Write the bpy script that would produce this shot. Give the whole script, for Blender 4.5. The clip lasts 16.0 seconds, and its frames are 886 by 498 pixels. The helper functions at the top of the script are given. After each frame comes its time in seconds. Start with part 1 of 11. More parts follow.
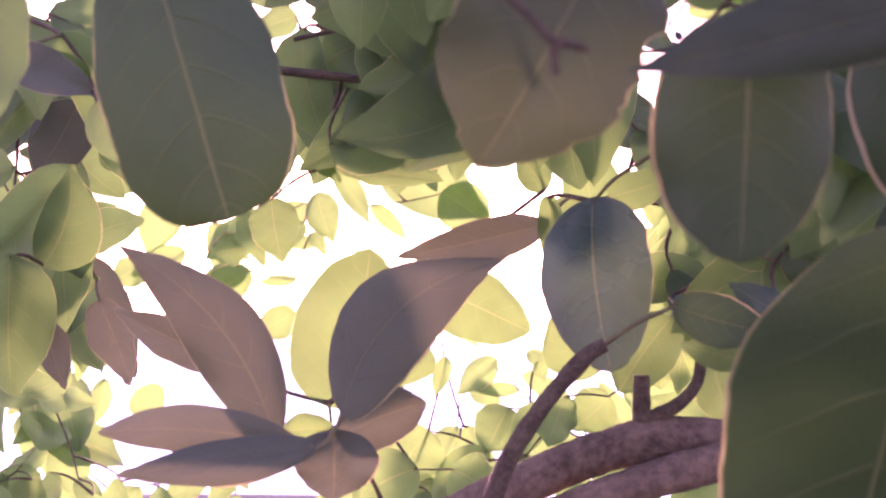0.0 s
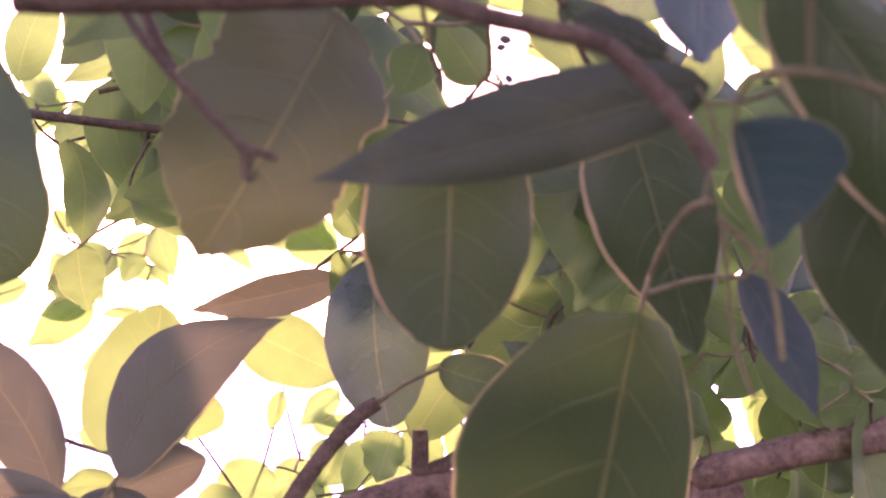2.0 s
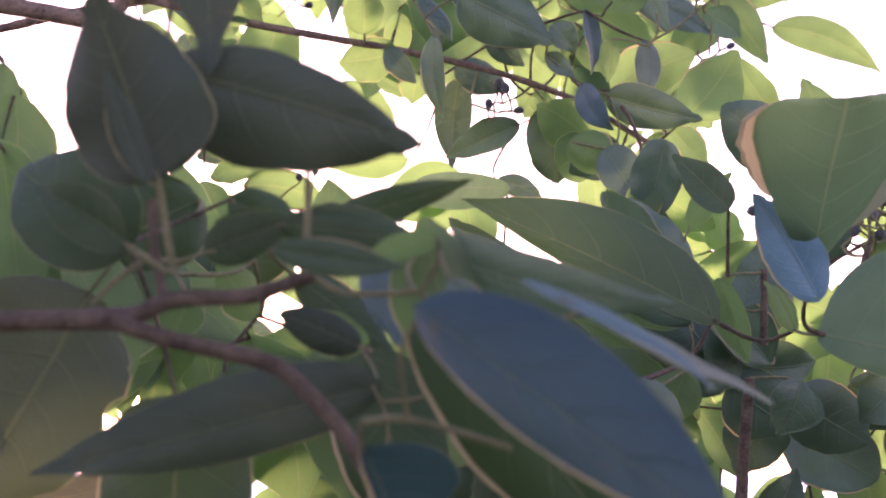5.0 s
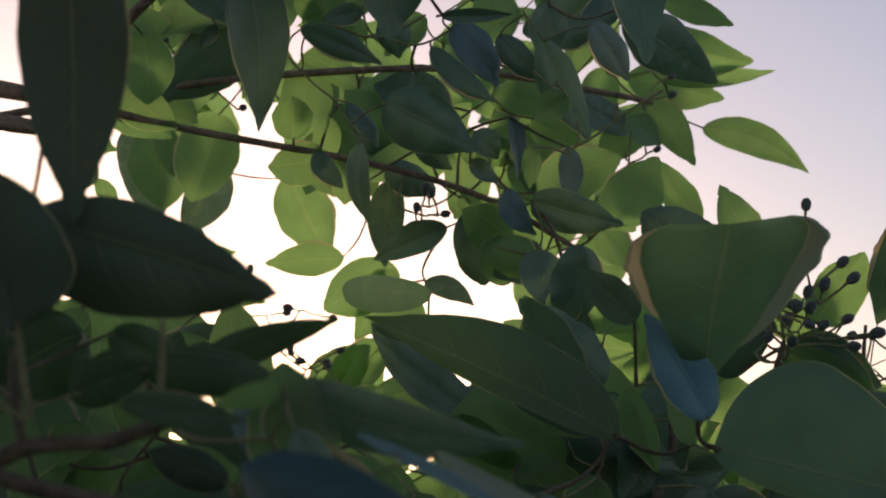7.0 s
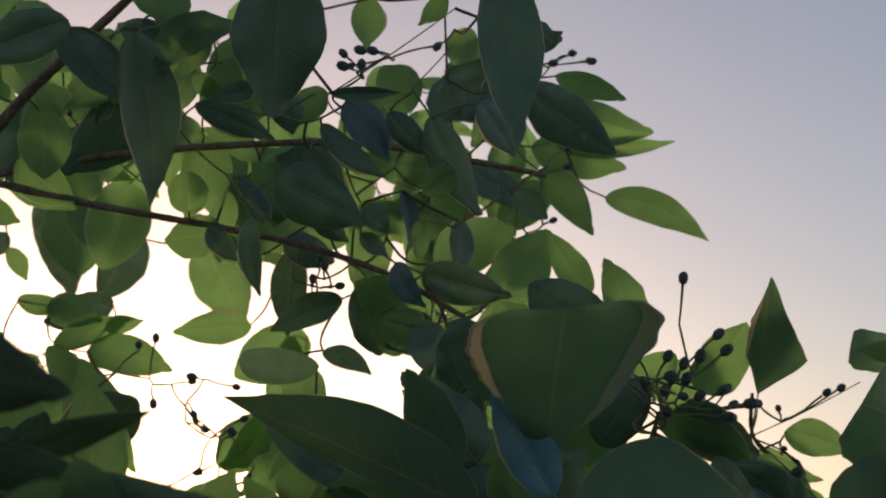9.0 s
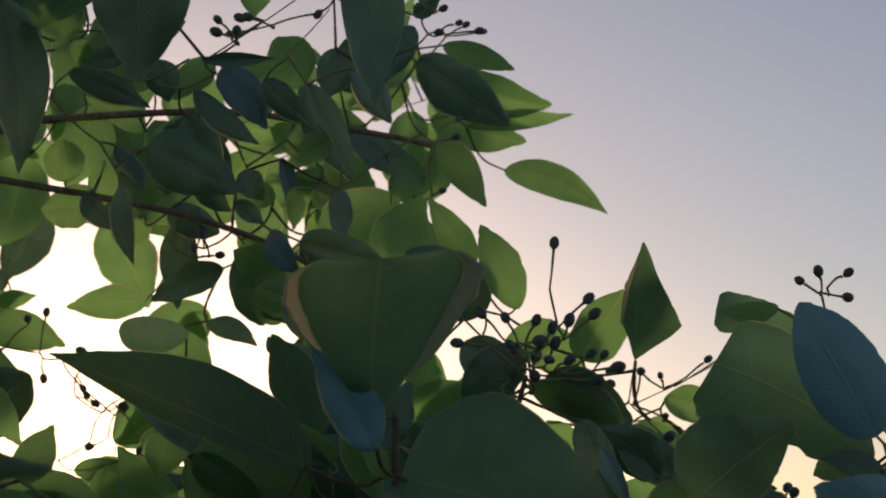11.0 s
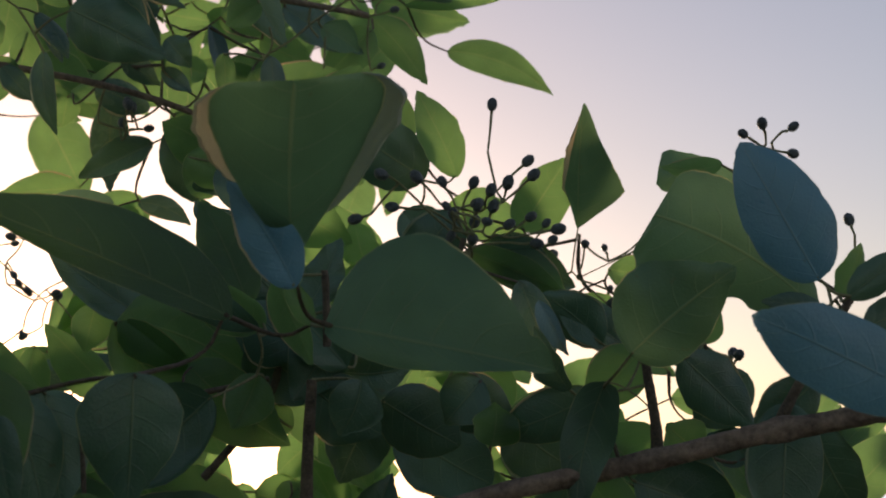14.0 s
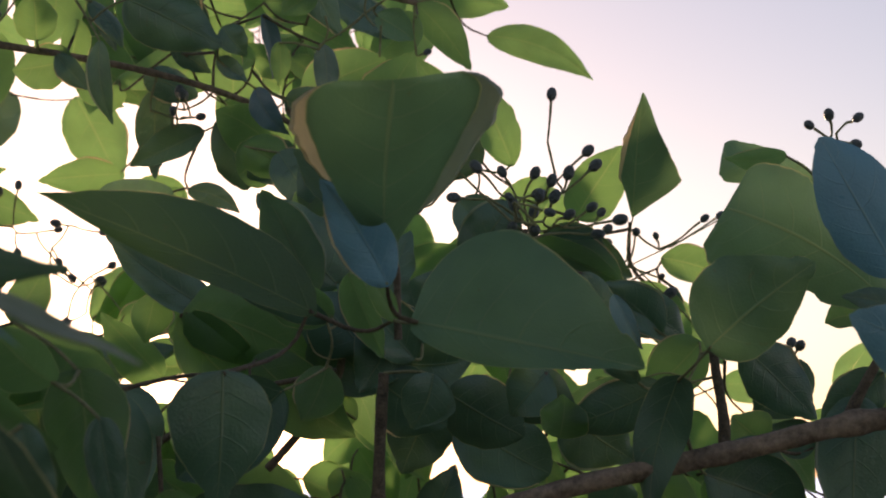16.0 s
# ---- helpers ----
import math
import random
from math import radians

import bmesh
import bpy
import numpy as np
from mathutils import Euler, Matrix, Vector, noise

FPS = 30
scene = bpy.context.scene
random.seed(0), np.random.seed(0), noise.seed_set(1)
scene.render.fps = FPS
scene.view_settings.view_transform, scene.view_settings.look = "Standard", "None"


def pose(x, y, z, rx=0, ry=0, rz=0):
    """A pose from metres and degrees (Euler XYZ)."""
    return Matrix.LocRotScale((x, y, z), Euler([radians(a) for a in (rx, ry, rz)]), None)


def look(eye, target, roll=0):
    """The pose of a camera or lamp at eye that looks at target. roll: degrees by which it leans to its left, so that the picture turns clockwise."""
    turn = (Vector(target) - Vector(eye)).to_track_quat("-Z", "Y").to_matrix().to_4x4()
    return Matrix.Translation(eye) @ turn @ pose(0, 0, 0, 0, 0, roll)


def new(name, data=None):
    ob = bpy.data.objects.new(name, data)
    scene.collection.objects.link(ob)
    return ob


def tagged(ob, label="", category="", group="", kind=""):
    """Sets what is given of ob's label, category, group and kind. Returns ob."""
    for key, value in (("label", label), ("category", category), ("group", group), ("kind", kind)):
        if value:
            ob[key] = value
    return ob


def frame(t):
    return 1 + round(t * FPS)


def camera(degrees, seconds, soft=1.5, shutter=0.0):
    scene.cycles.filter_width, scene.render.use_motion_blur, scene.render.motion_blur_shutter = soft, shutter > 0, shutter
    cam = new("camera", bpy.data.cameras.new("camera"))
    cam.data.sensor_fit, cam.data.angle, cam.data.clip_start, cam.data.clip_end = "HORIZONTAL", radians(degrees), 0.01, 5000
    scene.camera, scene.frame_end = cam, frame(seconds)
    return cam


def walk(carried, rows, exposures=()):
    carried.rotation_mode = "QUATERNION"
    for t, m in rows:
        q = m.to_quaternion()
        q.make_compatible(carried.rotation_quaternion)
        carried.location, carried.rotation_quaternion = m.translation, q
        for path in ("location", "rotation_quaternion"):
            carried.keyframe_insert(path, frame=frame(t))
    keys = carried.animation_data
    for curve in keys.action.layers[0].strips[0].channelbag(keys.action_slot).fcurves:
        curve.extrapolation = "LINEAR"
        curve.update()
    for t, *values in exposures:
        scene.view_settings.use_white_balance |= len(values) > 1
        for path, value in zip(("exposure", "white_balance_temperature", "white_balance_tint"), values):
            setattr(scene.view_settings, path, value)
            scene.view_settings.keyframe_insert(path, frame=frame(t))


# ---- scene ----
cam = camera(32.63, 16.0, soft=2.0)
PATH = [
    (0, pose(0.12577, 0.26836, 1.59049, 94.198, -0.912, -1.028)),
    (0.5, pose(0.13228, 0.26435, 1.59439, 94.298, -0.959, -2.231)),
    (1, pose(0.13889, 0.25235, 1.59665, 94.560, -0.986, -3.729)),
    (1.5, pose(0.14759, 0.25388, 1.60064, 94.650, -0.804, -4.815)),
    (2, pose(0.15637, 0.25135, 1.60342, 94.881, -0.887, -5.470)),
    (2.5, pose(0.16401, 0.24605, 1.60773, 95.195, -0.895, -6.533)),
    (3, pose(0.16896, 0.24817, 1.60976, 95.658, -0.746, -7.051)),
    (3.5, pose(0.17310, 0.24235, 1.61482, 96.493, -0.843, -7.692)),
    (4, pose(0.17847, 0.22786, 1.62109, 97.561, -0.810, -8.262)),
    (4.5, pose(0.18619, 0.21339, 1.62597, 98.433, -0.691, -8.467)),
    (4.7, pose(0.18807, 0.20844, 1.62895, 98.715, -0.574, -8.627)),
    (6.8, pose(0.20790, 0.18648, 1.64203, 102.057, -0.374, -10.030)),
    (7, pose(0.20980, 0.18573, 1.64361, 102.203, -0.302, -10.197)),
    (7.5, pose(0.21401, 0.18718, 1.64358, 103.082, -0.121, -10.780)),
    (8, pose(0.21984, 0.17860, 1.64733, 103.865, 0.015, -11.455)),
    (8.5, pose(0.22567, 0.16985, 1.64797, 104.530, 0.096, -11.762)),
    (9, pose(0.23970, 0.16114, 1.64908, 104.308, 0.255, -11.951)),
    (9.5, pose(0.25310, 0.16212, 1.64461, 104.337, 0.296, -12.066)),
    (10, pose(0.26430, 0.15951, 1.64471, 104.083, 0.560, -12.557)),
    (10.2, pose(0.26927, 0.15727, 1.64396, 104.012, 0.751, -12.754)),
    (12.3, pose(0.30085, 0.16335, 1.62585, 103.375, 1.506, -14.891)),
    (12.5, pose(0.30203, 0.16470, 1.62516, 103.004, 1.810, -15.146)),
    (13, pose(0.30296, 0.16478, 1.62458, 102.502, 1.934, -15.138)),
    (13.5, pose(0.30401, 0.17605, 1.61435, 102.020, 1.785, -15.037)),
    (14, pose(0.30404, 0.18536, 1.61171, 101.080, 1.956, -14.783)),
    (14.5, pose(0.30130, 0.19377, 1.60977, 100.658, 1.961, -15.012)),
    (15, pose(0.29201, 0.20026, 1.60706, 100.102, 2.119, -15.064)),
    (15.5, pose(0.28371, 0.19549, 1.61209, 99.877, 2.235, -14.978)),
    (16, pose(0.27541, 0.19246, 1.62003, 100.162, 1.960, -14.769)),
]
walk(cam, PATH, [(0, 3.62, 6850, 110), (1.0, 3.5, 7050, 111), (1.5, 3.68, 7300, 108), (2.5, 4.05, 7550, 104), (3.5, 4.25, 7150, 98), (4.0, 4.28, 6950, 96), (4.7, 3.75, 6800, 83), (6.8, 1.6, 7000, 32), (8.0, 1.4, 6900, 27), (9.5, 1.08, 6900, 23), (13.0, 1.12, 6900, 23), (14.0, 1.40, 7000, 27), (15.0, 1.68, 7150, 31), (16.0, 1.85, 7250, 32)])

cam.data.dof.use_dof, cam.data.dof.focus_distance, cam.data.dof.aperture_fstop = True, 0.70, 30.0

# world: a low evening sun behind the leaves, clear hazy sky
SUN_YAW, SUN_UP = 2.0, 2.6          # degrees to the left of +y, and above the horizon
world = bpy.data.worlds.new("world")
scene.world = world
world.use_nodes = True
wn, wl = world.node_tree.nodes, world.node_tree.links
sky = wn.new("ShaderNodeTexSky")
sky.sky_type = "NISHITA"
sky.sun_disc = False
sky.sun_elevation = radians(SUN_UP)
sky.sun_rotation = radians(-SUN_YAW)
sky.air_density, sky.dust_density, sky.ozone_density = 1.0, 1.25, 2.0
haze = wn.new("ShaderNodeHueSaturation")
haze.inputs["Saturation"].default_value = 0.78
wl.new(sky.outputs[0], haze.inputs["Color"])
wl.new(haze.outputs[0], wn["Background"].inputs["Color"])
wn["Background"].inputs["Strength"].default_value = 0.125

sun_data = bpy.data.lights.new("sun", "SUN")
sun_data.energy, sun_data.angle, sun_data.color = 1.1, radians(10.0), (1.0, 0.78, 0.56)
sun = new("sun", sun_data)
aim = Vector((-math.sin(radians(SUN_YAW)) * math.cos(radians(SUN_UP)), math.cos(radians(SUN_YAW)) * math.cos(radians(SUN_UP)), math.sin(radians(SUN_UP))))
sun.matrix_world = look(aim * 30, (0, 0, 0))


# materials
def surface(name):
    m = bpy.data.materials.new(name)
    m.use_nodes = True
    return m, m.node_tree.nodes, m.node_tree.links, m.node_tree.nodes["Principled BSDF"]


def mathnode(n, l, op, a, b=None):
    x = n.new("ShaderNodeMath")
    x.operation = op
    for k, v in enumerate((a, b)):
        if v is None:
            continue
        if isinstance(v, (int, float)):
            x.inputs[k].default_value = v
        else:
            l.new(v, x.inputs[k])
    return x.outputs[0]


def mix(n, l, fac, a, b):
    x = n.new("ShaderNodeMix")
    x.data_type = "RGBA"
    for k, v in ((0, fac), (6, a), (7, b)):
        if isinstance(v, (int, float, tuple)):
            x.inputs[k].default_value = v
        else:
            l.new(v, x.inputs[k])
    return x.outputs[2]


def ramp(n, l, value, low, high):
    x = n.new("ShaderNodeMapRange")
    l.new(value, x.inputs[0])
    x.inputs[1].default_value, x.inputs[2].default_value = low, high
    return x.outputs[0]


def leaf_material(name, dark, light, through_colour, thin, gloss, vein):
    """A leaf blade: pale midrib and side veins from its own coordinates, mottling, wax gloss, light passing through."""
    m, n, l, p = surface(name)
    uv = n.new("ShaderNodeUVMap")
    sep = n.new("ShaderNodeSeparateXYZ")
    l.new(uv.outputs[0], sep.inputs[0])
    side = mathnode(n, l, "ABSOLUTE", mathnode(n, l, "MULTIPLY_ADD", sep.outputs[0], 2.0))
    side.node.inputs[0].links[0].from_node.inputs[2].default_value = -1.0
    info = n.new("ShaderNodeObjectInfo")
    isl = n.new("ShaderNodeNewGeometry")
    chance = mathnode(n, l, "FRACT", mathnode(n, l, "ADD", info.outputs["Random"], isl.outputs["Random Per Island"]))
    wob = n.new("ShaderNodeTexNoise")
    wob.inputs["Scale"].default_value = 60
    tex = n.new("ShaderNodeTexCoord")
    l.new(tex.outputs["Object"], wob.inputs["Vector"])
    # side veins rise from the midrib towards the tip
    bow = mathnode(n, l, "MULTIPLY", mathnode(n, l, "POWER", side, 1.4), 0.20)
    run = mathnode(n, l, "SUBTRACT", sep.outputs[1], bow)
    run = mathnode(n, l, "ADD", run, mathnode(n, l, "MULTIPLY", wob.outputs[0], 0.03))
    wave = mathnode(n, l, "ABSOLUTE", mathnode(n, l, "SUBTRACT", mathnode(n, l, "FRACT", mathnode(n, l, "MULTIPLY", run, 7.0)), 0.5))
    side_vein = ramp(n, l, wave, 0.045, 0.0)
    fade = ramp(n, l, side, 0.95, 0.25)
    side_vein = mathnode(n, l, "MULTIPLY", side_vein, fade)
    mid = ramp(n, l, side, 0.035, 0.010)
    lines = mathnode(n, l, "MAXIMUM", mathnode(n, l, "MULTIPLY", side_vein, 0.45), mid)
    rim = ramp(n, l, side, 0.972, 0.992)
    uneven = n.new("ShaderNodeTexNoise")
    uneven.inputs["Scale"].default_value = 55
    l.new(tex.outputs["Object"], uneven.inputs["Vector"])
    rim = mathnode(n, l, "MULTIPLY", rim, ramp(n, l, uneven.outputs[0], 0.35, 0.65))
    blot = n.new("ShaderNodeTexNoise")
    blot.inputs["Scale"].default_value, blot.inputs["Detail"].default_value = 45, 6
    l.new(tex.outputs["Object"], blot.inputs["Vector"])
    grain = n.new("ShaderNodeTexVoronoi")
    grain.inputs["Scale"].default_value = 900
    l.new(tex.outputs["Object"], grain.inputs["Vector"])
    tone = mathnode(n, l, "MULTIPLY_ADD", chance, 0.5)
    tone.node.inputs[2].default_value = 0.0
    tone = mathnode(n, l, "ADD", tone, mathnode(n, l, "MULTIPLY", ramp(n, l, blot.outputs[0], 0.3, 0.7), 0.5))
    base = mix(n, l, tone, (*dark, 1), (*light, 1))
    specks = n.new("ShaderNodeTexNoise")
    specks.inputs["Scale"].default_value, specks.inputs["Detail"].default_value = 160, 3
    l.new(tex.outputs["Object"], specks.inputs["Vector"])
    spot = mathnode(n, l, "MULTIPLY", ramp(n, l, specks.outputs[0], 0.70, 0.76), 0.5)
    base = mix(n, l, spot, base, (0.10, 0.07, 0.025, 1))
    base = mix(n, l, mathnode(n, l, "MULTIPLY", lines, vein), base, (0.24, 0.30, 0.12, 1))
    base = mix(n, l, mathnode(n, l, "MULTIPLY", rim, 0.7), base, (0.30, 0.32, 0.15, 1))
    l.new(base, p.inputs["Base Color"])
    l.new(mathnode(n, l, "ADD", mathnode(n, l, "MULTIPLY", blot.outputs[0], 0.2), gloss - 0.1), p.inputs["Roughness"])
    p.inputs["Specular IOR Level"].default_value = 0.6
    high = mathnode(n, l, "ADD", mathnode(n, l, "MULTIPLY", lines, 0.8), mathnode(n, l, "MULTIPLY", grain.outputs[0], 0.15))
    high = mathnode(n, l, "ADD", high, blot.outputs[0])
    bump = n.new("ShaderNodeBump")
    bump.inputs["Strength"].default_value, bump.inputs["Distance"].default_value = 0.55, 0.0015
    l.new(high, bump.inputs["Height"])
    l.new(bump.outputs[0], p.inputs["Normal"])
    glow = n.new("ShaderNodeBsdfTranslucent")
    thru = mix(n, l, tone, (*through_colour, 1), tuple(min(1, c * 1.5) for c in through_colour) + (1,))
    thru = mix(n, l, mathnode(n, l, "MULTIPLY", lines, 0.32), thru, (0.55, 0.55, 0.22, 1))
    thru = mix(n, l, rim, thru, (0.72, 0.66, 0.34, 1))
    l.new(thru, glow.inputs[0])
    both = n.new("ShaderNodeMixShader")
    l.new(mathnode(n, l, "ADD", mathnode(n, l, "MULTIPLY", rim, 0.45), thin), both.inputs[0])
    l.new(p.outputs[0], both.inputs[1])
    l.new(glow.outputs[0], both.inputs[2])
    l.new(both.outputs[0], n["Material Output"].inputs["Surface"])
    return m


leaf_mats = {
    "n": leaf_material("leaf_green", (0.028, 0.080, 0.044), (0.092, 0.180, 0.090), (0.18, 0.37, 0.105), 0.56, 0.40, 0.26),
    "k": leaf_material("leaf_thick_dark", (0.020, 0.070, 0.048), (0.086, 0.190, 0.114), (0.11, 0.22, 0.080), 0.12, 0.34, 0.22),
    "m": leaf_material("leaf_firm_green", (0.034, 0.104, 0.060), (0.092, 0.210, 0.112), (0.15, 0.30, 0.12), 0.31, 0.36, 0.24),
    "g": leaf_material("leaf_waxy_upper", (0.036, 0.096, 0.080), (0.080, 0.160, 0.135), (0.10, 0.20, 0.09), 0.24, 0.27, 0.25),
    # w, p, s and h: blue sheen from the sky is put into the base colour
    "w": leaf_material("leaf_blue_sky_sheen", (0.062, 0.215, 0.295), (0.110, 0.310, 0.410), (0.12, 0.19, 0.12), 0.14, 0.32, 0.15),
    "p": leaf_material("leaf_grey_sky_sheen", (0.066, 0.168, 0.182), (0.115, 0.235, 0.250), (0.12, 0.20, 0.12), 0.16, 0.34, 0.15),
    "s": leaf_material("leaf_dark_sky_sheen", (0.034, 0.095, 0.125), (0.068, 0.155, 0.200), (0.10, 0.18, 0.10), 0.18, 0.30, 0.15),
    # u and d: darker copies of the green, shade put into their colour
    "u": leaf_material("leaf_shaded_underside", (0.014, 0.054, 0.020), (0.030, 0.090, 0.032), (0.08, 0.19, 0.050), 0.14, 0.56, 0.26),
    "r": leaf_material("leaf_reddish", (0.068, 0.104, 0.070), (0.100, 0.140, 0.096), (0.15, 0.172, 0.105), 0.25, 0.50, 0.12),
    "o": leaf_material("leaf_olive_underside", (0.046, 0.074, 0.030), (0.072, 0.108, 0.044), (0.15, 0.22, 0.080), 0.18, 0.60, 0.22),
    "h": leaf_material("leaf_thin_sky_sheen", (0.004, 0.048, 0.058), (0.010, 0.084, 0.098), (0.06, 0.16, 0.09), 0.16, 0.46, 0.2),
    "d": leaf_material("leaf_shaded_dull", (0.016, 0.044, 0.020), (0.030, 0.070, 0.034), (0.09, 0.12, 0.05), 0.07, 0.60, 0.24),
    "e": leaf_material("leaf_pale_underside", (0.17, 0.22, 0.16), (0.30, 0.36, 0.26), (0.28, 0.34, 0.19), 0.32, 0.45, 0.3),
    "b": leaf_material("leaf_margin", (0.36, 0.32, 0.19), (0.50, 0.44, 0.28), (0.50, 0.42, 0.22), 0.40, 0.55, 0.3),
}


def bark_material(name, dark, light, rough, scale):
    m, n, l, p = surface(name)
    tex = n.new("ShaderNodeTexCoord")
    a = n.new("ShaderNodeTexNoise")
    a.inputs["Scale"].default_value, a.inputs["Detail"].default_value = scale, 8
    l.new(tex.outputs["Object"], a.inputs["Vector"])
    b = n.new("ShaderNodeTexVoronoi")
    b.inputs["Scale"].default_value = scale * 2.2
    l.new(tex.outputs["Object"], b.inputs["Vector"])
    c = n.new("ShaderNodeTexNoise")
    c.inputs["Scale"].default_value, c.inputs["Detail"].default_value, c.inputs["Roughness"].default_value = scale * 5, 6, 0.7
    l.new(tex.outputs["Object"], c.inputs["Vector"])
    tone = mathnode(n, l, "ADD", mathnode(n, l, "MULTIPLY", a.outputs[0], 0.45), mathnode(n, l, "MULTIPLY", c.outputs[0], 0.55))
    l.new(mix(n, l, ramp(n, l, tone, 0.38, 0.62), (*dark, 1), (*light, 1)), p.inputs["Base Color"])
    p.inputs["Roughness"].default_value = rough
    bump = n.new("ShaderNodeBump")
    bump.inputs["Strength"].default_value, bump.inputs["Distance"].default_value = 0.8, 0.002
    l.new(mathnode(n, l, "ADD", tone, mathnode(n, l, "MULTIPLY", b.outputs[0], 0.5)), bump.inputs["Height"])
    l.new(bump.outputs[0], p.inputs["Normal"])
    return m


bark = bark_material("bark", (0.085, 0.062, 0.044), (0.30, 0.22, 0.155), 0.85, 70)
twig_bark = bark_material("twig_bark", (0.055, 0.042, 0.028), (0.18, 0.138, 0.090), 0.75, 160)
stalk_skin = bark_material("green_stalk", (0.13, 0.15, 0.065), (0.27, 0.26, 0.13), 0.7, 200)
berry_skin = bark_material("berry_skin", (0.036, 0.052, 0.056), (0.085, 0.110, 0.108), 0.38, 220)
grass = bark_material("dry_grass", (0.030, 0.034, 0.016), (0.085, 0.078, 0.042), 0.95, 1.5)
# distance haze painted on the hills as pale blue emission
haze_mat, hn, hl, hp = surface("painted_haze")
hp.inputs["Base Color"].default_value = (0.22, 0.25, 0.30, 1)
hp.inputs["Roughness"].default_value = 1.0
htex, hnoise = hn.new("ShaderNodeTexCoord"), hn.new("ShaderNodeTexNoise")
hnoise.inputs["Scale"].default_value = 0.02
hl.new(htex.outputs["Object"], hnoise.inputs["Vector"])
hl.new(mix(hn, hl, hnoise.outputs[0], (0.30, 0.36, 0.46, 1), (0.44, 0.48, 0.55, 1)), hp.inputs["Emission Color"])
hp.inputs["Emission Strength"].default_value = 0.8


# meshes
def obj(name, bm, mat, parent=None):
    me = bpy.data.meshes.new(name)
    bm.to_mesh(me)
    bm.free()
    me.materials.append(mat)
    for f in me.polygons:
        f.use_smooth = True
    ob = new(name, me)
    if parent:
        ob.parent = parent
    return ob


def part(name, bm, mat, parent, label=""):
    return tagged(obj(name, bm, mat, parent), label)


# fullness towards the stalk, fullness towards the tip, share of the length that is a drawn-out tip
SHAPES = {
    "el": (0.60, 0.80, 0.05), "ov": (0.48, 0.84, 0.05), "ro": (0.50, 0.60, 0.03), "la": (0.80, 0.92, 0.06), "lo": (0.70, 0.80, 0.05),
    "fan": (1.32, 0.26, 0.0), "kite": (0.78, 1.05, 0.0), "bl": (0.50, 0.36, 0.0), "cut": (0.60, 0.15, 0.0), "egg": (0.42, 0.52, 0.02), "ac": (0.55, 0.72, 0.09),
}


def half_width(s, shape):
    """The outline of a leaf, 0 to 1, at the share s of its length."""
    a, b, drip = SHAPES[shape]
    peak = (a / (a + b)) ** a * (b / (a + b)) ** b
    q = s / (1 - drip)
    full = (q ** a * (1 - q) ** b) / peak if 0 < q < 1 else 0.0
    if shape == "kite":
        full = min(s / 0.38, (1 - s) / 0.62) ** 0.85 if 0 < s < 1 else 0.0
    tail = 0.20 * (1 - s) / drip if drip and s > 1 - 2 * drip else 0.0
    return math.hypot(full, min(tail, 0.20)) if 0 < s < 1 else 0.0


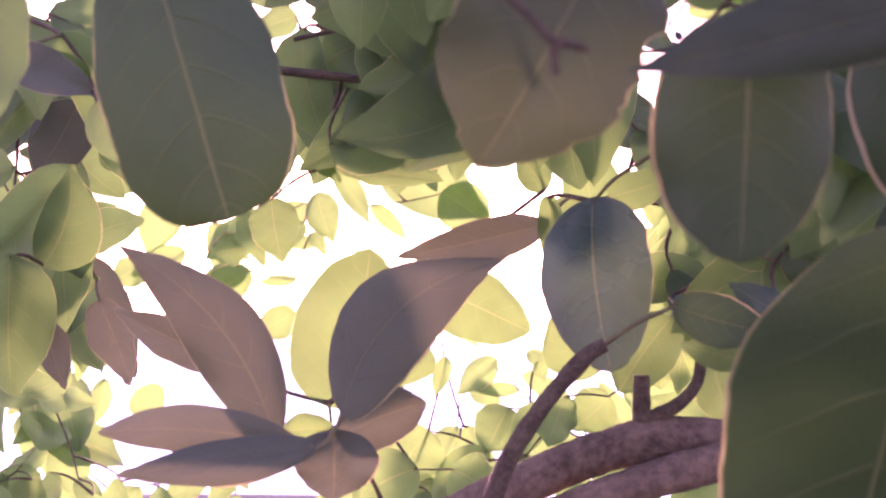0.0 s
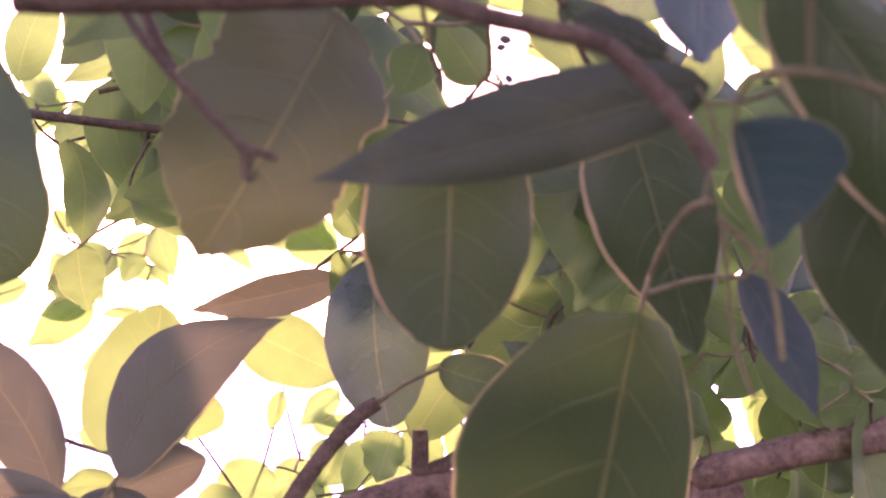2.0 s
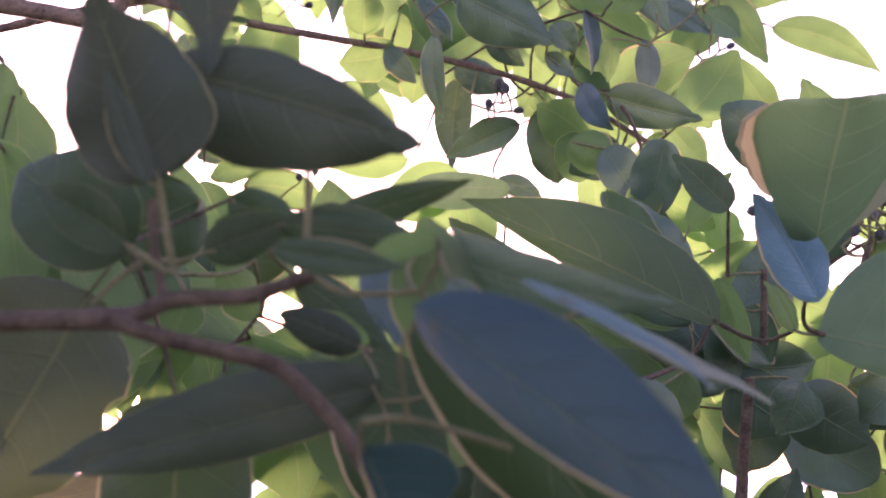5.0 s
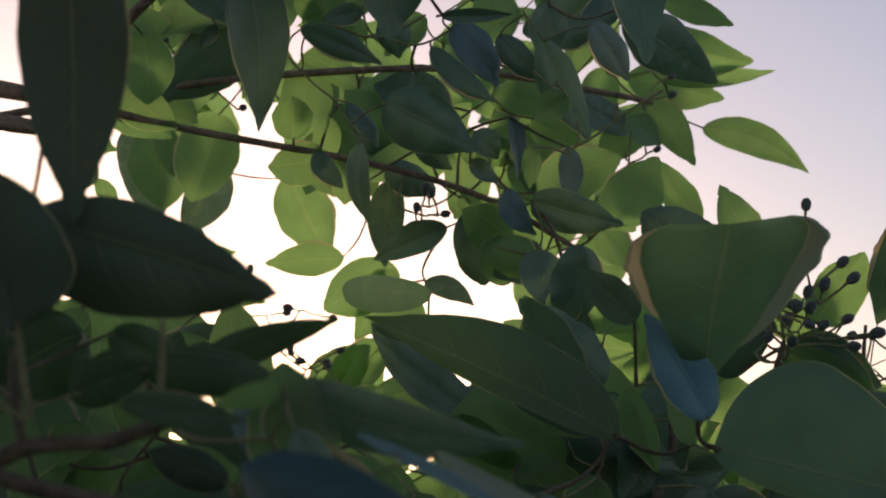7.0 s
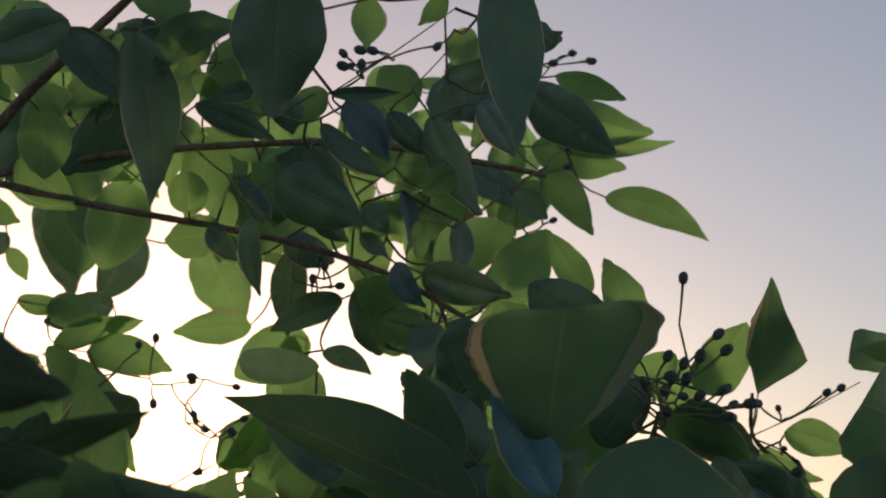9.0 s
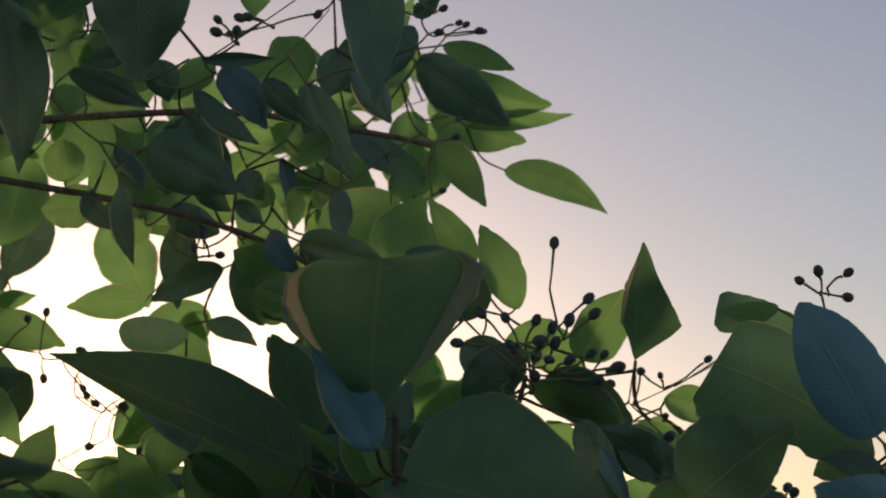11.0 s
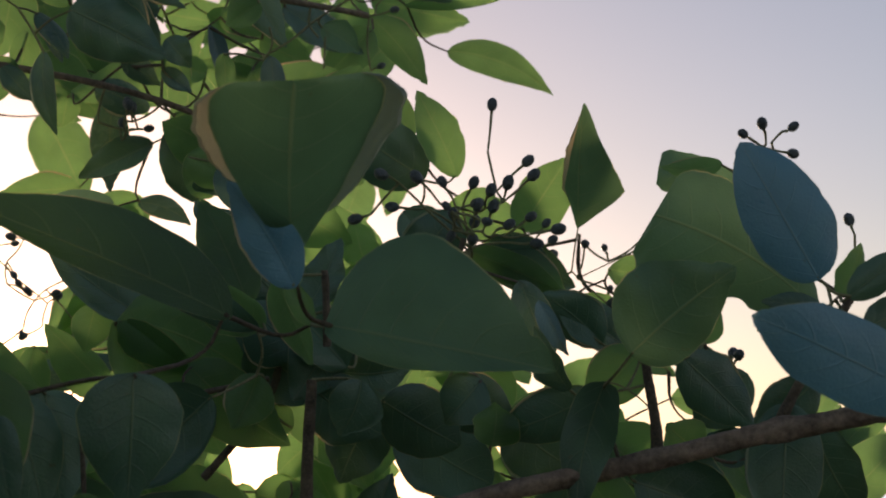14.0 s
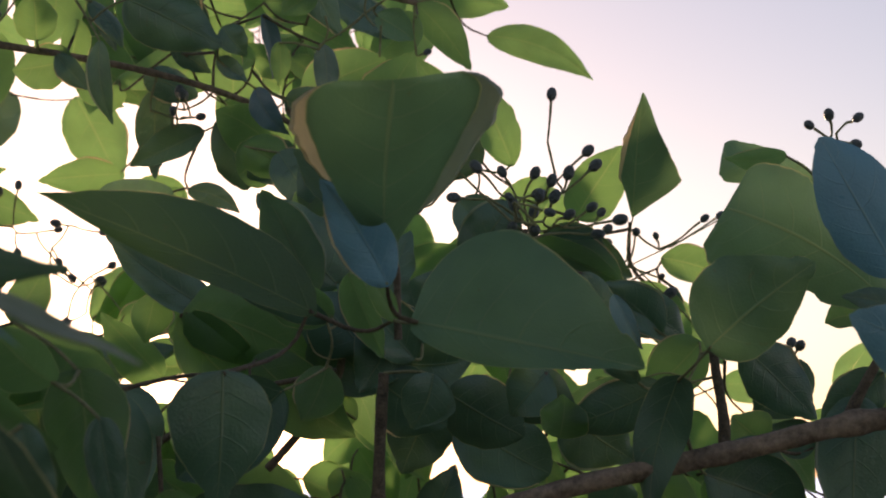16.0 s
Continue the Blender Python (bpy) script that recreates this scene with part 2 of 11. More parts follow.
def blade(bm, uvl, base, tip, width, normal, shape="el", fold=10.0, sag=0.03, asym=0.0, bow=0.0, seed=0, rows=18, half=4, ragged=0.0, curl=(0, 1, 0), flat=False):
    """One leaf blade: a midrib from base to tip, two cambered halves raised by the fold angle, wavy margins, sagging along its length.
    curl: side, share of the half from which the margin rolls over, and how far it rolls in degrees."""
    rnd = random.Random(seed)
    base, tip, n = Vector(base), Vector(tip), Vector(normal)
    along = tip - base
    length = along.length
    along.normalize()
    across = along.cross(n).normalized()
    n = across.cross(along).normalized()
    calm = 0.35 if flat else 1.0
    f = math.tan(radians(fold))
    w1, w2, ph = rnd.uniform(1.2, 3.0), rnd.uniform(0.02, 0.075) * (0.6 if flat else 1.0), rnd.uniform(0, 6.28)
    camber = rnd.uniform(-0.42, -0.16) * (1 - abs(asym)) if flat else rnd.uniform(-0.34, 0.16)
    sway = rnd.uniform(-0.05, 0.05)
    twist = radians(rnd.uniform(-34, 34)) * calm
    droop = rnd.uniform(-0.9, 0.6) * calm
    side, start, turn = curl
    if not side and not flat and rnd.random() < 0.45:
        side, start, turn = rnd.choice((-1, 1)), rnd.uniform(0.55, 0.8), rnd.uniform(40, 110)
    turn = radians(turn)
    grid = []
    for i in range(rows + 1):
        s = i / rows
        s = s * s * (3 - 2 * s) * 0.5 + s * 0.5
        w = half_width(s, shape) * width / 2
        w *= 1 + 0.06 * noise.noise((s * 5.5, seed * 0.37, 0.5)) + 0.03 * noise.noise((s * 17, seed * 0.37, 2.5))
        hang = droop * max(0.0, s - 0.6) ** 2
        mid = base + along * length * s + n * (sag * length * 4 * s * (1 - s) + hang * length) + across * (sway * width * math.sin(s * math.pi) + bow * length * 4 * s * (1 - s))
        row = []
        for j in range(-half, half + 1):
            u = j / half
            wide = w * ((1 + asym) if u > 0 else (1 - asym))
            reach, lift = wide * u, 0.0
            if ragged:
                reach *= 1 - ragged * max(0, noise.noise((s * 13, u * 1.2, 4.5)) + noise.noise((s * 31, u * 1.2, 1.5)) * 0.5)
            if side * u > start:
                # the outer strip lies on a roll that turns towards the leaf's face
                strip = wide * (1 - start)
                a = turn * (abs(u) - start) / (1 - start)
                r = strip / max(turn, 0.01)
                reach = side * (wide * start + r * math.sin(a))
                lift = r * (1 - math.cos(a))
            t = twist * (s - 0.5)
            rise = abs(reach) * f - 0.5 * f * abs(reach) * abs(u) + camber * wide * u * u + lift
            rise += math.sin(ph + w1 * 6.28 * s + (1.5 if u > 0 else 0)) * w2 * width * u * u
            row.append(bm.verts.new(mid + across * (reach * math.cos(t)) + n * (rise + reach * math.sin(t))) if (0 < i < rows or j == 0) else None)
        if i in (0, rows):
            row = [row[half]] * (2 * half + 1)
        grid.append(row)
    for i in range(rows):
        for j in range(2 * half):
            quad = [(grid[i][j], i, j), (grid[i][j + 1], i, j + 1), (grid[i + 1][j + 1], i + 1, j + 1), (grid[i + 1][j], i + 1, j)]
            keep = []
            for q in quad:
                if q[0] not in [k[0] for k in keep]:
                    keep.append(q)
            if len(keep) < 3:
                continue
            face = bm.faces.new([k[0] for k in keep])
            for loop, (_, ii, jj) in zip(face.loops, keep):
                loop[uvl].uv = (jj / (2 * half), ii / rows)
    return grid


def rolled_margin(grid, side, s0, s1, width):
    """A margin of a blade rolled over: a half-round strip that follows the edge from s0 to s1 and thins out at both ends."""
    bm = bmesh.new()
    uvl = bm.loops.layers.uv.new("UVMap")
    rows, mid = len(grid) - 1, len(grid[0]) // 2
    edge = [row[-1 if side > 0 else 0].co for row in grid]
    keel = [row[mid].co for row in grid]
    prev, steps = None, 3 * rows
    for i in range(int(s0 * steps), int(s1 * steps) + 1):
        k, f = divmod(min(max(i / 3, 1), rows - 1.001), 1)
        k = int(k)
        e, m = edge[k].lerp(edge[k + 1], f), keel[k].lerp(keel[k + 1], f)
        inward = (m - e).normalized()
        n = inward.cross(edge[k + 1] - edge[k]).normalized()
        if n.y > 0:
            n = -n
        q = (i / steps - s0) / (s1 - s0)
        w = width * max(0.05, math.sin(math.pi * min(max(q, 0), 1)) ** 0.6) * (1 + 0.35 * noise.noise((q * 9, width * 900, 0)))
        ring = [bm.verts.new(e + inward * w * a + n * w * b) for a, b in ((0.12, -0.10), (-0.35, 0.0), (-0.70, 0.15), (-0.85, 0.42), (-0.58, 0.58))]
        if prev:
            for a in range(4):
                face = bm.faces.new((prev[a], prev[a + 1], ring[a + 1], ring[a]))
                for loop in face.loops:
                    loop[uvl].uv = (0.75, q)
        prev = ring
    return bm


def tube(bm, points, r0, r1, sides=7, lumps=0.0, seed=0, fine_bark=False):
    """A tapering round stem through the points, its bends smoothed, with knots along it."""
    rnd = random.Random(seed)
    pts = [Vector(p) for p in points]
    for _ in range(5 if fine_bark else 2):
        fine = [pts[0]]
        for p, q in zip(pts, pts[1:]):
            fine += [p.lerp(q, 0.25), p.lerp(q, 0.75)]
        pts = fine + [pts[-1]]
    run = 0.0
    ring0, up = None, Vector((0.3, 0.2, 1)).normalized()
    for i, p in enumerate(pts):
        d = (pts[min(i + 1, len(pts) - 1)] - pts[max(i - 1, 0)]).normalized()
        x = d.cross(up).normalized()
        y = d.cross(x)
        r = r0 + (r1 - r0) * i / (len(pts) - 1)
        run += (p - pts[max(i - 1, 0)]).length
        if fine_bark:
            knot = 0.45 if r0 < 0.004 else 0.14
            r *= 1 + knot * max(0, noise.noise((run * 55, seed, 0)) - 0.1) + 0.05 * noise.noise((run * 160, seed, 3))
            ring = []
            for k in range(sides):
                c, d2 = math.cos(6.2832 * k / sides), math.sin(6.2832 * k / sides)
                flake = 0.12 * noise.noise((c * 2.6, d2 * 2.6, run * 45 + seed)) + 0.12 * abs(noise.noise((c * 5, d2 * 5, run * 140))) + 0.04 * noise.noise((c * 7, d2 * 7, run * 420))
                ring.append(bm.verts.new(p + (x * c + y * d2) * r * (1 + flake)))
        else:
            r *= 1 + lumps * rnd.uniform(-0.6, 1)
        if not fine_bark:
            ring = [bm.verts.new(p + (x * math.cos(6.2832 * k / sides) + y * math.sin(6.2832 * k / sides)) * r * (1 + lumps * rnd.uniform(-0.5, 0.5))) for k in range(sides)]
        if ring0:
            for k in range(sides):
                bm.faces.new((ring0[k], ring0[(k + 1) % sides], ring[(k + 1) % sides], ring[k]))
        else:
            bm.faces.new(ring[::-1])
        ring0 = ring
    bm.faces.new(ring0)
    return pts


# the ground: a knoll under the tree that falls away, and beyond it country with haze painted as a glow
bm = bmesh.new()
rings = [0.5, 2, 4, 7, 10, 16, 30, 60, 120, 300, 800, 2600]
prev = [bm.verts.new((0, 0, 0))]
for r in rings:
    z0 = 0.0 if r <= 7 else -min(0.24 * (r - 7), 60)
    ring = []
    for k in range(96):
        a = 2 * math.pi * k / 96
        x, y = r * math.cos(a), r * math.sin(a)
        ring.append(bm.verts.new((x, y, z0 + 0.04 * min(r, 20) * noise.noise((x * 0.3, y * 0.3, 0)))))
    for k in range(96):
        if len(prev) == 1:
            bm.faces.new((prev[0], ring[k], ring[(k + 1) % 96]))
        else:
            bm.faces.new((prev[k], ring[k], ring[(k + 1) % 96], prev[(k + 1) % 96]))
    prev = ring
ground = tagged(obj("ground", bm, grass), "dry grassy knoll under the tree", "ground", kind="structure")
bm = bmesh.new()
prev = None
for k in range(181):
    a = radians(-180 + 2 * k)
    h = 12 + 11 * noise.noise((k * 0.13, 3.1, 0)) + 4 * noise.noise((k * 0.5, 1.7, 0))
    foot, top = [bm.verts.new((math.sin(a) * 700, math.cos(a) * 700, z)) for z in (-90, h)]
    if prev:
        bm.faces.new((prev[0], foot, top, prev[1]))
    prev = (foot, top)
tagged(obj("backdrop", bm, haze_mat), "country and hills on the horizon, pale blue haze painted as a glow", "hills", kind="structure")

# the tree: everything that grows is a part of it
tree = tagged(new("tree"), "broad-leaved evergreen tree with dark berries, backlit by the low sun", "tree")
limb_ends = []        # where the branches seen leave the limbs
network = []          # points of the wood that stalks can grow from


def branch(name, points, r0, r1, thick=False):
    bm = bmesh.new()
    if name == "petiole":
        r0, r1 = r0 * 0.65, r1 * 0.65
    pts = tube(bm, points, r0, r1, 20 if thick else 9, 0.10, len(network), thick or r0 > 0.0014)
    part(name, bm, stalk_skin if name == "petiole" else bark if thick else twig_bark, tree)
    if thick:
        limb_ends.append(Vector(points[0]))
    for p, q in zip(pts, pts[1:]):
        for k in range(max(1, int((q - p).length / 0.008))):
            network.append(p.lerp(q, k * 0.008 / max((q - p).length, 1e-6)))
    return pts


leaves = []
LOOKS = {"p": "leaf with grey-blue sky sheen in its colour", "s": "dark leaf with blue sky sheen in its colour", "k": "thick dark green leaf", "w": "waxy leaf with blue sky sheen in its colour", "r": "dull brownish-green young leaf", "h": "dark leaf with thin blue sky sheen in its colour", "b": "browned curled leaf edge", "g": "glossy dark upper side of a leaf"}


def leaf(base, tip, width, normal, shape="el", fold=10.0, sag=0.03, asym=0.0, bow=0.0, mat="n", stalk=True, ragged=0.0, rolled=(), curl=(0, 1, 0), flat=False):
    """A leaf of the tree; its stalk is grown once all leaves are known."""
    bm = bmesh.new()
    uvl = bm.loops.layers.uv.new("UVMap")
    grid = blade(bm, uvl, base, tip, width, normal, shape, fold, sag, asym, bow, int(abs(base[0] * 7919 + tip[2] * 104729)), 48 if ragged else 30 if width > 0.03 else 20, 8 if curl[0] else 6, ragged, curl, flat or bool(rolled))
    odds = random.Random(int(abs(tip[0] * 6131 + base[2] * 15731)))
    if not rolled and not flat and base[2] > 1.66 and base[1] > 0.72 and odds.random() < 0.45:
        rolled = ((odds.choice((-1, 1)), odds.uniform(0.08, 0.35), odds.uniform(0.7, 0.96), width * odds.uniform(0.03, 0.055), odds.choice("bbe")), )
    rolls = [(rolled_margin(grid, *r[:4]), r[4] if len(r) > 4 else "b") for r in rolled]
    ob = part("leaf", bm, leaf_mats[mat], tree, LOOKS.get(mat, ""))
    for roll, skin in rolls:
        part("margin", roll, leaf_mats[skin], ob, "pale tan rolled leaf margin" if skin == "b" else "grey-green rolled leaf margin")
    if stalk:
        leaves.append((Vector(base), Vector(tip), ob))


class Spray:
    """Many leaves of the inner crown and of the added shading crown, each call joined into one mesh."""

    def __init__(self):
        self.bm = bmesh.new()
        self.uvl = self.bm.loops.layers.uv.new("UVMap")

    def add(self, base, tip, width, normal):
        k = len(leaves)
        r = random.Random(k)
        blade(self.bm, self.uvl, base, tip, width, normal, r.choice(("el", "ov", "ro", "el")), r.uniform(4, 42), r.uniform(-0.16, 0.16), r.uniform(-0.3, 0.3), r.uniform(-0.10, 0.10), k, 10, 3)
        leaves.append((Vector(base), Vector(tip), 0))

    def done(self):
        ob = part("foliage", self.bm, leaf_mats["n"], tree, "dense green leaves, inner crown and added shading crown")
        tagged(ob, kind="stuff")


def shade_crown():
    """Unseen leaves added overhead and behind the path to shade the near side of the leaves."""
    spray = Spray()
    r = random.Random(4)
    for k in range(1300):
        a, up = r.uniform(-2.95, -0.2), r.uniform(-0.75, 0.70)
        far = r.uniform(0.75, 1.5)
        at = Vector((0.22 + far * math.cos(a) * math.cos(up), 0.1 + far * math.sin(a) * math.cos(up), 1.6 + far * math.sin(up)))
        d = Vector((r.uniform(-1, 1), r.uniform(-1, 1), r.uniform(-1.4, 0.4))).normalized() * r.uniform(0.07, 0.11)
        n = (Vector((0.22, 0.1, 1.6)) - at).normalized() + Vector((r.uniform(-0.6, 0.6), r.uniform(-0.6, 0.6), r.uniform(-0.3, 0.6)))
        spray.add(at, at + d, d.length * 0.55, n)
    spray.done()


def berries(root, items):
    """A loose panicle: green stalks from the root, each through a joint to a dark oval berry in its cup."""
    root = Vector(root)
    cluster = part("panicle", stalks(root, items), stalk_skin, tree, "green berry stalks with dark berries")
    leaves.append((root, Vector(items[0][1]), None))
    for k, (joint, end) in enumerate(items):
        d = (Vector(end) - Vector(joint)).normalized()
        bm = bmesh.new()
        bmesh.ops.create_icosphere(bm, subdivisions=2, radius=0.0027)
        size = random.Random(k * 7 + int(root.x * 1000)).uniform(0.72, 1.12)
        for v in bm.verts:
            v.co = Vector((v.co.x, v.co.y, v.co.z * 1.38)) * size
            if v.co.z > 0.004 * size:
                v.co.z += 0.0006 * size
        ob = part("berry", bm, berry_skin, cluster, "dark green-black berry")
        ob.matrix_local = Matrix.Translation(end) @ d.to_track_quat("Z", "Y").to_matrix().to_4x4()


def stalks(root, items):
    """Fine stalks that fork: each joint grows from the nearest joint before it."""
    bm = bmesh.new()
    nodes = [root]
    for k, (joint, end) in enumerate(sorted(items, key=lambda it: (Vector(it[0]) - root).length)):
        rnd = random.Random(k)
        j, e = Vector(joint), Vector(end)
        o = min(nodes, key=lambda p: (p - j).length)
        wob = Vector((rnd.uniform(-1, 1), rnd.uniform(-1, 1), rnd.uniform(-1, 1))) * 0.0025
        tube(bm, (o, o.lerp(j, 0.5) + wob, j), 0.0007, 0.0006, 5, 0.1, k)
        d = (e - j).normalized()
        tube(bm, (j, j.lerp(e, 0.5) - wob * 0.5, e - d * 0.0036), 0.0005, 0.0008, 5, 0.1, k)
        nodes.append(j)
    return bm


# wood
branch("twig", ((0.1100, 0.4940, 1.6626), (0.1336, 0.4909, 1.6627), (0.1481, 0.4889, 1.6631), (0.1735, 0.4855, 1.6637), (0.1784, 0.4846, 1.6649)), 0.0022, 0.0017)
branch("twig", ((0.1784, 0.4846, 1.6649), (0.1824, 0.4838, 1.6673), (0.1897, 0.4828, 1.6680), (0.1983, 0.4817, 1.6680), (0.2050, 0.4804, 1.6708), (0.2099, 0.4796, 1.6725)), 0.0017, 0.0014)
branch("twig", ((0.1735, 0.4825, 1.6631), (0.1807, 0.4818, 1.6606), (0.1915, 0.4806, 1.6581), (0.2023, 0.4794, 1.6560), (0.2069, 0.4793, 1.6522), (0.2134, 0.4791, 1.6460), (0.2180, 0.4792, 1.6398), (0.2197, 0.4793, 1.6367)), 0.0017, 0.0014)
branch("twig", ((0.1824, 0.4838, 1.6673), (0.1814, 0.4836, 1.6706), (0.1800, 0.4831, 1.6768), (0.1796, 0.4821, 1.6859)), 0.001, 0.0008)
branch("twig", ((0.1260, 0.5040, 1.6638), (0.1319, 0.5041, 1.6557), (0.1398, 0.5040, 1.6477), (0.1466, 0.5038, 1.6410), (0.1476, 0.5039, 1.6393)), 0.0008, 0.0007)
branch("twig", ((0.1485, 0.7122, 1.5502), (0.1540, 0.7111, 1.5642), (0.1636, 0.7098, 1.5791), (0.1749, 0.7086, 1.5924), (0.1806, 0.7083, 1.5958)), 0.003, 0.002)
branch("branch", ((0.1205, 0.7439, 1.5338), (0.1518, 0.7423, 1.5483), (0.1814, 0.7408, 1.5628), (0.2076, 0.7399, 1.5685), (0.2322, 0.7398, 1.5654), (0.2652, 0.7696, 1.5605), (0.3134, 0.7886, 1.5638)), 0.0068, 0.006, True)
branch("branch", ((0.2863, 0.7481, 1.5720), (0.3085, 0.7457, 1.5779), (0.3359, 0.7429, 1.5848), (0.3789, 0.7387, 1.5919)), 0.005, 0.006, True)
branch("twig", ((0.1962, 0.7400, 1.5701), (0.1960, 0.7391, 1.5823), (0.1959, 0.7388, 1.5867)), 0.003, 0.0025)
branch("twig", ((-0.0549, 0.8630, 1.7277), (-0.0346, 0.8630, 1.7231), (-0.0189, 0.8630, 1.7193), (-0.0009, 0.8630, 1.7151), (0.0328, 0.8630, 1.7078), (0.0710, 0.8627, 1.7038), (0.1024, 0.8623, 1.7011), (0.1260, 0.8622, 1.6979), (0.1609, 0.8623, 1.6886)), 0.0022, 0.0016)
branch("twig", ((-0.0559, 0.8840, 1.7150), (-0.0235, 0.8836, 1.7127), (-0.0050, 0.8833, 1.7128)), 0.0016, 0.0012)
branch("twig", ((-0.0182, 0.9148, 1.6964), (-0.0275, 0.9168, 1.6720), (-0.0415, 0.9195, 1.6379), (-0.0532, 0.9215, 1.6135)), 0.0016, 0.001)
branch("twig", ((0.1240, 0.5517, 1.6757), (0.1269, 0.5520, 1.6691), (0.1309, 0.5522, 1.6630), (0.1378, 0.5522, 1.6558), (0.1452, 0.5523, 1.6470), (0.1470, 0.5526, 1.6415)), 0.0012, 0.001)
branch("twig", ((0.3209, 0.7987, 1.6564), (0.3226, 0.8013, 1.6230), (0.3250, 0.8021, 1.6106), (0.3398, 0.8017, 1.6004), (0.3524, 0.8010, 1.5964)), 0.001, 0.0008)
branch("branch", ((0.0418, 1.1461, 1.9133), (0.1072, 1.1294, 1.9271), (0.1555, 1.1179, 1.9339), (0.2313, 1.0992, 1.9470), (0.3214, 1.0795, 1.9528), (0.3770, 1.0680, 1.9535), (0.4260, 1.0601, 1.9456), (0.4751, 1.0524, 1.9366), (0.4962, 1.0493, 1.9321)), 0.0028, 0.0016, True)
branch("branch", ((0.1474, 1.0517, 1.9112), (0.1996, 1.0443, 1.8985), (0.2516, 1.0362, 1.8889), (0.2905, 1.0299, 1.8825), (0.3458, 1.0217, 1.8707), (0.3949, 1.0160, 1.8537), (0.4182, 1.0149, 1.8394), (0.4347, 1.0139, 1.8298)), 0.0023, 0.0014, True)
branch("branch", ((0.1288, 1.0297, 1.8884), (0.1552, 1.0162, 1.9207), (0.1757, 1.0054, 1.9469), (0.1935, 0.9975, 1.9638), (0.2203, 0.9855, 1.9900), (0.2618, 0.9670, 2.0301)), 0.0036, 0.0022, True)
branch("branch", ((0.4038, 0.8123, 1.6063), (0.4345, 0.8020, 1.6163), (0.4783, 0.7873, 1.6303), (0.5177, 0.7750, 1.6378), (0.5550, 0.7635, 1.6442), (0.5879, 0.7530, 1.6519), (0.6247, 0.7419, 1.6572), (0.6756, 0.7263, 1.6653)), 0.0036, 0.0046, True)
branch("twig", ((0.5682, 0.8120, 1.6475), (0.5681, 0.8095, 1.6609), (0.5643, 0.8070, 1.6804), (0.5630, 0.8055, 1.6902)), 0.0025, 0.002)
branch("twig", ((0.4124, 0.8218, 1.5992), (0.4121, 0.8151, 1.6356), (0.4129, 0.8107, 1.6584), (0.4138, 0.8063, 1.6811)), 0.003, 0.002)
branch("twig", ((0.6093, 0.7782, 1.6550), (0.6195, 0.7715, 1.6758), (0.6331, 0.7635, 1.6987), (0.6433, 0.7577, 1.7148)), 0.0025, 0.0015)
branch("twig", ((0.6070, 0.7792, 1.6527), (0.6119, 0.7822, 1.6291), (0.6145, 0.7859, 1.6055)), 0.0022, 0.002)
branch("twig", ((0.6498, 1.0237, 1.7272), (0.6286, 1.0225, 1.7507), (0.6129, 1.0224, 1.7648), (0.6134, 1.0156, 1.7908)), 0.0015, 0.0009)
branch("twig", ((0.5025, 0.8838, 1.7018), (0.4931, 0.8789, 1.7291), (0.4978, 0.8736, 1.7453), (0.5001, 0.8704, 1.7561)), 0.0018, 0.001)
branch("twig", ((0.4210, 0.8086, 1.6955), (0.4199, 0.8027, 1.7194), (0.4191, 0.8011, 1.7266)), 0.0018, 0.0012)
branch("twig", ((0.3968, 0.9373, 1.8306), (0.4031, 0.9383, 1.8219), (0.4098, 0.9413, 1.8045), (0.4050, 0.9481, 1.7813)), 0.0012, 0.0008)
branch("twig", ((0.3796, 0.9065, 1.6463), (0.3970, 0.8980, 1.6662), (0.4144, 0.8885, 1.6912), (0.4091, 0.8862, 1.7120)), 0.002, 0.0015)
branch("twig", ((0.3269, 0.8767, 1.6580), (0.3576, 0.8644, 1.6786), (0.4026, 0.8505, 1.6866)), 0.0016, 0.0012)
branch("petiole", ((0.2242, 0.4965, 1.6334), (0.2231, 0.5067, 1.6337), (0.2270, 0.5367, 1.6320), (0.2301, 0.5672, 1.6251), (0.2305, 0.5779, 1.6172)), 0.001, 0.0011)
branch("petiole", ((0.2269, 0.5015, 1.6312), (0.2317, 0.5014, 1.6275), (0.2358, 0.5015, 1.6223), (0.2375, 0.5020, 1.6148), (0.2383, 0.5025, 1.6072)), 0.001, 0.0008)
branch("petiole", ((0.2092, 0.4747, 1.6713), (0.2133, 0.4745, 1.6684), (0.2213, 0.4735, 1.6681), (0.2283, 0.4724, 1.6691), (0.2300, 0.4725, 1.6666)), 0.0009, 0.0008)
branch("petiole", ((0.2151, 0.4425, 1.6437), (0.2211, 0.4415, 1.6445), (0.2290, 0.4406, 1.6426), (0.2386, 0.4396, 1.6396)), 0.0009, 0.0008)
branch("petiole", ((0.2073, 0.4751, 1.6717), (0.2077, 0.4740, 1.6787), (0.2075, 0.4723, 1.6902)), 0.0011, 0.001)
branch("petiole", ((0.1839, 0.4786, 1.6723), (0.1821, 0.4776, 1.6805), (0.1806, 0.4766, 1.6884)), 0.0011, 0.001)
branch("petiole", ((0.1834, 0.4787, 1.6717), (0.1793, 0.4790, 1.6740), (0.1755, 0.4792, 1.6762)), 0.0009, 0.0008)
branch("petiole", ((0.1790, 0.4889, 1.6761), (0.1729, 0.4905, 1.6719), (0.1689, 0.4918, 1.6672)), 0.0009, 0.0008)
branch("petiole", ((0.2369, 0.5360, 1.6359), (0.2385, 0.5368, 1.6270), (0.2398, 0.5382, 1.6136), (0.2422, 0.5388, 1.6059), (0.2448, 0.5391, 1.6004)), 0.0008, 0.0007)
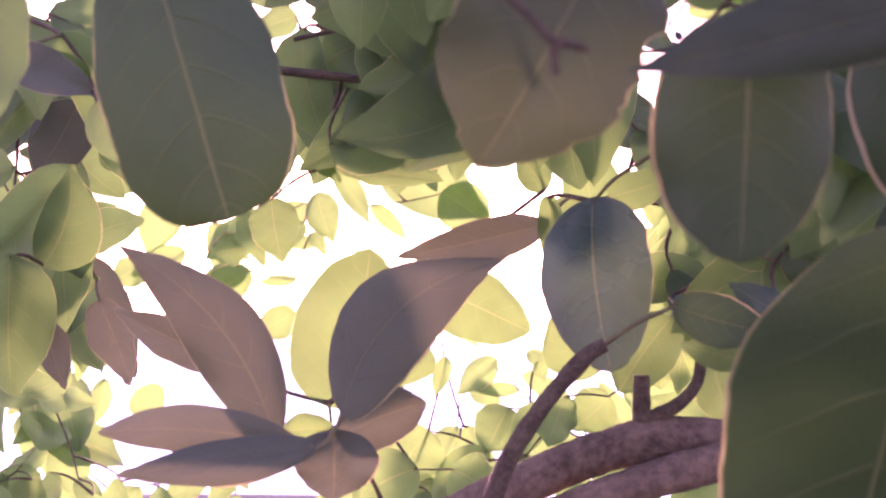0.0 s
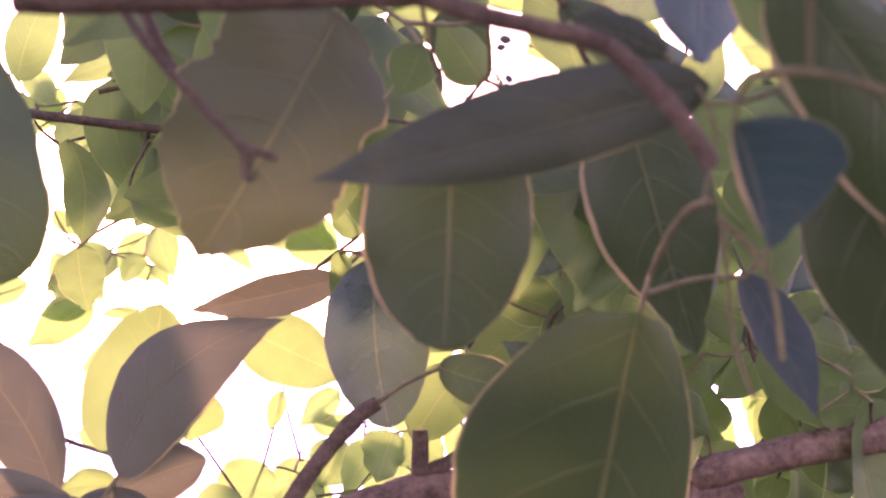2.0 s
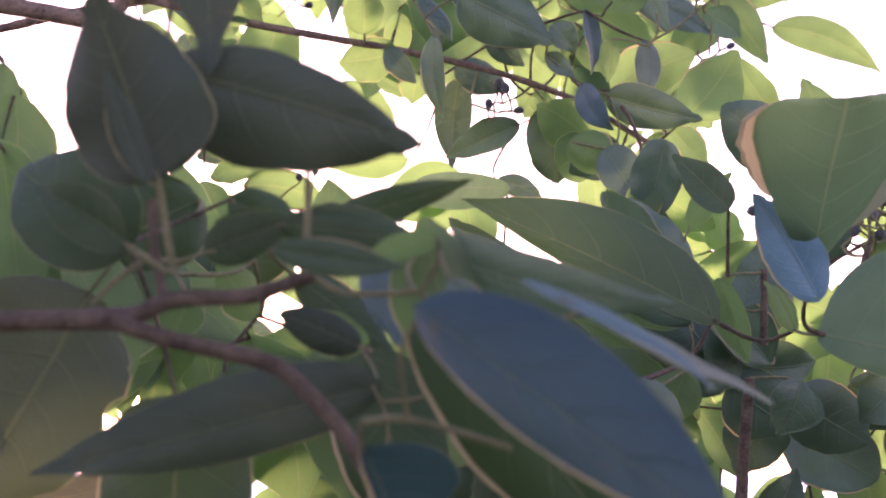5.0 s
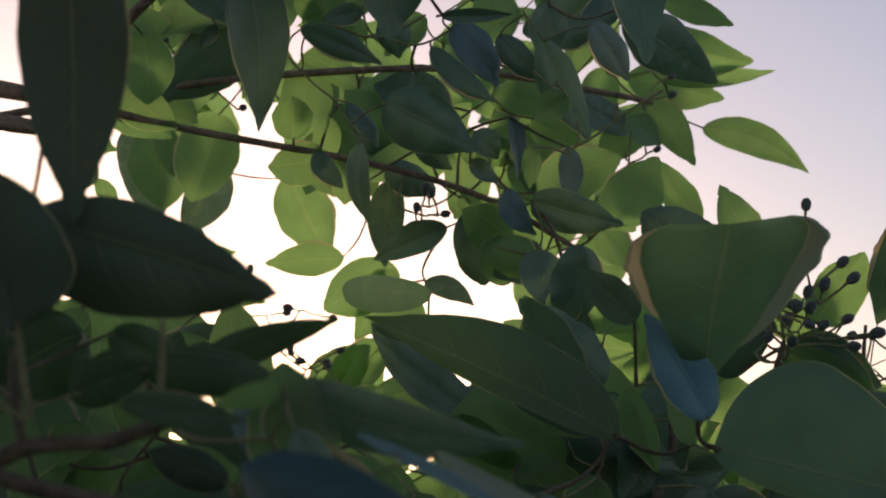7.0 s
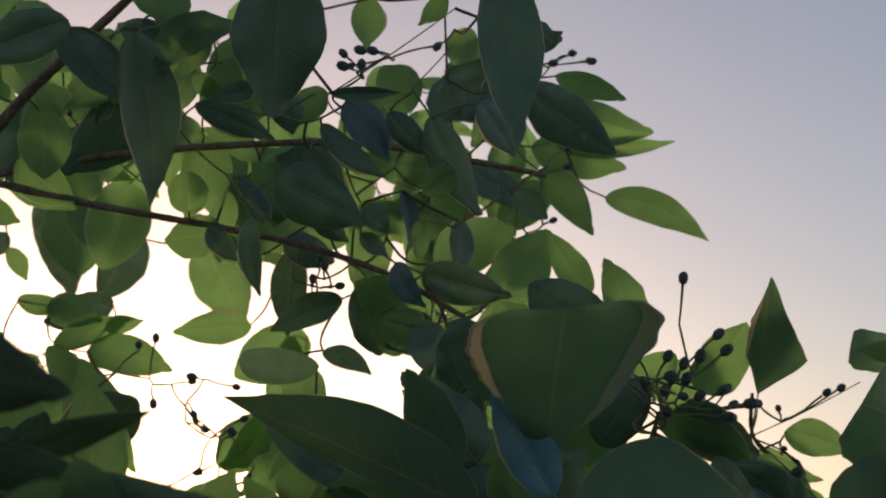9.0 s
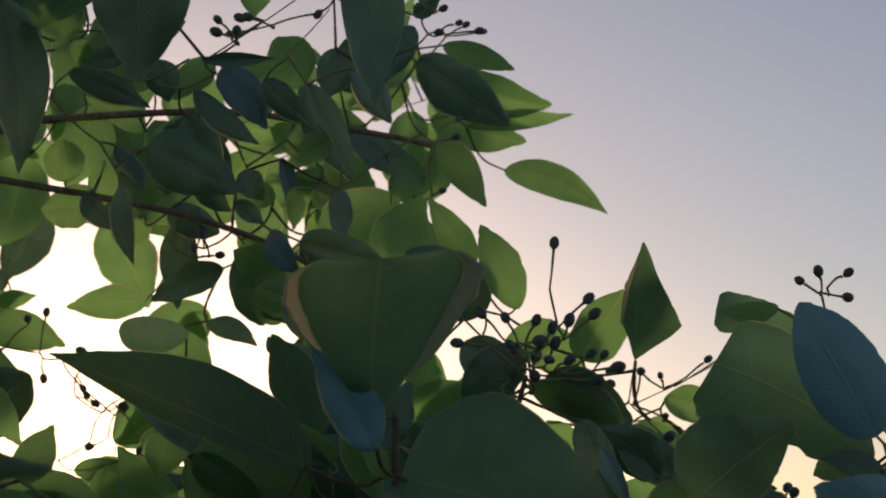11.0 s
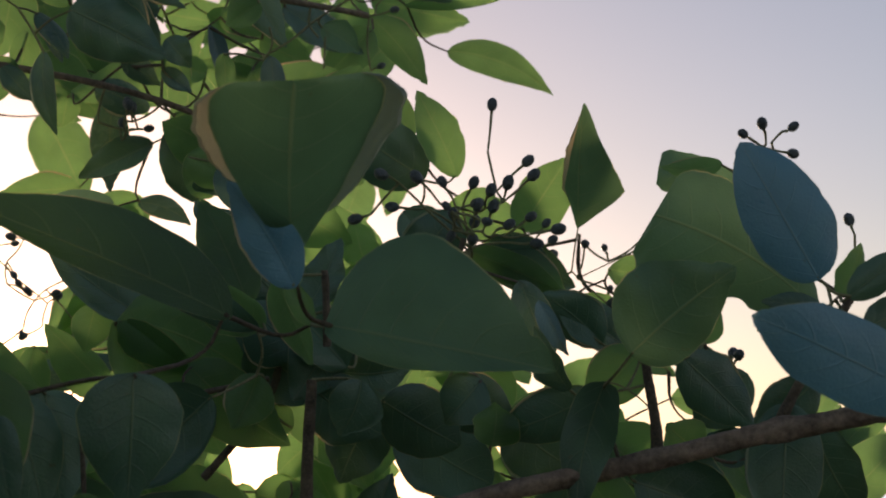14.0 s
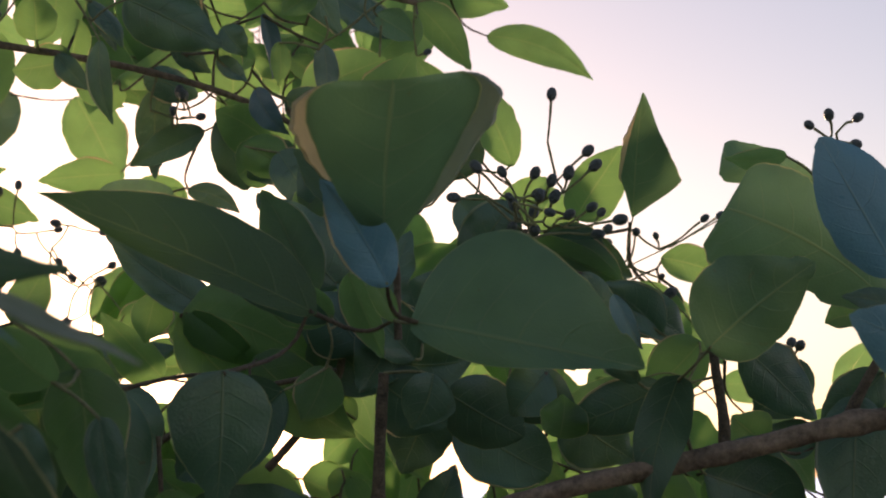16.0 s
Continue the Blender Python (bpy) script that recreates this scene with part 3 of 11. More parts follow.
branch("petiole", ((0.5528, 0.8729, 1.6832), (0.5709, 0.8670, 1.6878), (0.5892, 0.8645, 1.6739), (0.5932, 0.8654, 1.6631)), 0.0007, 0.0006)
branch("petiole", ((0.6293, 0.9332, 1.6986), (0.6074, 0.9342, 1.7259), (0.5812, 0.9369, 1.7504), (0.5783, 0.9372, 1.7535)), 0.0007, 0.0006)
branch("petiole", ((0.5854, 0.9557, 1.7565), (0.5868, 0.9530, 1.7691), (0.5887, 0.9502, 1.7811)), 0.0007, 0.0006)
branch("petiole", ((0.6129, 1.0224, 1.7648), (0.6474, 1.0106, 1.7805), (0.6768, 0.9997, 1.7968)), 0.0006, 0.0005)
branch("petiole", ((0.3502, 0.9604, 1.9482), (0.3712, 0.9522, 1.9618), (0.3952, 0.9425, 1.9785), (0.4132, 0.9349, 1.9921)), 0.0007, 0.0005)
branch("petiole", ((0.3904, 0.9515, 1.9478), (0.4022, 0.9457, 1.9599), (0.4125, 0.9402, 1.9722)), 0.0006, 0.0005)
branch("twig", ((0.1466, 0.5038, 1.6410), (0.1500, 0.5035, 1.6403), (0.1521, 0.5033, 1.6395)), 0.0008, 0.0006)
branch("twig", ((0.1468, 0.5038, 1.6408), (0.1467, 0.5041, 1.6383), (0.1472, 0.5044, 1.6357)), 0.0008, 0.0006)
branch("branch", ((0.1651, 0.7326, 1.5409), (0.1890, 0.7314, 1.5524), (0.2146, 0.7304, 1.5602), (0.2402, 0.7295, 1.5661), (0.2745, 0.7285, 1.5718)), 0.006, 0.005, True)
branch("twig", ((0.1987, 0.7397, 1.5736), (0.2074, 0.7393, 1.5772), (0.2135, 0.7387, 1.5843), (0.2142, 0.7381, 1.5913)), 0.0025, 0.0016)
branch("twig", ((0.0841, 0.8611, 1.7221), (0.1021, 0.8610, 1.7190), (0.1200, 0.8605, 1.7215), (0.1334, 0.8601, 1.7240)), 0.0012, 0.0009)
branch("twig", ((0.0769, 0.8419, 1.7121), (0.0942, 0.8413, 1.7163), (0.1158, 0.8408, 1.7182)), 0.001, 0.0008)

# leaves of the upper crown
leaf((0.5991, 1.2428, 1.9793), (0.6766, 1.2252, 1.9423), 0.0263, (-0.376, -0.839, -0.393), shape="ac", fold=20, sag=0.05, bow=-0.10, flat=True)
leaf((0.5192, 1.1474, 1.9678), (0.5545, 1.1393, 1.9186), 0.0268, (-0.576, -0.766, -0.286), fold=9, sag=0.004, bow=-0.05, rolled=((-1, 0.16, 0.54, 0.00089), ))
leaf((0.5429, 1.2519, 2.0202), (0.6156, 1.2363, 1.9993), 0.0346, (-0.311, -0.828, -0.466), fold=31, sag=-0.06, bow=-0.00)
leaf((0.5536, 1.2042, 2.0432), (0.6286, 1.2052, 2.0196), 0.0317, (-0.184, -0.766, -0.617), fold=22, sag=0.023, bow=0.06)
leaf((0.5632, 1.2307, 2.0087), (0.6509, 1.2226, 2.0210), 0.0158, (-0.075, -0.990, -0.116), shape="la", fold=15, sag=0.085, bow=0.04)
leaf((0.5060, 1.0564, 2.0035), (0.5553, 1.0586, 1.9902), 0.0179, (-0.157, -0.698, -0.699), fold=29, sag=-0.055, bow=-0.00)
leaf((0.4078, 0.8276, 1.9651), (0.4097, 0.7993, 1.8675), 0.0337, (-0.654, -0.720, 0.233), shape="ov", fold=16, sag=-0.05, mat="k", rolled=((1, 0.34, 0.76, 0.00078), ))
leaf((0.5117, 1.1559, 2.0322), (0.5793, 1.1539, 1.9845), 0.0387, (-0.14, -0.86, -0.48), fold=18, sag=0.06, bow=0.02, mat="g", rolled=((1, 0.2, 0.7, 0.0012), ))
leaf((0.5025, 1.1731, 2.0477), (0.4480, 1.1962, 2.0273), 0.0461, (-0.383, -0.923, -0.024), shape="ro", fold=33, sag=0.017, bow=-0.02, mat="k")
leaf((0.4298, 1.1760, 2.0120), (0.4142, 1.1757, 2.0513), 0.0344, (-0.132, -0.989, -0.061), shape="ro", fold=32, sag=0.044, bow=0.02)
leaf((0.3065, 0.8582, 1.9667), (0.3063, 0.8763, 1.8978), 0.0482, (-0.25, -0.95, -0.05), shape="ov", fold=18, sag=-0.015, mat="k", flat=True)
leaf((0.3188, 1.0729, 2.0433), (0.3108, 1.0980, 1.9927), 0.0327, (-0.019, -0.897, -0.441), fold=10, sag=-0.026, bow=0.05, mat="k")
leaf((0.2356, 0.9375, 1.9642), (0.2489, 0.9587, 1.8721), 0.0321, (-0.3, -0.9, -0.2), shape="ac", fold=20, sag=-0.02, bow=-0.03, mat="k", flat=True, rolled=((1, 0.08, 0.8, 0.0012, "e"), ))
leaf((0.2442, 1.0955, 1.9736), (0.1939, 1.1051, 1.9316), 0.0404, (0.166, -0.899, -0.405), shape="ov", fold=13, sag=-0.023, rolled=((1, 0.27, 0.71, 0.00145), ), mat="k")


leaf((0.3474, 1.0607, 1.9436), (0.3722, 1.0554, 1.9039), 0.0207, (-0.560, -0.791, -0.245), fold=32, sag=-0.018, bow=0.05, rolled=((-1, 0.21, 0.7, 0.00136), ), mat="k")
leaf((0.4186, 1.1713, 1.9702), (0.4585, 1.1648, 1.9616), 0.0240, (-0.192, -0.968, -0.163), shape="ro", fold=28, sag=-0.061, bow=-0.07, rolled=((1, 0.12, 0.49, 0.00101), ))
leaf((0.2719, 1.0237, 1.8882), (0.2702, 1.0143, 1.9114), 0.0248, (0.189, -0.915, -0.357), shape="ro", fold=30, sag=-0.073, bow=-0.01, mat="n")
leaf((0.2910, 1.0270, 1.8793), (0.2591, 1.0415, 1.8760), 0.0275, (-0.422, -0.898, 0.124), shape="ro", fold=17, sag=0.03, bow=-0.01, rolled=((1, 0.27, 0.71, 0.00075), ))
leaf((0.1908, 1.4536, 2.0208), (0.1941, 1.4766, 1.9511), 0.0592, (-0.375, -0.875, -0.307), shape="ro", fold=21, sag=0.018)
leaf((0.2364, 1.3439, 2.0005), (0.2178, 1.3716, 1.9336), 0.0504, (0.048, -0.918, -0.394), shape="ro", fold=8, sag=-0.066, rolled=((1, 0.38, 0.82, 0.00186), ))
leaf((0.1617, 1.5064, 2.0325), (0.1914, 1.5141, 1.9403), 0.0446, (0.302, -0.953, 0.018), fold=34, sag=-0.051, bow=-0.06, rolled=((-1, 0.2, 0.65, 0.00145), ), mat="g")
leaf((0.2496, 1.5418, 2.0069), (0.2130, 1.5465, 1.9427), 0.0455, (0.139, -0.979, -0.151), fold=22, sag=-0.007, bow=0.07, mat="g")
leaf((0.3026, 1.5057, 1.9950), (0.3419, 1.5133, 1.9162), 0.0525, (0.117, -0.993, -0.037), fold=29, sag=0.002, bow=-0.04, rolled=((-1, 0.39, 0.73, 0.0021), ))
leaf((0.3472, 1.1537, 1.9023), (0.3472, 1.1810, 1.8483), 0.0255, (0.046, -0.891, -0.451), fold=32, sag=-0.074, bow=-0.01, mat="g")
leaf((0.3311, 1.2813, 1.8742), (0.2723, 1.2841, 1.8681), 0.0251, (-0.027, -0.979, -0.200), fold=11, sag=0.052, bow=-0.00, rolled=((1, 0.12, 0.55, 0.00152), ))
leaf((0.3662, 1.0464, 1.8461), (0.3235, 1.0567, 1.8265), 0.0218, (-0.212, -0.976, -0.051), fold=28, sag=-0.061, bow=0.00, mat="k")
leaf((0.3801, 1.0350, 1.8558), (0.3915, 1.0527, 1.8116), 0.0331, (-0.056, -0.922, -0.383), shape="ro", fold=30, sag=-0.027, bow=0.01, mat="k")

leaf((0.3846, 1.3676, 1.8845), (0.3267, 1.3874, 1.8534), 0.0446, (-0.166, -0.946, -0.279), shape="ro", fold=10, flat=True)
leaf((0.3390, 0.9395, 1.7855), (0.3085, 1.0657, 1.8100), 0.0207, (0, -1, -0.2), shape="bl", fold=8, asym=-0.2, flat=True)
leaf((0.3698, 0.7151, 1.6930), (0.2733, 0.7031, 1.7318), 0.0272, (0, -1, 0.1), shape="ac", fold=5, sag=0.02, asym=0.50, flat=True, mat="u")
leaf((0.3571, 0.9101, 1.7203), (0.3040, 0.9109, 1.7600), 0.0234, (-0.049, -0.998, -0.045), fold=17, sag=-0.064, bow=-0.02, mat="k")
leaf((0.3666, 1.3096, 1.8163), (0.3143, 1.3212, 1.7709), 0.0349, (0.042, -0.956, -0.291), fold=31, sag=-0.015, bow=-0.04, rolled=((1, 0.11, 0.6, 0.00177), ))
leaf((0.3720, 1.3733, 1.8077), (0.3340, 1.3845, 1.7558), 0.0298, (-0.337, -0.940, 0.044), fold=26, sag=0.04, bow=-0.04)
leaf((0.3655, 1.1070, 1.7596), (0.3285, 1.1238, 1.7361), 0.0283, (-0.418, -0.908, 0.011), fold=26, sag=-0.029, bow=0.07)
leaf((0.3845, 0.6696, 1.7012), (0.3767, 0.6178, 1.7508), 0.0545, (0, -0.75, -0.6), shape="fan", fold=8, sag=0.03, mat="m", flat=True, asym=0.10, rolled=((-1, 0.50, 0.93, 0.0058), (1, 0.35, 0.98, 0.0075, "e"), ))
leaf((0.5061, 0.9623, 1.8083), (0.4599, 0.9638, 1.8405), 0.0374, (-0.05, -0.9, -0.3), shape="ro", fold=14, mat="k", flat=True)
leaf((0.4476, 0.9884, 1.8395), (0.4732, 0.9731, 1.8754), 0.0376, (-0.596, -0.799, 0.083), fold=15, sag=0.041, bow=0.06, rolled=((-1, 0.35, 0.75, 0.00095), ))
leaf((0.5184, 1.0327, 1.8520), (0.4883, 1.0288, 1.8915), 0.0208, (-0.3, -0.8, -0.5), shape="el", fold=18, flat=True)
leaf((0.5202, 0.9480, 1.8059), (0.4982, 0.9449, 1.8529), 0.0241, (-0.3, -0.9, -0.3), shape="lo", fold=16, sag=0.03, flat=True, ragged=.06)
leaf((0.5887, 0.9512, 1.7796), (0.5715, 0.8879, 1.8301), 0.0322, (-0.4, -0.85, -0.3), shape="kite", fold=12, sag=0.03, asym=0.55, flat=True, rolled=((-1, 0.35, 0.9, 0.003), ), mat="m")
leaf((0.5669, 0.9833, 1.7848), (0.5881, 0.9581, 1.8214), 0.0331, (-0.082, -0.842, -0.533), shape="ro", fold=21, sag=0.015, bow=-0.02)
leaf((0.5433, 1.0121, 1.8074), (0.5769, 1.0044, 1.7790), 0.0295, (-0.162, -0.984, 0.076), shape="ro", fold=32, sag=0.006, bow=0.00, rolled=((1, 0.1, 0.6, 0.00125), ))
leaf((0.5144, 0.9138, 1.7592), (0.5643, 0.9032, 1.7346), 0.0192, (-0.399, -0.786, -0.471), fold=27, sag=-0.049, bow=0.02)
leaf((0.4265, 0.9921, 1.8841), (0.4278, 0.9989, 1.8506), 0.0145, (-0.405, -0.893, -0.195), fold=25, sag=-0.004, bow=-0.03, mat="s")
leaf((0.3861, 0.9781, 1.8531), (0.4021, 0.9770, 1.8269), 0.0160, (-0.532, -0.794, -0.293), fold=25, sag=0.05, bow=0.05, mat="s")
leaf((0.3935, 1.0005, 1.9029), (0.4027, 1.0141, 1.8683), 0.0137, (0.484, -0.851, -0.207), fold=19, sag=0.037, bow=-0.03, mat="s")
leaf((0.3965, 0.9593, 1.8733), (0.3965, 0.9629, 1.8499), 0.0113, (-0.041, -0.988, -0.151), fold=24, sag=-0.072, bow=-0.04)
leaf((0.4286, 1.0731, 1.8761), (0.4787, 1.0649, 1.8997), 0.0341, (-0.089, -0.984, -0.151), shape="ro", fold=9, sag=-0.056, bow=-0.04)
leaf((0.4088, 0.9867, 1.8231), (0.3845, 1.0007, 1.8081), 0.0252, (-0.239, -0.873, -0.425), shape="ro", fold=13, sag=-0.074, bow=-0.04, mat="k")
leaf((0.4159, 0.9264, 1.8115), (0.4093, 0.9408, 1.7707), 0.0276, (-0.091, -0.944, -0.317), shape="ro", fold=24, sag=0.026, bow=-0.04, rolled=((-1, 0.12, 0.55, 0.00111), ), mat="k")
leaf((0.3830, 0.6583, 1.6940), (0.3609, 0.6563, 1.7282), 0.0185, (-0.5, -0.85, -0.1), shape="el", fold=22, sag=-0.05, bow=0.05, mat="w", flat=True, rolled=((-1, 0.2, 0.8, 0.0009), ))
leaf((0.4134, 0.8147, 1.7122), (0.4261, 0.8082, 1.7433), 0.0194, (-0.569, -0.820, 0.063), fold=19, sag=-0.059, bow=0.06, mat="k")
leaf((0.4179, 0.8970, 1.7608), (0.4373, 0.8886, 1.7873), 0.0148, (-0.104, -0.968, -0.229), fold=9, sag=0.03, bow=-0.05)
leaf((0.4896, 1.0390, 1.7714), (0.4805, 1.0320, 1.8029), 0.0240, (-0.597, -0.730, -0.331), fold=17, sag=0.025, bow=-0.06)
leaf((0.4263, 1.0111, 1.7441), (0.4110, 0.9883, 1.8042), 0.0510, (0.251, -0.925, -0.286), shape="ro", fold=12, sag=0.066, mat="k")
leaf((0.1335, 1.0108, 1.9531), (0.1627, 1.0170, 1.9178), 0.0213, (-0.163, -0.940, -0.300), fold=12, sag=0.027, bow=-0.06)
leaf((0.2011, 0.9483, 1.9719), (0.1510, 0.9514, 1.9454), 0.0279, (0.041, -0.981, -0.191), fold=33, sag=0.03, bow=0.02, rolled=((-1, 0.37, 0.8, 0.00088), ), mat="k")
leaf((0.1679, 1.1588, 1.9953), (0.1714, 1.1613, 1.9321), 0.0322, (0.122, -0.992, -0.033), shape="ro", fold=8, sag=-0.061, bow=0.05, mat="k")
leaf((0.1346, 1.1762, 1.9319), (0.1669, 1.1713, 1.9168), 0.0199, (-0.334, -0.831, -0.445), fold=12, sag=0.033, bow=0.01, rolled=((1, 0.19, 0.5, 0.00149), ))
leaf((0.1599, 1.2850, 1.8880), (0.1950, 1.2808, 1.8857), 0.0175, (-0.135, -0.840, -0.526), fold=19, sag=-0.039, bow=0.06)
leaf((0.2287, 1.3288, 1.8998), (0.1771, 1.3302, 1.8804), 0.0289, (0.117, -0.919, -0.375), shape="ro", fold=18, sag=0.093, bow=-0.01, mat="g")
leaf((0.2240, 1.2788, 1.8685), (0.2515, 1.2707, 1.8730), 0.0150, (-0.199, -0.893, -0.404), fold=15, sag=0.097, bow=-0.05)
leaf((0.2111, 1.2836, 1.8513), (0.2743, 1.2772, 1.8375), 0.0297, (-0.115, -0.991, -0.068), fold=16, sag=0.097, bow=-0.06, rolled=((1, 0.38, 0.83, 0.00099), ))
leaf((0.3256, 1.1203, 1.9882), (0.2959, 1.1258, 2.0058), 0.0238, (-0.434, -0.749, -0.501), fold=20, sag=-0.058, bow=-0.06)
leaf((0.3197, 1.1110, 1.9516), (0.2812, 1.1151, 1.9716), 0.0195, (-0.074, -0.995, 0.060), fold=16, sag=0.061, bow=0.05, rolled=((1, 0.36, 0.68, 0.00133), ))
leaf((0.3743, 1.1160, 1.9509), (0.3315, 1.1336, 1.9616), 0.0315, (-0.368, -0.928, 0.056), fold=22, sag=-0.031, bow=-0.06, mat="k")
leaf((0.3476, 1.0583, 1.8987), (0.3696, 1.0538, 1.8827), 0.0161, (-0.464, -0.779, -0.422), fold=14, sag=-0.032, bow=-0.04, mat="g")
leaf((0.2995, 0.9952, 1.9033), (0.3171, 0.9905, 1.8765), 0.0141, (0.284, -0.895, 0.343), fold=16, sag=0.029, bow=-0.04, rolled=((1, 0.22, 0.64, 0.00109), ), mat="g")
leaf((0.2945, 1.0446, 1.9094), (0.2892, 1.0511, 1.8777), 0.0179, (0.275, -0.932, -0.239), fold=24, sag=0.054, bow=-0.01)
leaf((0.4519, 1.0250, 1.8638), (0.4748, 1.0213, 1.8433), 0.0253, (-0.080, -0.993, 0.091), fold=16, sag=0.016, bow=0.06)
leaf((0.4793, 1.1193, 1.8688), (0.5061, 1.1239, 1.8442), 0.0227, (-0.036, -0.974, -0.223), shape="ro", fold=22, sag=0.004, bow=0.07, rolled=((-1, 0.35, 0.71, 0.00133), ))
leaf((0.4526, 1.1082, 1.9573), (0.5034, 1.0980, 1.9261), 0.0238, (-0.168, -0.985, 0.048), fold=23, sag=-0.073, bow=-0.00, mat="g")
leaf((0.5130, 1.1151, 1.9474), (0.4848, 1.1292, 1.9181), 0.0290, (-0.050, -0.918, -0.393), shape="ro", fold=32, sag=0.08, bow=-0.00)
leaf((0.3748, 1.0254, 1.9015), (0.3872, 1.0363, 1.8773), 0.0157, (-0.397, -0.744, -0.538), fold=28, sag=-0.003, bow=0.06)
leaf((0.4008, 1.0784, 1.8998), (0.3720, 1.0790, 1.9076), 0.0180, (-0.056, -0.990, -0.127), fold=24, sag=0.007, bow=-0.04)
leaf((0.4449, 1.1585, 1.9523), (0.4808, 1.1578, 1.9358), 0.0298, (-0.301, -0.722, -0.623), fold=18, sag=0.073, bow=0.04)
leaf((0.3806, 1.0860, 1.8751), (0.3956, 1.0885, 1.8618), 0.0144, (0.009, -0.985, -0.172), fold=30, sag=-0.068, bow=-0.05)
leaf((0.3739, 1.1155, 1.9860), (0.4161, 1.0979, 2.0025), 0.0172, (0.018, -0.659, -0.752), fold=19, sag=-0.028, bow=-0.07)
leaf((0.3622, 1.1147, 2.0047), (0.3368, 1.1189, 1.9767), 0.0238, (-0.228, -0.972, 0.061), fold=12, sag=0.006, bow=-0.02)
leaf((0.4418, 1.0931, 2.0106), (0.4361, 1.1025, 1.9779), 0.0265, (-0.365, -0.910, -0.199), fold=17, sag=-0.052, bow=-0.05, mat="g")
leaf((0.5031, 1.1283, 2.0453), (0.4722, 1.1362, 2.0084), 0.0250, (-0.333, -0.940, 0.080), fold=10, sag=-0.039, bow=-0.06, mat="g")
leaf((0.2049, 1.0449, 1.9885), (0.2391, 1.0385, 1.9601), 0.0250, (-0.472, -0.790, -0.391), fold=25, sag=-0.075, bow=-0.05)
leaf((0.2272, 1.0379, 2.0056), (0.2668, 1.0222, 1.9952), 0.0205, (-0.429, -0.771, -0.470), fold=34, sag=0.046, bow=0.02, rolled=((-1, 0.4, 0.9, 0.00122), ), mat="k")
leaf((0.2483, 0.9824, 1.9911), (0.2665, 0.9801, 1.9628), 0.0169, (0.037, -0.994, 0.105), fold=14, sag=0.036, bow=-0.02, rolled=((-1, 0.18, 0.58, 0.00081), ))
leaf((0.2713, 1.0322, 1.9780), (0.2886, 1.0310, 1.9575), 0.0143, (-0.481, -0.801, -0.355), fold=12, sag=-0.027, bow=-0.04)
leaf((0.1921, 1.0995, 1.9676), (0.1803, 1.1004, 1.9933), 0.0226, (0.196, -0.973, 0.122), fold=24, sag=-0.005, bow=-0.02)
leaf((0.1956, 1.1576, 1.9566), (0.2187, 1.1565, 1.9342), 0.0237, (0.061, -0.992, 0.111), fold=9, sag=-0.061, bow=0.04)
leaf((0.3343, 1.0884, 1.8916), (0.3673, 1.0925, 1.8797), 0.0214, (0.051, -0.978, -0.200), shape="ro", fold=9, sag=0.024, bow=0.02, rolled=((1, 0.31, 0.62, 0.00146), ), mat="g")
leaf((0.3192, 1.1473, 1.9024), (0.3162, 1.1490, 1.8815), 0.0192, (-0.303, -0.952, -0.035), fold=11, sag=-0.002, bow=0.00)
leaf((0.1430, 1.3769, 1.9617), (0.1242, 1.3837, 1.9440), 0.0182, (0.104, -0.886, -0.452), fold=21, sag=0.089, bow=-0.00, mat="g")
leaf((0.1438, 1.3754, 1.9498), (0.1592, 1.3856, 1.9253), 0.0155, (0.258, -0.939, -0.230), fold=26, sag=-0.053, bow=-0.05)
leaf((0.1154, 1.3637, 2.0333), (0.1210, 1.3686, 2.0094), 0.0271, (-0.070, -0.975, -0.213), shape="ro", fold=32, sag=0.02, bow=-0.07)

# leaves, a further part of the crown
leaf((0.6152, 0.9777, 1.7623), (0.6560, 0.9767, 1.7504), 0.0220, (-0.136, -0.911, -0.390), fold=22, sag=-0.034, bow=-0.03)
leaf((0.1981, 1.3036, 1.7757), (0.2499, 1.2808, 1.8165), 0.0529, (-0.012, -0.879, -0.476), shape="ro", fold=7, sag=-0.038, rolled=((-1, 0.24, 0.64, 0.00144), ), mat="k")
leaf((0.2103, 1.1922, 1.8012), (0.2498, 1.1881, 1.7520), 0.0235, (0.053, -0.991, 0.125), fold=13, sag=0.048, bow=-0.02)
leaf((0.1877, 1.2786, 1.8541), (0.2441, 1.2743, 1.8745), 0.0217, (0.060, -0.929, -0.364), fold=25, sag=-0.064, bow=-0.02)
leaf((0.1819, 1.2800, 1.8843), (0.2218, 1.2720, 1.8723), 0.0250, (-0.185, -0.982, 0.040), fold=14, sag=0.078, bow=-0.00)
leaf((0.2098, 1.3039, 1.7562), (0.2422, 1.3046, 1.7387), 0.0181, (-0.004, -0.999, -0.047), fold=29, sag=-0.075, bow=0.03, rolled=((-1, 0.34, 0.75, 0.00145), ), mat="g")
leaf((0.6330, 0.9990, 1.7480), (0.6270, 1.0080, 1.7339), 0.0151, (-0.657, -0.729, -0.190), fold=12, sag=0.091, bow=-0.03, mat="g")
leaf((0.3242, 1.2793, 1.7470), (0.2868, 1.2959, 1.7380), 0.0334, (-0.407, -0.913, 0.001), fold=11, sag=0.095, bow=-0.01)
leaf((0.3897, 1.1184, 1.7260), (0.3528, 1.1108, 1.7566), 0.0395, (0.128, -0.987, -0.092), shape="ro", fold=7, sag=0.032, rolled=((-1, 0.22, 0.58, 0.0008), ), mat="k")
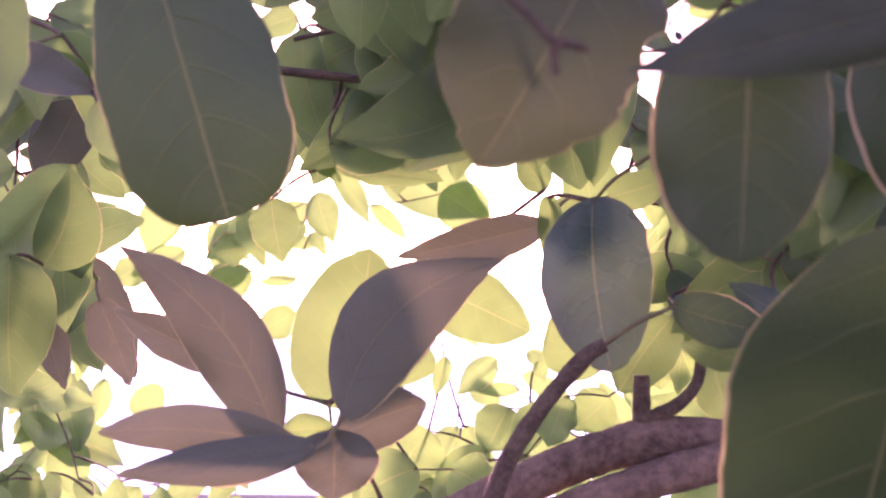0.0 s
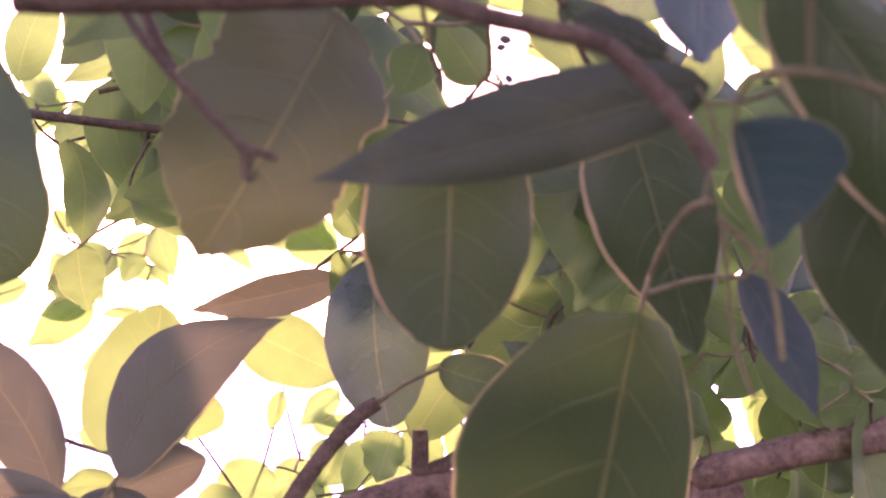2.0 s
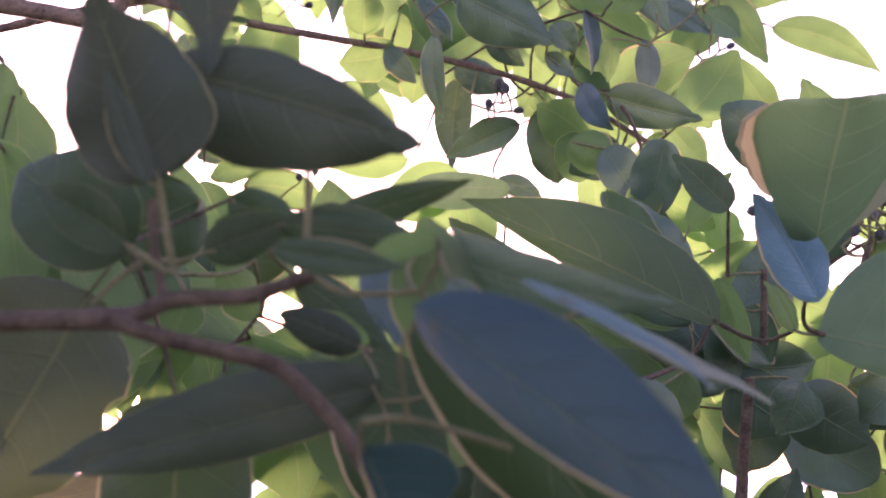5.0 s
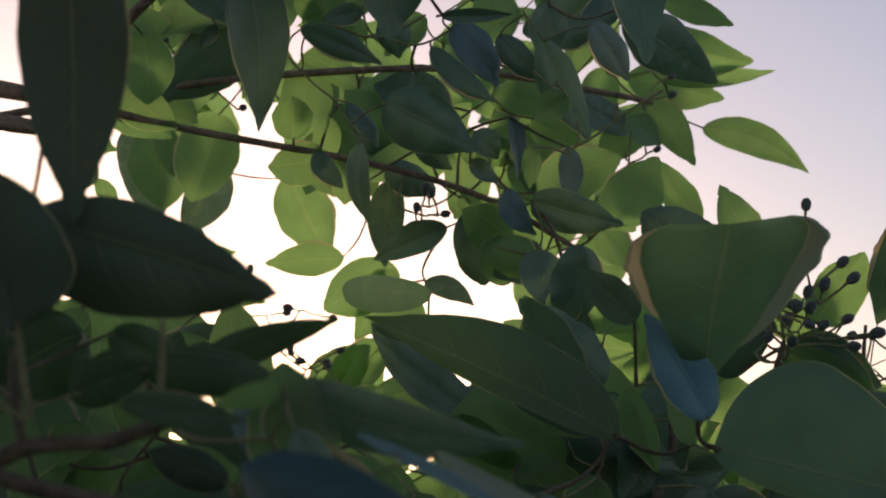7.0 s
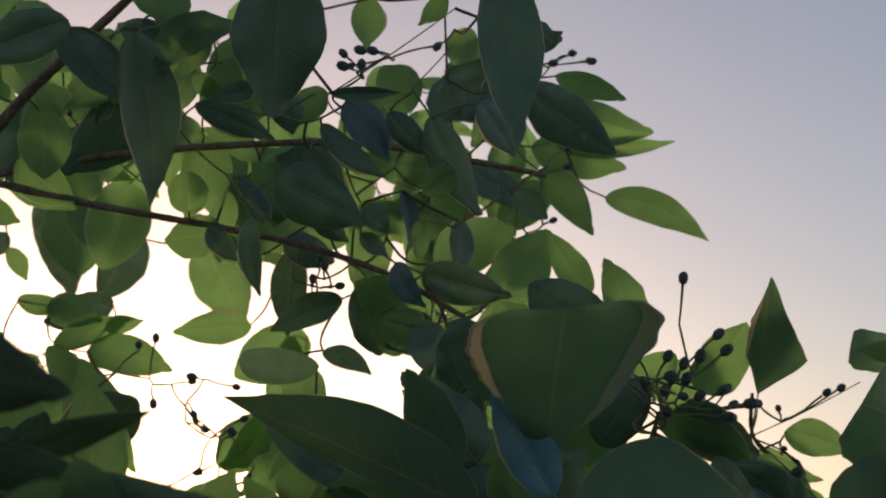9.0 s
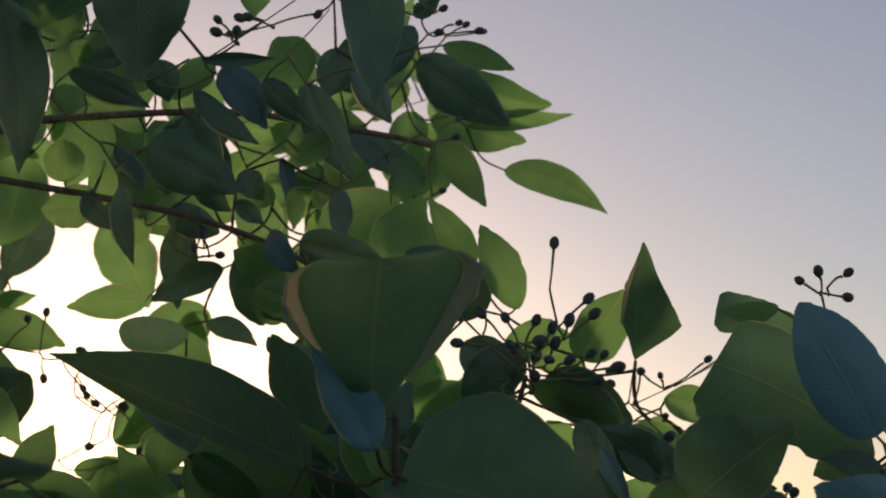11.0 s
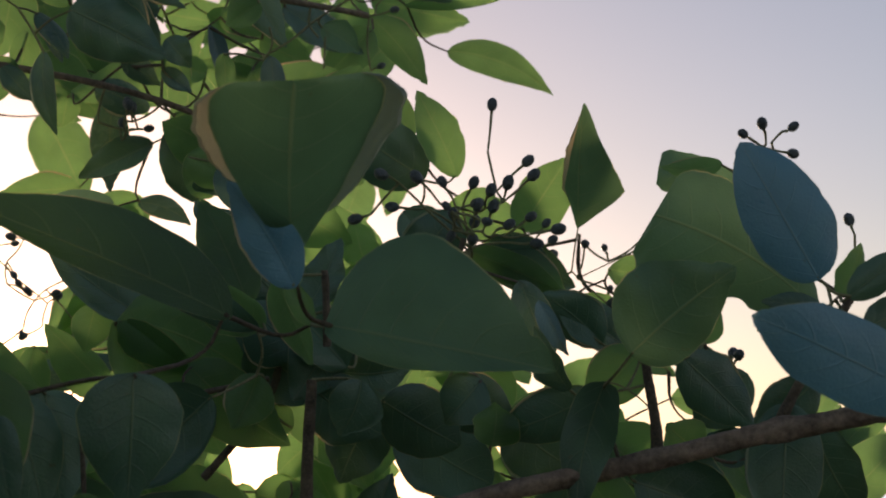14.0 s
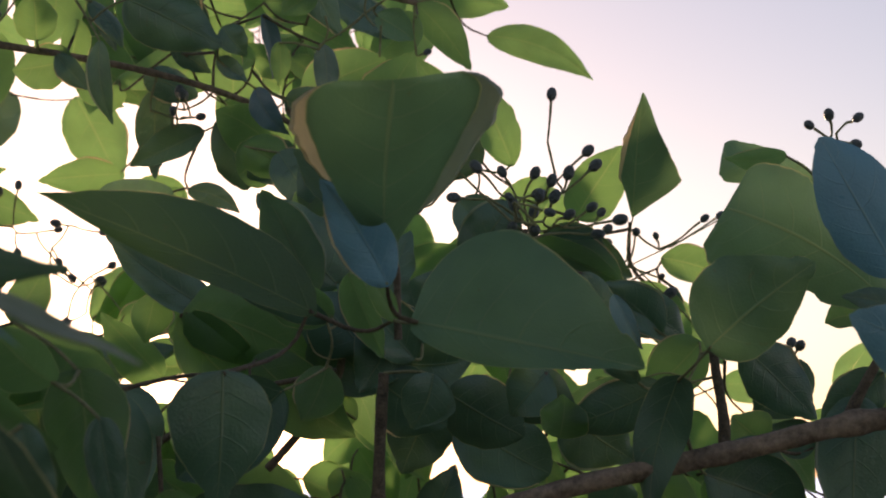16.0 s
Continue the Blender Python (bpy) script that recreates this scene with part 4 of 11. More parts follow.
leaf((0.3604, 1.0939, 1.8218), (0.3927, 1.0949, 1.8086), 0.0151, (0.079, -0.990, 0.116), fold=17, sag=0.03, bow=-0.07, rolled=((1, 0.18, 0.48, 0.00136), ), mat="g")
leaf((0.3820, 1.0187, 1.8135), (0.4074, 1.0115, 1.8263), 0.0299, (-0.237, -0.968, -0.078), shape="ro", fold=12, sag=0.07, bow=-0.02)
leaf((0.4129, 0.9357, 1.7940), (0.4017, 0.9407, 1.7643), 0.0182, (-0.313, -0.949, -0.041), fold=19, sag=0.073, bow=-0.01, rolled=((-1, 0.39, 0.79, 0.00078), ))
leaf((0.5202, 0.9754, 1.7852), (0.5455, 0.9634, 1.8034), 0.0225, (-0.306, -0.933, -0.191), shape="ro", fold=23, sag=0.053, bow=0.06)
leaf((0.5274, 0.9627, 1.7705), (0.5007, 0.9714, 1.7872), 0.0255, (-0.412, -0.890, -0.196), fold=9, sag=-0.044, bow=-0.01, mat="g")
leaf((0.5292, 0.9208, 1.7583), (0.5655, 0.9095, 1.7336), 0.0204, (-0.229, -0.968, 0.106), fold=21, sag=0.057, bow=-0.06)
leaf((0.5801, 0.9667, 1.7213), (0.6073, 0.9564, 1.7395), 0.0287, (-0.525, -0.778, 0.345), fold=31, sag=0.032, bow=0.04)
leaf((0.3863, 1.0819, 2.0593), (0.3861, 1.0911, 2.0262), 0.0232, (-0.051, -0.962, -0.267), fold=11, sag=-0.052, bow=-0.01, rolled=((-1, 0.29, 0.65, 0.0014), ), mat="n")
leaf((0.4353, 1.0695, 2.0622), (0.4183, 1.0806, 2.0414), 0.0158, (0.130, -0.827, -0.547), fold=18, sag=0.078, bow=-0.03, mat="n")
leaf((0.2716, 1.0151, 2.0019), (0.2647, 1.0279, 1.9741), 0.0205, (0.155, -0.883, -0.444), fold=15, sag=-0.051, bow=-0.06, rolled=((1, 0.18, 0.6, 0.00101), ))
leaf((0.2038, 0.9849, 1.9701), (0.2386, 0.9879, 1.9503), 0.0195, (0.024, -0.994, -0.111), fold=21, sag=-0.074, bow=-0.04)

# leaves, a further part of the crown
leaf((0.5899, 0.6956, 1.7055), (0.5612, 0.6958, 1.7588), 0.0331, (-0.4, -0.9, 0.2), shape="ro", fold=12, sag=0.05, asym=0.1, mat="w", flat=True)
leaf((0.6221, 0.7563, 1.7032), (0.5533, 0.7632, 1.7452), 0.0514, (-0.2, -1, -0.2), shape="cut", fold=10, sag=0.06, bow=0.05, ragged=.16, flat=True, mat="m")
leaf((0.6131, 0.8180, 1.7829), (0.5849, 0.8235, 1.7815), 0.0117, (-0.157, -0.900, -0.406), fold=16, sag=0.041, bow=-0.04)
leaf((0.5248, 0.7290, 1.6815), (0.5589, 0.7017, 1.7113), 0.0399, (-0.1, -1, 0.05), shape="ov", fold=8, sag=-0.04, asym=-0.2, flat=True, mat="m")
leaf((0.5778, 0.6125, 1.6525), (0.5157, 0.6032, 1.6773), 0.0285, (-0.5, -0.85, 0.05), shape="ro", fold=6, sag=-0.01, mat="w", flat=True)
leaf((0.6291, 0.7844, 1.7020), (0.6108, 0.7912, 1.7001), 0.0176, (-0.362, -0.872, 0.330), shape="ro", fold=16, sag=0.004, bow=0.06)
leaf((0.4006, 0.7031, 1.6889), (0.4700, 0.6605, 1.6678), 0.0471, (-0.3, -1, 0.1), shape="ov", fold=12, sag=0.04, asym=-0.6, flat=True, mat="m")
leaf((0.3950, 0.8241, 1.7054), (0.3449, 0.8407, 1.7336), 0.0153, (-0.468, -0.810, -0.354), fold=25, sag=0.089, bow=0.01, mat="k")
leaf((0.3530, 0.9399, 1.7273), (0.3082, 0.9467, 1.7696), 0.0251, (-0.102, -0.993, 0.052), fold=33, sag=-0.079, bow=-0.01, mat="k")
leaf((0.3117, 1.3276, 1.7741), (0.3546, 1.2997, 1.8121), 0.0406, (-0.522, -0.852, -0.037), fold=19, sag=-0.072, bow=-0.02, rolled=((-1, 0.13, 0.47, 0.00156), ))
leaf((0.3710, 1.1597, 1.7356), (0.3684, 1.1473, 1.7642), 0.0320, (-0.013, -0.918, -0.397), shape="ro", fold=21, sag=-0.017, bow=0.02)
leaf((0.3904, 1.1926, 1.7662), (0.4169, 1.2010, 1.7335), 0.0243, (0.288, -0.958, -0.009), fold=31, sag=0.008, bow=-0.05, rolled=((-1, 0.15, 0.52, 0.00092), ))
leaf((0.3260, 1.2134, 1.7523), (0.3587, 1.2101, 1.7689), 0.0246, (0.164, -0.856, -0.491), fold=14, sag=-0.071, bow=0.04, rolled=((-1, 0.18, 0.61, 0.00136), ))
leaf((0.2831, 1.2262, 1.7429), (0.3264, 1.2243, 1.7444), 0.0173, (-0.042, -0.999, -0.033), fold=15, sag=-0.007, bow=-0.01, rolled=((1, 0.18, 0.63, 0.00091), ))
leaf((0.2907, 1.0697, 1.7072), (0.3560, 1.0652, 1.7223), 0.0213, (-0.079, -0.996, 0.046), fold=9, sag=0.095, bow=-0.02, mat="k")
leaf((0.3067, 0.8361, 1.6807), (0.3139, 0.8432, 1.6298), 0.0376, (0.153, -0.981, -0.116), shape="ov", fold=12, sag=0.016, mat="k")
leaf((0.2931, 0.8145, 1.6850), (0.2895, 0.8342, 1.6195), 0.0341, (0.163, -0.942, -0.293), shape="ro", fold=7, sag=0.018, mat="k")
leaf((0.3739, 0.8198, 1.6760), (0.3304, 0.8352, 1.6410), 0.0400, (-0.311, -0.950, -0.033), shape="ro", fold=20, sag=-0.041, mat="k")
leaf((0.3319, 0.8407, 1.6205), (0.3853, 0.8232, 1.6287), 0.0282, (-0.324, -0.939, 0.114), shape="ro", fold=13, sag=0.023, mat="k")
leaf((0.4504, 0.8922, 1.6153), (0.4641, 0.8837, 1.6457), 0.0239, (-0.440, -0.896, -0.051), fold=29, sag=-0.04, bow=0.05, mat="k")
leaf((0.5409, 0.8120, 1.6750), (0.4983, 0.8317, 1.6589), 0.0238, (-0.319, -0.909, -0.267), fold=10, sag=0.059, bow=-0.04, mat="k")
leaf((0.5233, 0.7532, 1.6740), (0.5136, 0.7727, 1.6158), 0.0238, (-0.689, -0.714, -0.124), shape="ov", fold=11, sag=-0.065, bow=0.06, mat="k")
leaf((0.5756, 0.9561, 1.6389), (0.5678, 0.9687, 1.6144), 0.0271, (-0.224, -0.893, -0.392), shape="ro", fold=19, sag=0.024, bow=0.00, rolled=((-1, 0.23, 0.65, 0.00073), ), mat="k")
leaf((0.5486, 0.7929, 1.6359), (0.5965, 0.7940, 1.6181), 0.0364, (0.013, -1.000, -0.027), shape="ro", fold=17, sag=-0.071, mat="k")
leaf((0.6021, 0.8539, 1.6968), (0.6389, 0.8559, 1.6616), 0.0309, (-0.051, -0.993, -0.108), fold=11, sag=-0.062, rolled=((-1, 0.26, 0.61, 0.00109), ), mat="k")
leaf((0.6348, 0.7863, 1.6775), (0.6105, 0.8003, 1.6570), 0.0222, (-0.412, -0.903, -0.125), shape="ro", fold=28, sag=0.02, bow=-0.06, rolled=((1, 0.31, 0.73, 0.00102), ), mat="k")
leaf((0.6268, 0.9332, 1.7092), (0.6566, 0.9230, 1.7062), 0.0161, (-0.327, -0.804, -0.497), fold=28, sag=0.023, bow=0.03, rolled=((-1, 0.38, 0.78, 0.00094), ), mat="k")
leaf((0.6161, 0.7789, 1.6670), (0.6098, 0.7816, 1.6091), 0.0340, (-0.319, -0.948, -0.009), shape="ro", fold=16, sag=0.092, mat="k")
leaf((0.6370, 0.7936, 1.6560), (0.6541, 0.7913, 1.6187), 0.0328, (-0.625, -0.743, -0.242), shape="ro", fold=10, sag=0.066, mat="k")
leaf((0.6256, 0.8361, 1.6470), (0.6073, 0.8436, 1.6583), 0.0210, (-0.467, -0.865, -0.181), fold=10, sag=-0.05, bow=0.01, mat="k")
leaf((0.5776, 0.8949, 1.7081), (0.5464, 0.8951, 1.7335), 0.0259, (-0.354, -0.832, -0.427), fold=15, sag=-0.069, bow=0.02, mat="k")
leaf((0.5290, 0.9282, 1.7659), (0.5737, 0.9189, 1.7410), 0.0266, (-0.373, -0.861, -0.347), fold=9, sag=-0.071, bow=0.00, mat="k")
leaf((0.5270, 0.8064, 1.6757), (0.5135, 0.8071, 1.7051), 0.0168, (-0.720, -0.619, -0.315), fold=30, sag=0.091, bow=-0.01, mat="k")
leaf((0.3983, 0.8828, 1.7246), (0.3761, 0.8871, 1.7785), 0.0265, (-0.060, -0.997, 0.055), fold=19, sag=-0.015, bow=-0.00)
leaf((0.3784, 0.9760, 1.8203), (0.4049, 0.9796, 1.8045), 0.0242, (0.039, -0.986, -0.162), fold=23, sag=0.069, bow=-0.05, rolled=((-1, 0.38, 0.86, 0.0011), ))
leaf((0.3982, 0.7989, 1.7219), (0.4145, 0.8091, 1.6873), 0.0160, (-0.546, -0.698, -0.463), fold=22, sag=-0.049, bow=0.01)
leaf((0.4357, 0.8400, 1.6901), (0.4023, 0.8441, 1.7255), 0.0262, (0.017, -0.991, 0.130), fold=32, sag=0.063, bow=0.02, mat="k")
leaf((0.4141, 0.8854, 1.7013), (0.4294, 0.8796, 1.7243), 0.0168, (-0.459, -0.884, 0.085), fold=32, sag=0.003, bow=-0.04, rolled=((1, 0.33, 0.7, 0.0006), ))
leaf((0.4338, 0.8005, 1.6803), (0.4253, 0.8078, 1.6579), 0.0235, (-0.102, -0.957, -0.272), fold=28, sag=0.089, bow=-0.01, mat="k")
leaf((0.3952, 0.8346, 1.6871), (0.3841, 0.8356, 1.6633), 0.0218, (-0.255, -0.964, 0.080), fold=23, sag=-0.061, bow=-0.06, rolled=((1, 0.35, 0.74, 0.00086), ))
leaf((0.4989, 0.8446, 1.6854), (0.4823, 0.8539, 1.6662), 0.0266, (-0.538, -0.841, 0.060), fold=9, sag=0.096, bow=-0.04, mat="k")
leaf((0.4982, 0.8305, 1.6539), (0.5001, 0.8256, 1.6731), 0.0247, (-0.707, -0.699, -0.107), fold=21, sag=0.079, bow=0.02)
leaf((0.4195, 0.8902, 1.6678), (0.4047, 0.8953, 1.6763), 0.0158, (-0.375, -0.922, -0.095), fold=15, sag=-0.044, bow=0.02)
leaf((0.5944, 0.8242, 1.6492), (0.5807, 0.8282, 1.6625), 0.0231, (-0.461, -0.859, -0.220), fold=34, sag=0.071, bow=-0.02)

# leaves close to the path
leaf((0.1852, 0.4754, 1.7732), (0.1892, 0.4845, 1.7107), 0.0227, (-0.112, -0.982, -0.151), shape="ov", fold=12, sag=-0.054, rolled=((-1, 0.14, 0.59, 0.00025), ), mat="d")
leaf((0.2389, 0.4894, 1.6566), (0.2310, 0.4847, 1.6851), 0.0182, (0.109, -0.985, -0.132), shape="ro", fold=6, sag=-0.049, rolled=((-1, 0.25, 0.67, 0.00035), ))
leaf((0.2315, 0.4577, 1.6692), (0.2388, 0.4575, 1.6563), 0.0081, (0.340, -0.918, 0.206), fold=31, sag=-0.044, bow=-0.02, rolled=((-1, 0.11, 0.58, 0.00031), ), mat="k")

# leaves of the low branch
leaf((0.0594, 0.6231, 1.6909), (0.0816, 0.6178, 1.6222), 0.0448, (-0.033, -0.997, 0.076), shape="bl", fold=8, sag=0.03, flat=True, mat="u")
leaf((0.1812, 0.7449, 1.6430), (0.1853, 0.7289, 1.5875), 0.0351, (-0.289, -0.933, 0.214), shape="egg", fold=12, sag=0.05, mat="g", flat=True)
leaf((0.1048, 0.7030, 1.5739), (0.1527, 0.7151, 1.6204), 0.0276, (0.033, -0.975, 0.219), shape="ac", fold=14, sag=0.026, bow=-0.17, rolled=((1, 0.19, 0.58, 0.00047), ), mat="r")
leaf((0.0971, 0.7699, 1.5742), (0.1109, 0.7689, 1.6270), 0.0421, (-0.254, -0.966, 0.047), shape="ro", fold=10, sag=-0.075)
leaf((0.1293, 0.9462, 1.6251), (0.1770, 0.9500, 1.6037), 0.0336, (0.121, -0.988, 0.093), shape="ro", fold=13, sag=0.047)
leaf((0.1710, 0.8021, 1.6389), (0.1182, 0.7909, 1.6256), 0.0157, (0.248, -0.950, -0.187), fold=19, sag=0.086, mat="r")
leaf((0.0855, 0.7153, 1.5654), (0.0383, 0.7055, 1.6227), 0.0233, (0.270, -0.961, 0.054), shape="ac", fold=14, sag=0.05, bow=0.11, mat="r", flat=True)
leaf((0.0649, 0.7721, 1.5871), (0.0251, 0.7693, 1.6054), 0.0144, (0.007, -0.991, -0.133), fold=17, sag=0.014, mat="r")
leaf((0.0960, 0.6955, 1.5643), (0.0333, 0.7093, 1.5677), 0.0147, (-0.218, -0.971, -0.095), shape="ro", fold=6, sag=-0.016, bow=0.06, mat="r")
leaf((0.0993, 0.6853, 1.5668), (0.0450, 0.6796, 1.5588), 0.0137, (0.039, -0.918, 0.396), fold=17, sag=-0.025, rolled=((-1, 0.12, 0.56, 0.00041), ), mat="r")
leaf((0.1031, 0.7201, 1.5671), (0.1294, 0.7221, 1.5779), 0.0189, (0.087, -0.996, -0.027), shape="ro", fold=17, sag=-0.067, rolled=((-1, 0.27, 0.61, 0.00054), ), mat="r")
leaf((0.1005, 0.7426, 1.5685), (0.0814, 0.7414, 1.5665), 0.0109, (0.029, -0.957, 0.289), fold=21, sag=0.081)
leaf((0.1021, 0.7133, 1.5699), (0.1026, 0.7113, 1.5496), 0.0251, (-0.131, -0.987, 0.094), shape="ro", fold=18, sag=0.03, rolled=((-1, 0.37, 0.83, 0.00053), ), mat="r")
leaf((0.1264, 0.7693, 1.5974), (0.1202, 0.7705, 1.5805), 0.0175, (0.245, -0.957, -0.158), fold=20, sag=-0.037)
leaf((0.0339, 0.5850, 1.6746), (0.0342, 0.5869, 1.6380), 0.0147, (-0.185, -0.981, -0.052), shape="ro", fold=12, sag=-0.079)
leaf((0.1141, 0.8385, 1.6952), (0.0801, 0.8496, 1.6604), 0.0211, (0.138, -0.897, -0.421), fold=16, sag=0.082)
leaf((0.1277, 0.8833, 1.6990), (0.0930, 0.8834, 1.6733), 0.0277, (-0.154, -0.966, 0.208), fold=12, sag=-0.06, rolled=((-1, 0.15, 0.57, 0.00093), ))
leaf((0.1261, 0.8631, 1.6904), (0.1187, 0.8643, 1.6651), 0.0141, (-0.146, -0.989, -0.007), shape="ro", fold=17, sag=-0.013, rolled=((-1, 0.35, 0.78, 0.00071), ))
leaf((0.1807, 0.8593, 1.6908), (0.1885, 0.8665, 1.6581), 0.0265, (-0.429, -0.855, -0.290), shape="ro", fold=10, sag=-0.032)
leaf((0.2050, 0.8833, 1.7000), (0.2197, 0.8795, 1.6782), 0.0233, (-0.343, -0.937, -0.066), shape="ro", fold=8, sag=0.034, mat="g")
leaf((0.1808, 0.8128, 1.6509), (0.1765, 0.8183, 1.6256), 0.0170, (-0.363, -0.921, -0.139), fold=6, sag=0.022, rolled=((-1, 0.31, 0.69, 0.00083), ))
leaf((0.1947, 0.8168, 1.6506), (0.2185, 0.8109, 1.6586), 0.0146, (-0.136, -0.946, -0.294), fold=17, sag=-0.005)
leaf((0.2107, 0.8640, 1.6559), (0.2273, 0.8626, 1.6673), 0.0135, (-0.093, -0.996, 0.013), fold=20, sag=-0.026)
leaf((0.1968, 0.6880, 1.6068), (0.2264, 0.6864, 1.5994), 0.0159, (0.016, -0.962, 0.272), fold=21, sag=-0.046, rolled=((-1, 0.37, 0.85, 0.00053), ), mat="u")
leaf((0.2251, 0.7157, 1.5915), (0.2040, 0.7201, 1.5963), 0.0102, (-0.236, -0.956, -0.175), fold=15, sag=0.029, rolled=((1, 0.26, 0.69, 0.00051), ))
leaf((0.2163, 1.0165, 1.5855), (0.1926, 1.0206, 1.6131), 0.0323, (-0.360, -0.917, -0.173), shape="ro", fold=15, sag=0.036)
leaf((0.0672, 0.8679, 1.6538), (0.0724, 0.8667, 1.6279), 0.0205, (-0.117, -0.993, 0.022), fold=6, sag=0.007)
leaf((0.0289, 0.7184, 1.6659), (0.0412, 0.7144, 1.6453), 0.0154, (-0.143, -0.984, 0.103), fold=10, sag=0.073)
leaf((0.0841, 1.6221, 1.7709), (0.1881, 1.5994, 1.7169), 0.0611, (-0.277, -0.951, -0.134), fold=9, sag=0.045, rolled=((-1, 0.28, 0.69, 0.00205), ))
leaf((0.0579, 1.4615, 1.7421), (0.0877, 1.4649, 1.6966), 0.0200, (-0.129, -0.979, -0.159), fold=7, sag=-0.045, rolled=((-1, 0.09, 0.45, 0.00121), ))
leaf((0.0844, 1.5585, 1.7224), (0.1173, 1.5691, 1.6937), 0.0177, (0.254, -0.965, -0.065), fold=8, sag=0.031)
leaf((-0.0089, 1.4691, 1.6980), (-0.0426, 1.4660, 1.6675), 0.0290, (0.381, -0.862, -0.333), fold=18, sag=0.067)
leaf((0.0514, 1.3660, 1.7111), (0.0646, 1.3643, 1.6741), 0.0258, (-0.265, -0.963, -0.051), fold=21, sag=0.092, rolled=((1, 0.24, 0.71, 0.0011), ))
leaf((-0.0725, 1.4715, 1.7161), (-0.0878, 1.4639, 1.6702), 0.0361, (0.114, -0.985, 0.126), fold=7, sag=-0.061)
leaf((-0.0882, 1.4679, 1.6615), (-0.1157, 1.4738, 1.6479), 0.0295, (0.094, -0.831, -0.549), fold=11, sag=0.003)
leaf((-0.0082, 1.4715, 1.6595), (-0.0477, 1.4679, 1.6487), 0.0228, (0.060, -0.992, 0.112), fold=6, sag=-0.007)
leaf((0.0303, 1.4678, 1.6523), (-0.0012, 1.4705, 1.6497), 0.0108, (-0.083, -0.996, -0.023), fold=7, sag=0.027)
leaf((0.1460, 1.2719, 1.5934), (0.1389, 1.2715, 1.5665), 0.0128, (0.105, -0.994, -0.010), fold=13, sag=0.093)
leaf((0.1901, 1.4659, 1.5923), (0.1587, 1.4779, 1.5627), 0.0247, (-0.486, -0.858, 0.166), fold=18, sag=0.05, rolled=((-1, 0.16, 0.59, 0.00136), ))
leaf((0.2056, 1.2685, 1.5906), (0.2117, 1.2721, 1.5776), 0.0114, (0.214, -0.963, -0.166), fold=13, sag=-0.016)
leaf((0.2089, 1.4758, 1.5680), (0.1727, 1.4689, 1.5676), 0.0138, (0.178, -0.951, 0.251), fold=11, sag=-0.028)
leaf((0.1434, 1.3707, 1.6223), (0.1724, 1.3682, 1.6002), 0.0099, (-0.073, -0.997, 0.016), fold=18, sag=0.024)
leaf((0.0008, 1.3746, 1.5626), (0.0213, 1.3771, 1.5506), 0.0168, (0.225, -0.956, 0.186), fold=19, sag=0.013)
leaf((-0.0557, 1.0683, 1.6432), (-0.0224, 1.0755, 1.5782), 0.0364, (0.341, -0.937, 0.072), fold=9, sag=0.04, rolled=((1, 0.12, 0.48, 0.00096), ), mat="r")
leaf((-0.0632, 1.0202, 1.6089), (-0.0469, 1.0266, 1.5757), 0.0227, (0.407, -0.913, 0.022), fold=7, sag=0.006, rolled=((1, 0.1, 0.58, 0.0009), ))
leaf((-0.0466, 1.0724, 1.6106), (-0.0490, 1.0740, 1.5808), 0.0201, (-0.261, -0.965, -0.031), fold=12, sag=0.088)
leaf((-0.1538, 1.4752, 1.5757), (-0.1403, 1.4842, 1.5132), 0.0486, (0.596, -0.803, 0.013), shape="ro", fold=19, sag=-0.079, rolled=((1, 0.28, 0.61, 0.00161), ))
leaf((-0.1141, 1.5771, 1.5610), (-0.0923, 1.5808, 1.5370), 0.0352, (-0.007, -0.988, -0.157), fold=5, sag=-0.035)
leaf((-0.0852, 1.0717, 1.6130), (-0.0971, 1.0756, 1.5860), 0.0179, (0.212, -0.949, -0.232), fold=14, sag=-0.07)
leaf((-0.0104, 0.8693, 1.6911), (-0.0257, 0.8633, 1.6584), 0.0250, (0.456, -0.889, -0.052), fold=13, sag=0.005, rolled=((1, 0.09, 0.5, 0.00063), ), mat="r")
leaf((-0.0293, 0.9159, 1.6597), (-0.0467, 0.9220, 1.6307), 0.0296, (0.277, -0.892, -0.356), fold=21, sag=0.044, mat="r")
leaf((-0.0166, 0.9153, 1.6453), (-0.0397, 0.9236, 1.6260), 0.0291, (-0.068, -0.942, -0.328), shape="ro", fold=12, sag=0.06, rolled=((-1, 0.12, 0.56, 0.0009), ), mat="r")
leaf((-0.0054, 0.9668, 1.6763), (-0.0186, 0.9644, 1.6968), 0.0236, (0.076, -0.995, -0.070), fold=20, sag=0.036, rolled=((1, 0.17, 0.54, 0.00108), ))
leaf((-0.0720, 1.1616, 1.7030), (-0.0399, 1.1709, 1.6878), 0.0237, (0.162, -0.956, -0.243), fold=5, sag=0.059, rolled=((-1, 0.37, 0.74, 0.00104), ))
leaf((0.1356, 1.2782, 1.5446), (0.1138, 1.2734, 1.5112), 0.0412, (0.108, -0.992, 0.071), shape="ro", fold=19, sag=0.085)
leaf((0.1601, 1.4813, 1.5380), (0.1427, 1.4724, 1.4916), 0.0361, (0.133, -0.981, 0.138), fold=18, sag=0.081, rolled=((1, 0.25, 0.71, 0.00146), ))
leaf((0.1877, 1.2747, 1.5604), (0.1731, 1.2724, 1.5306), 0.0357, (0.273, -0.960, -0.061), shape="ro", fold=12, sag=0.095)
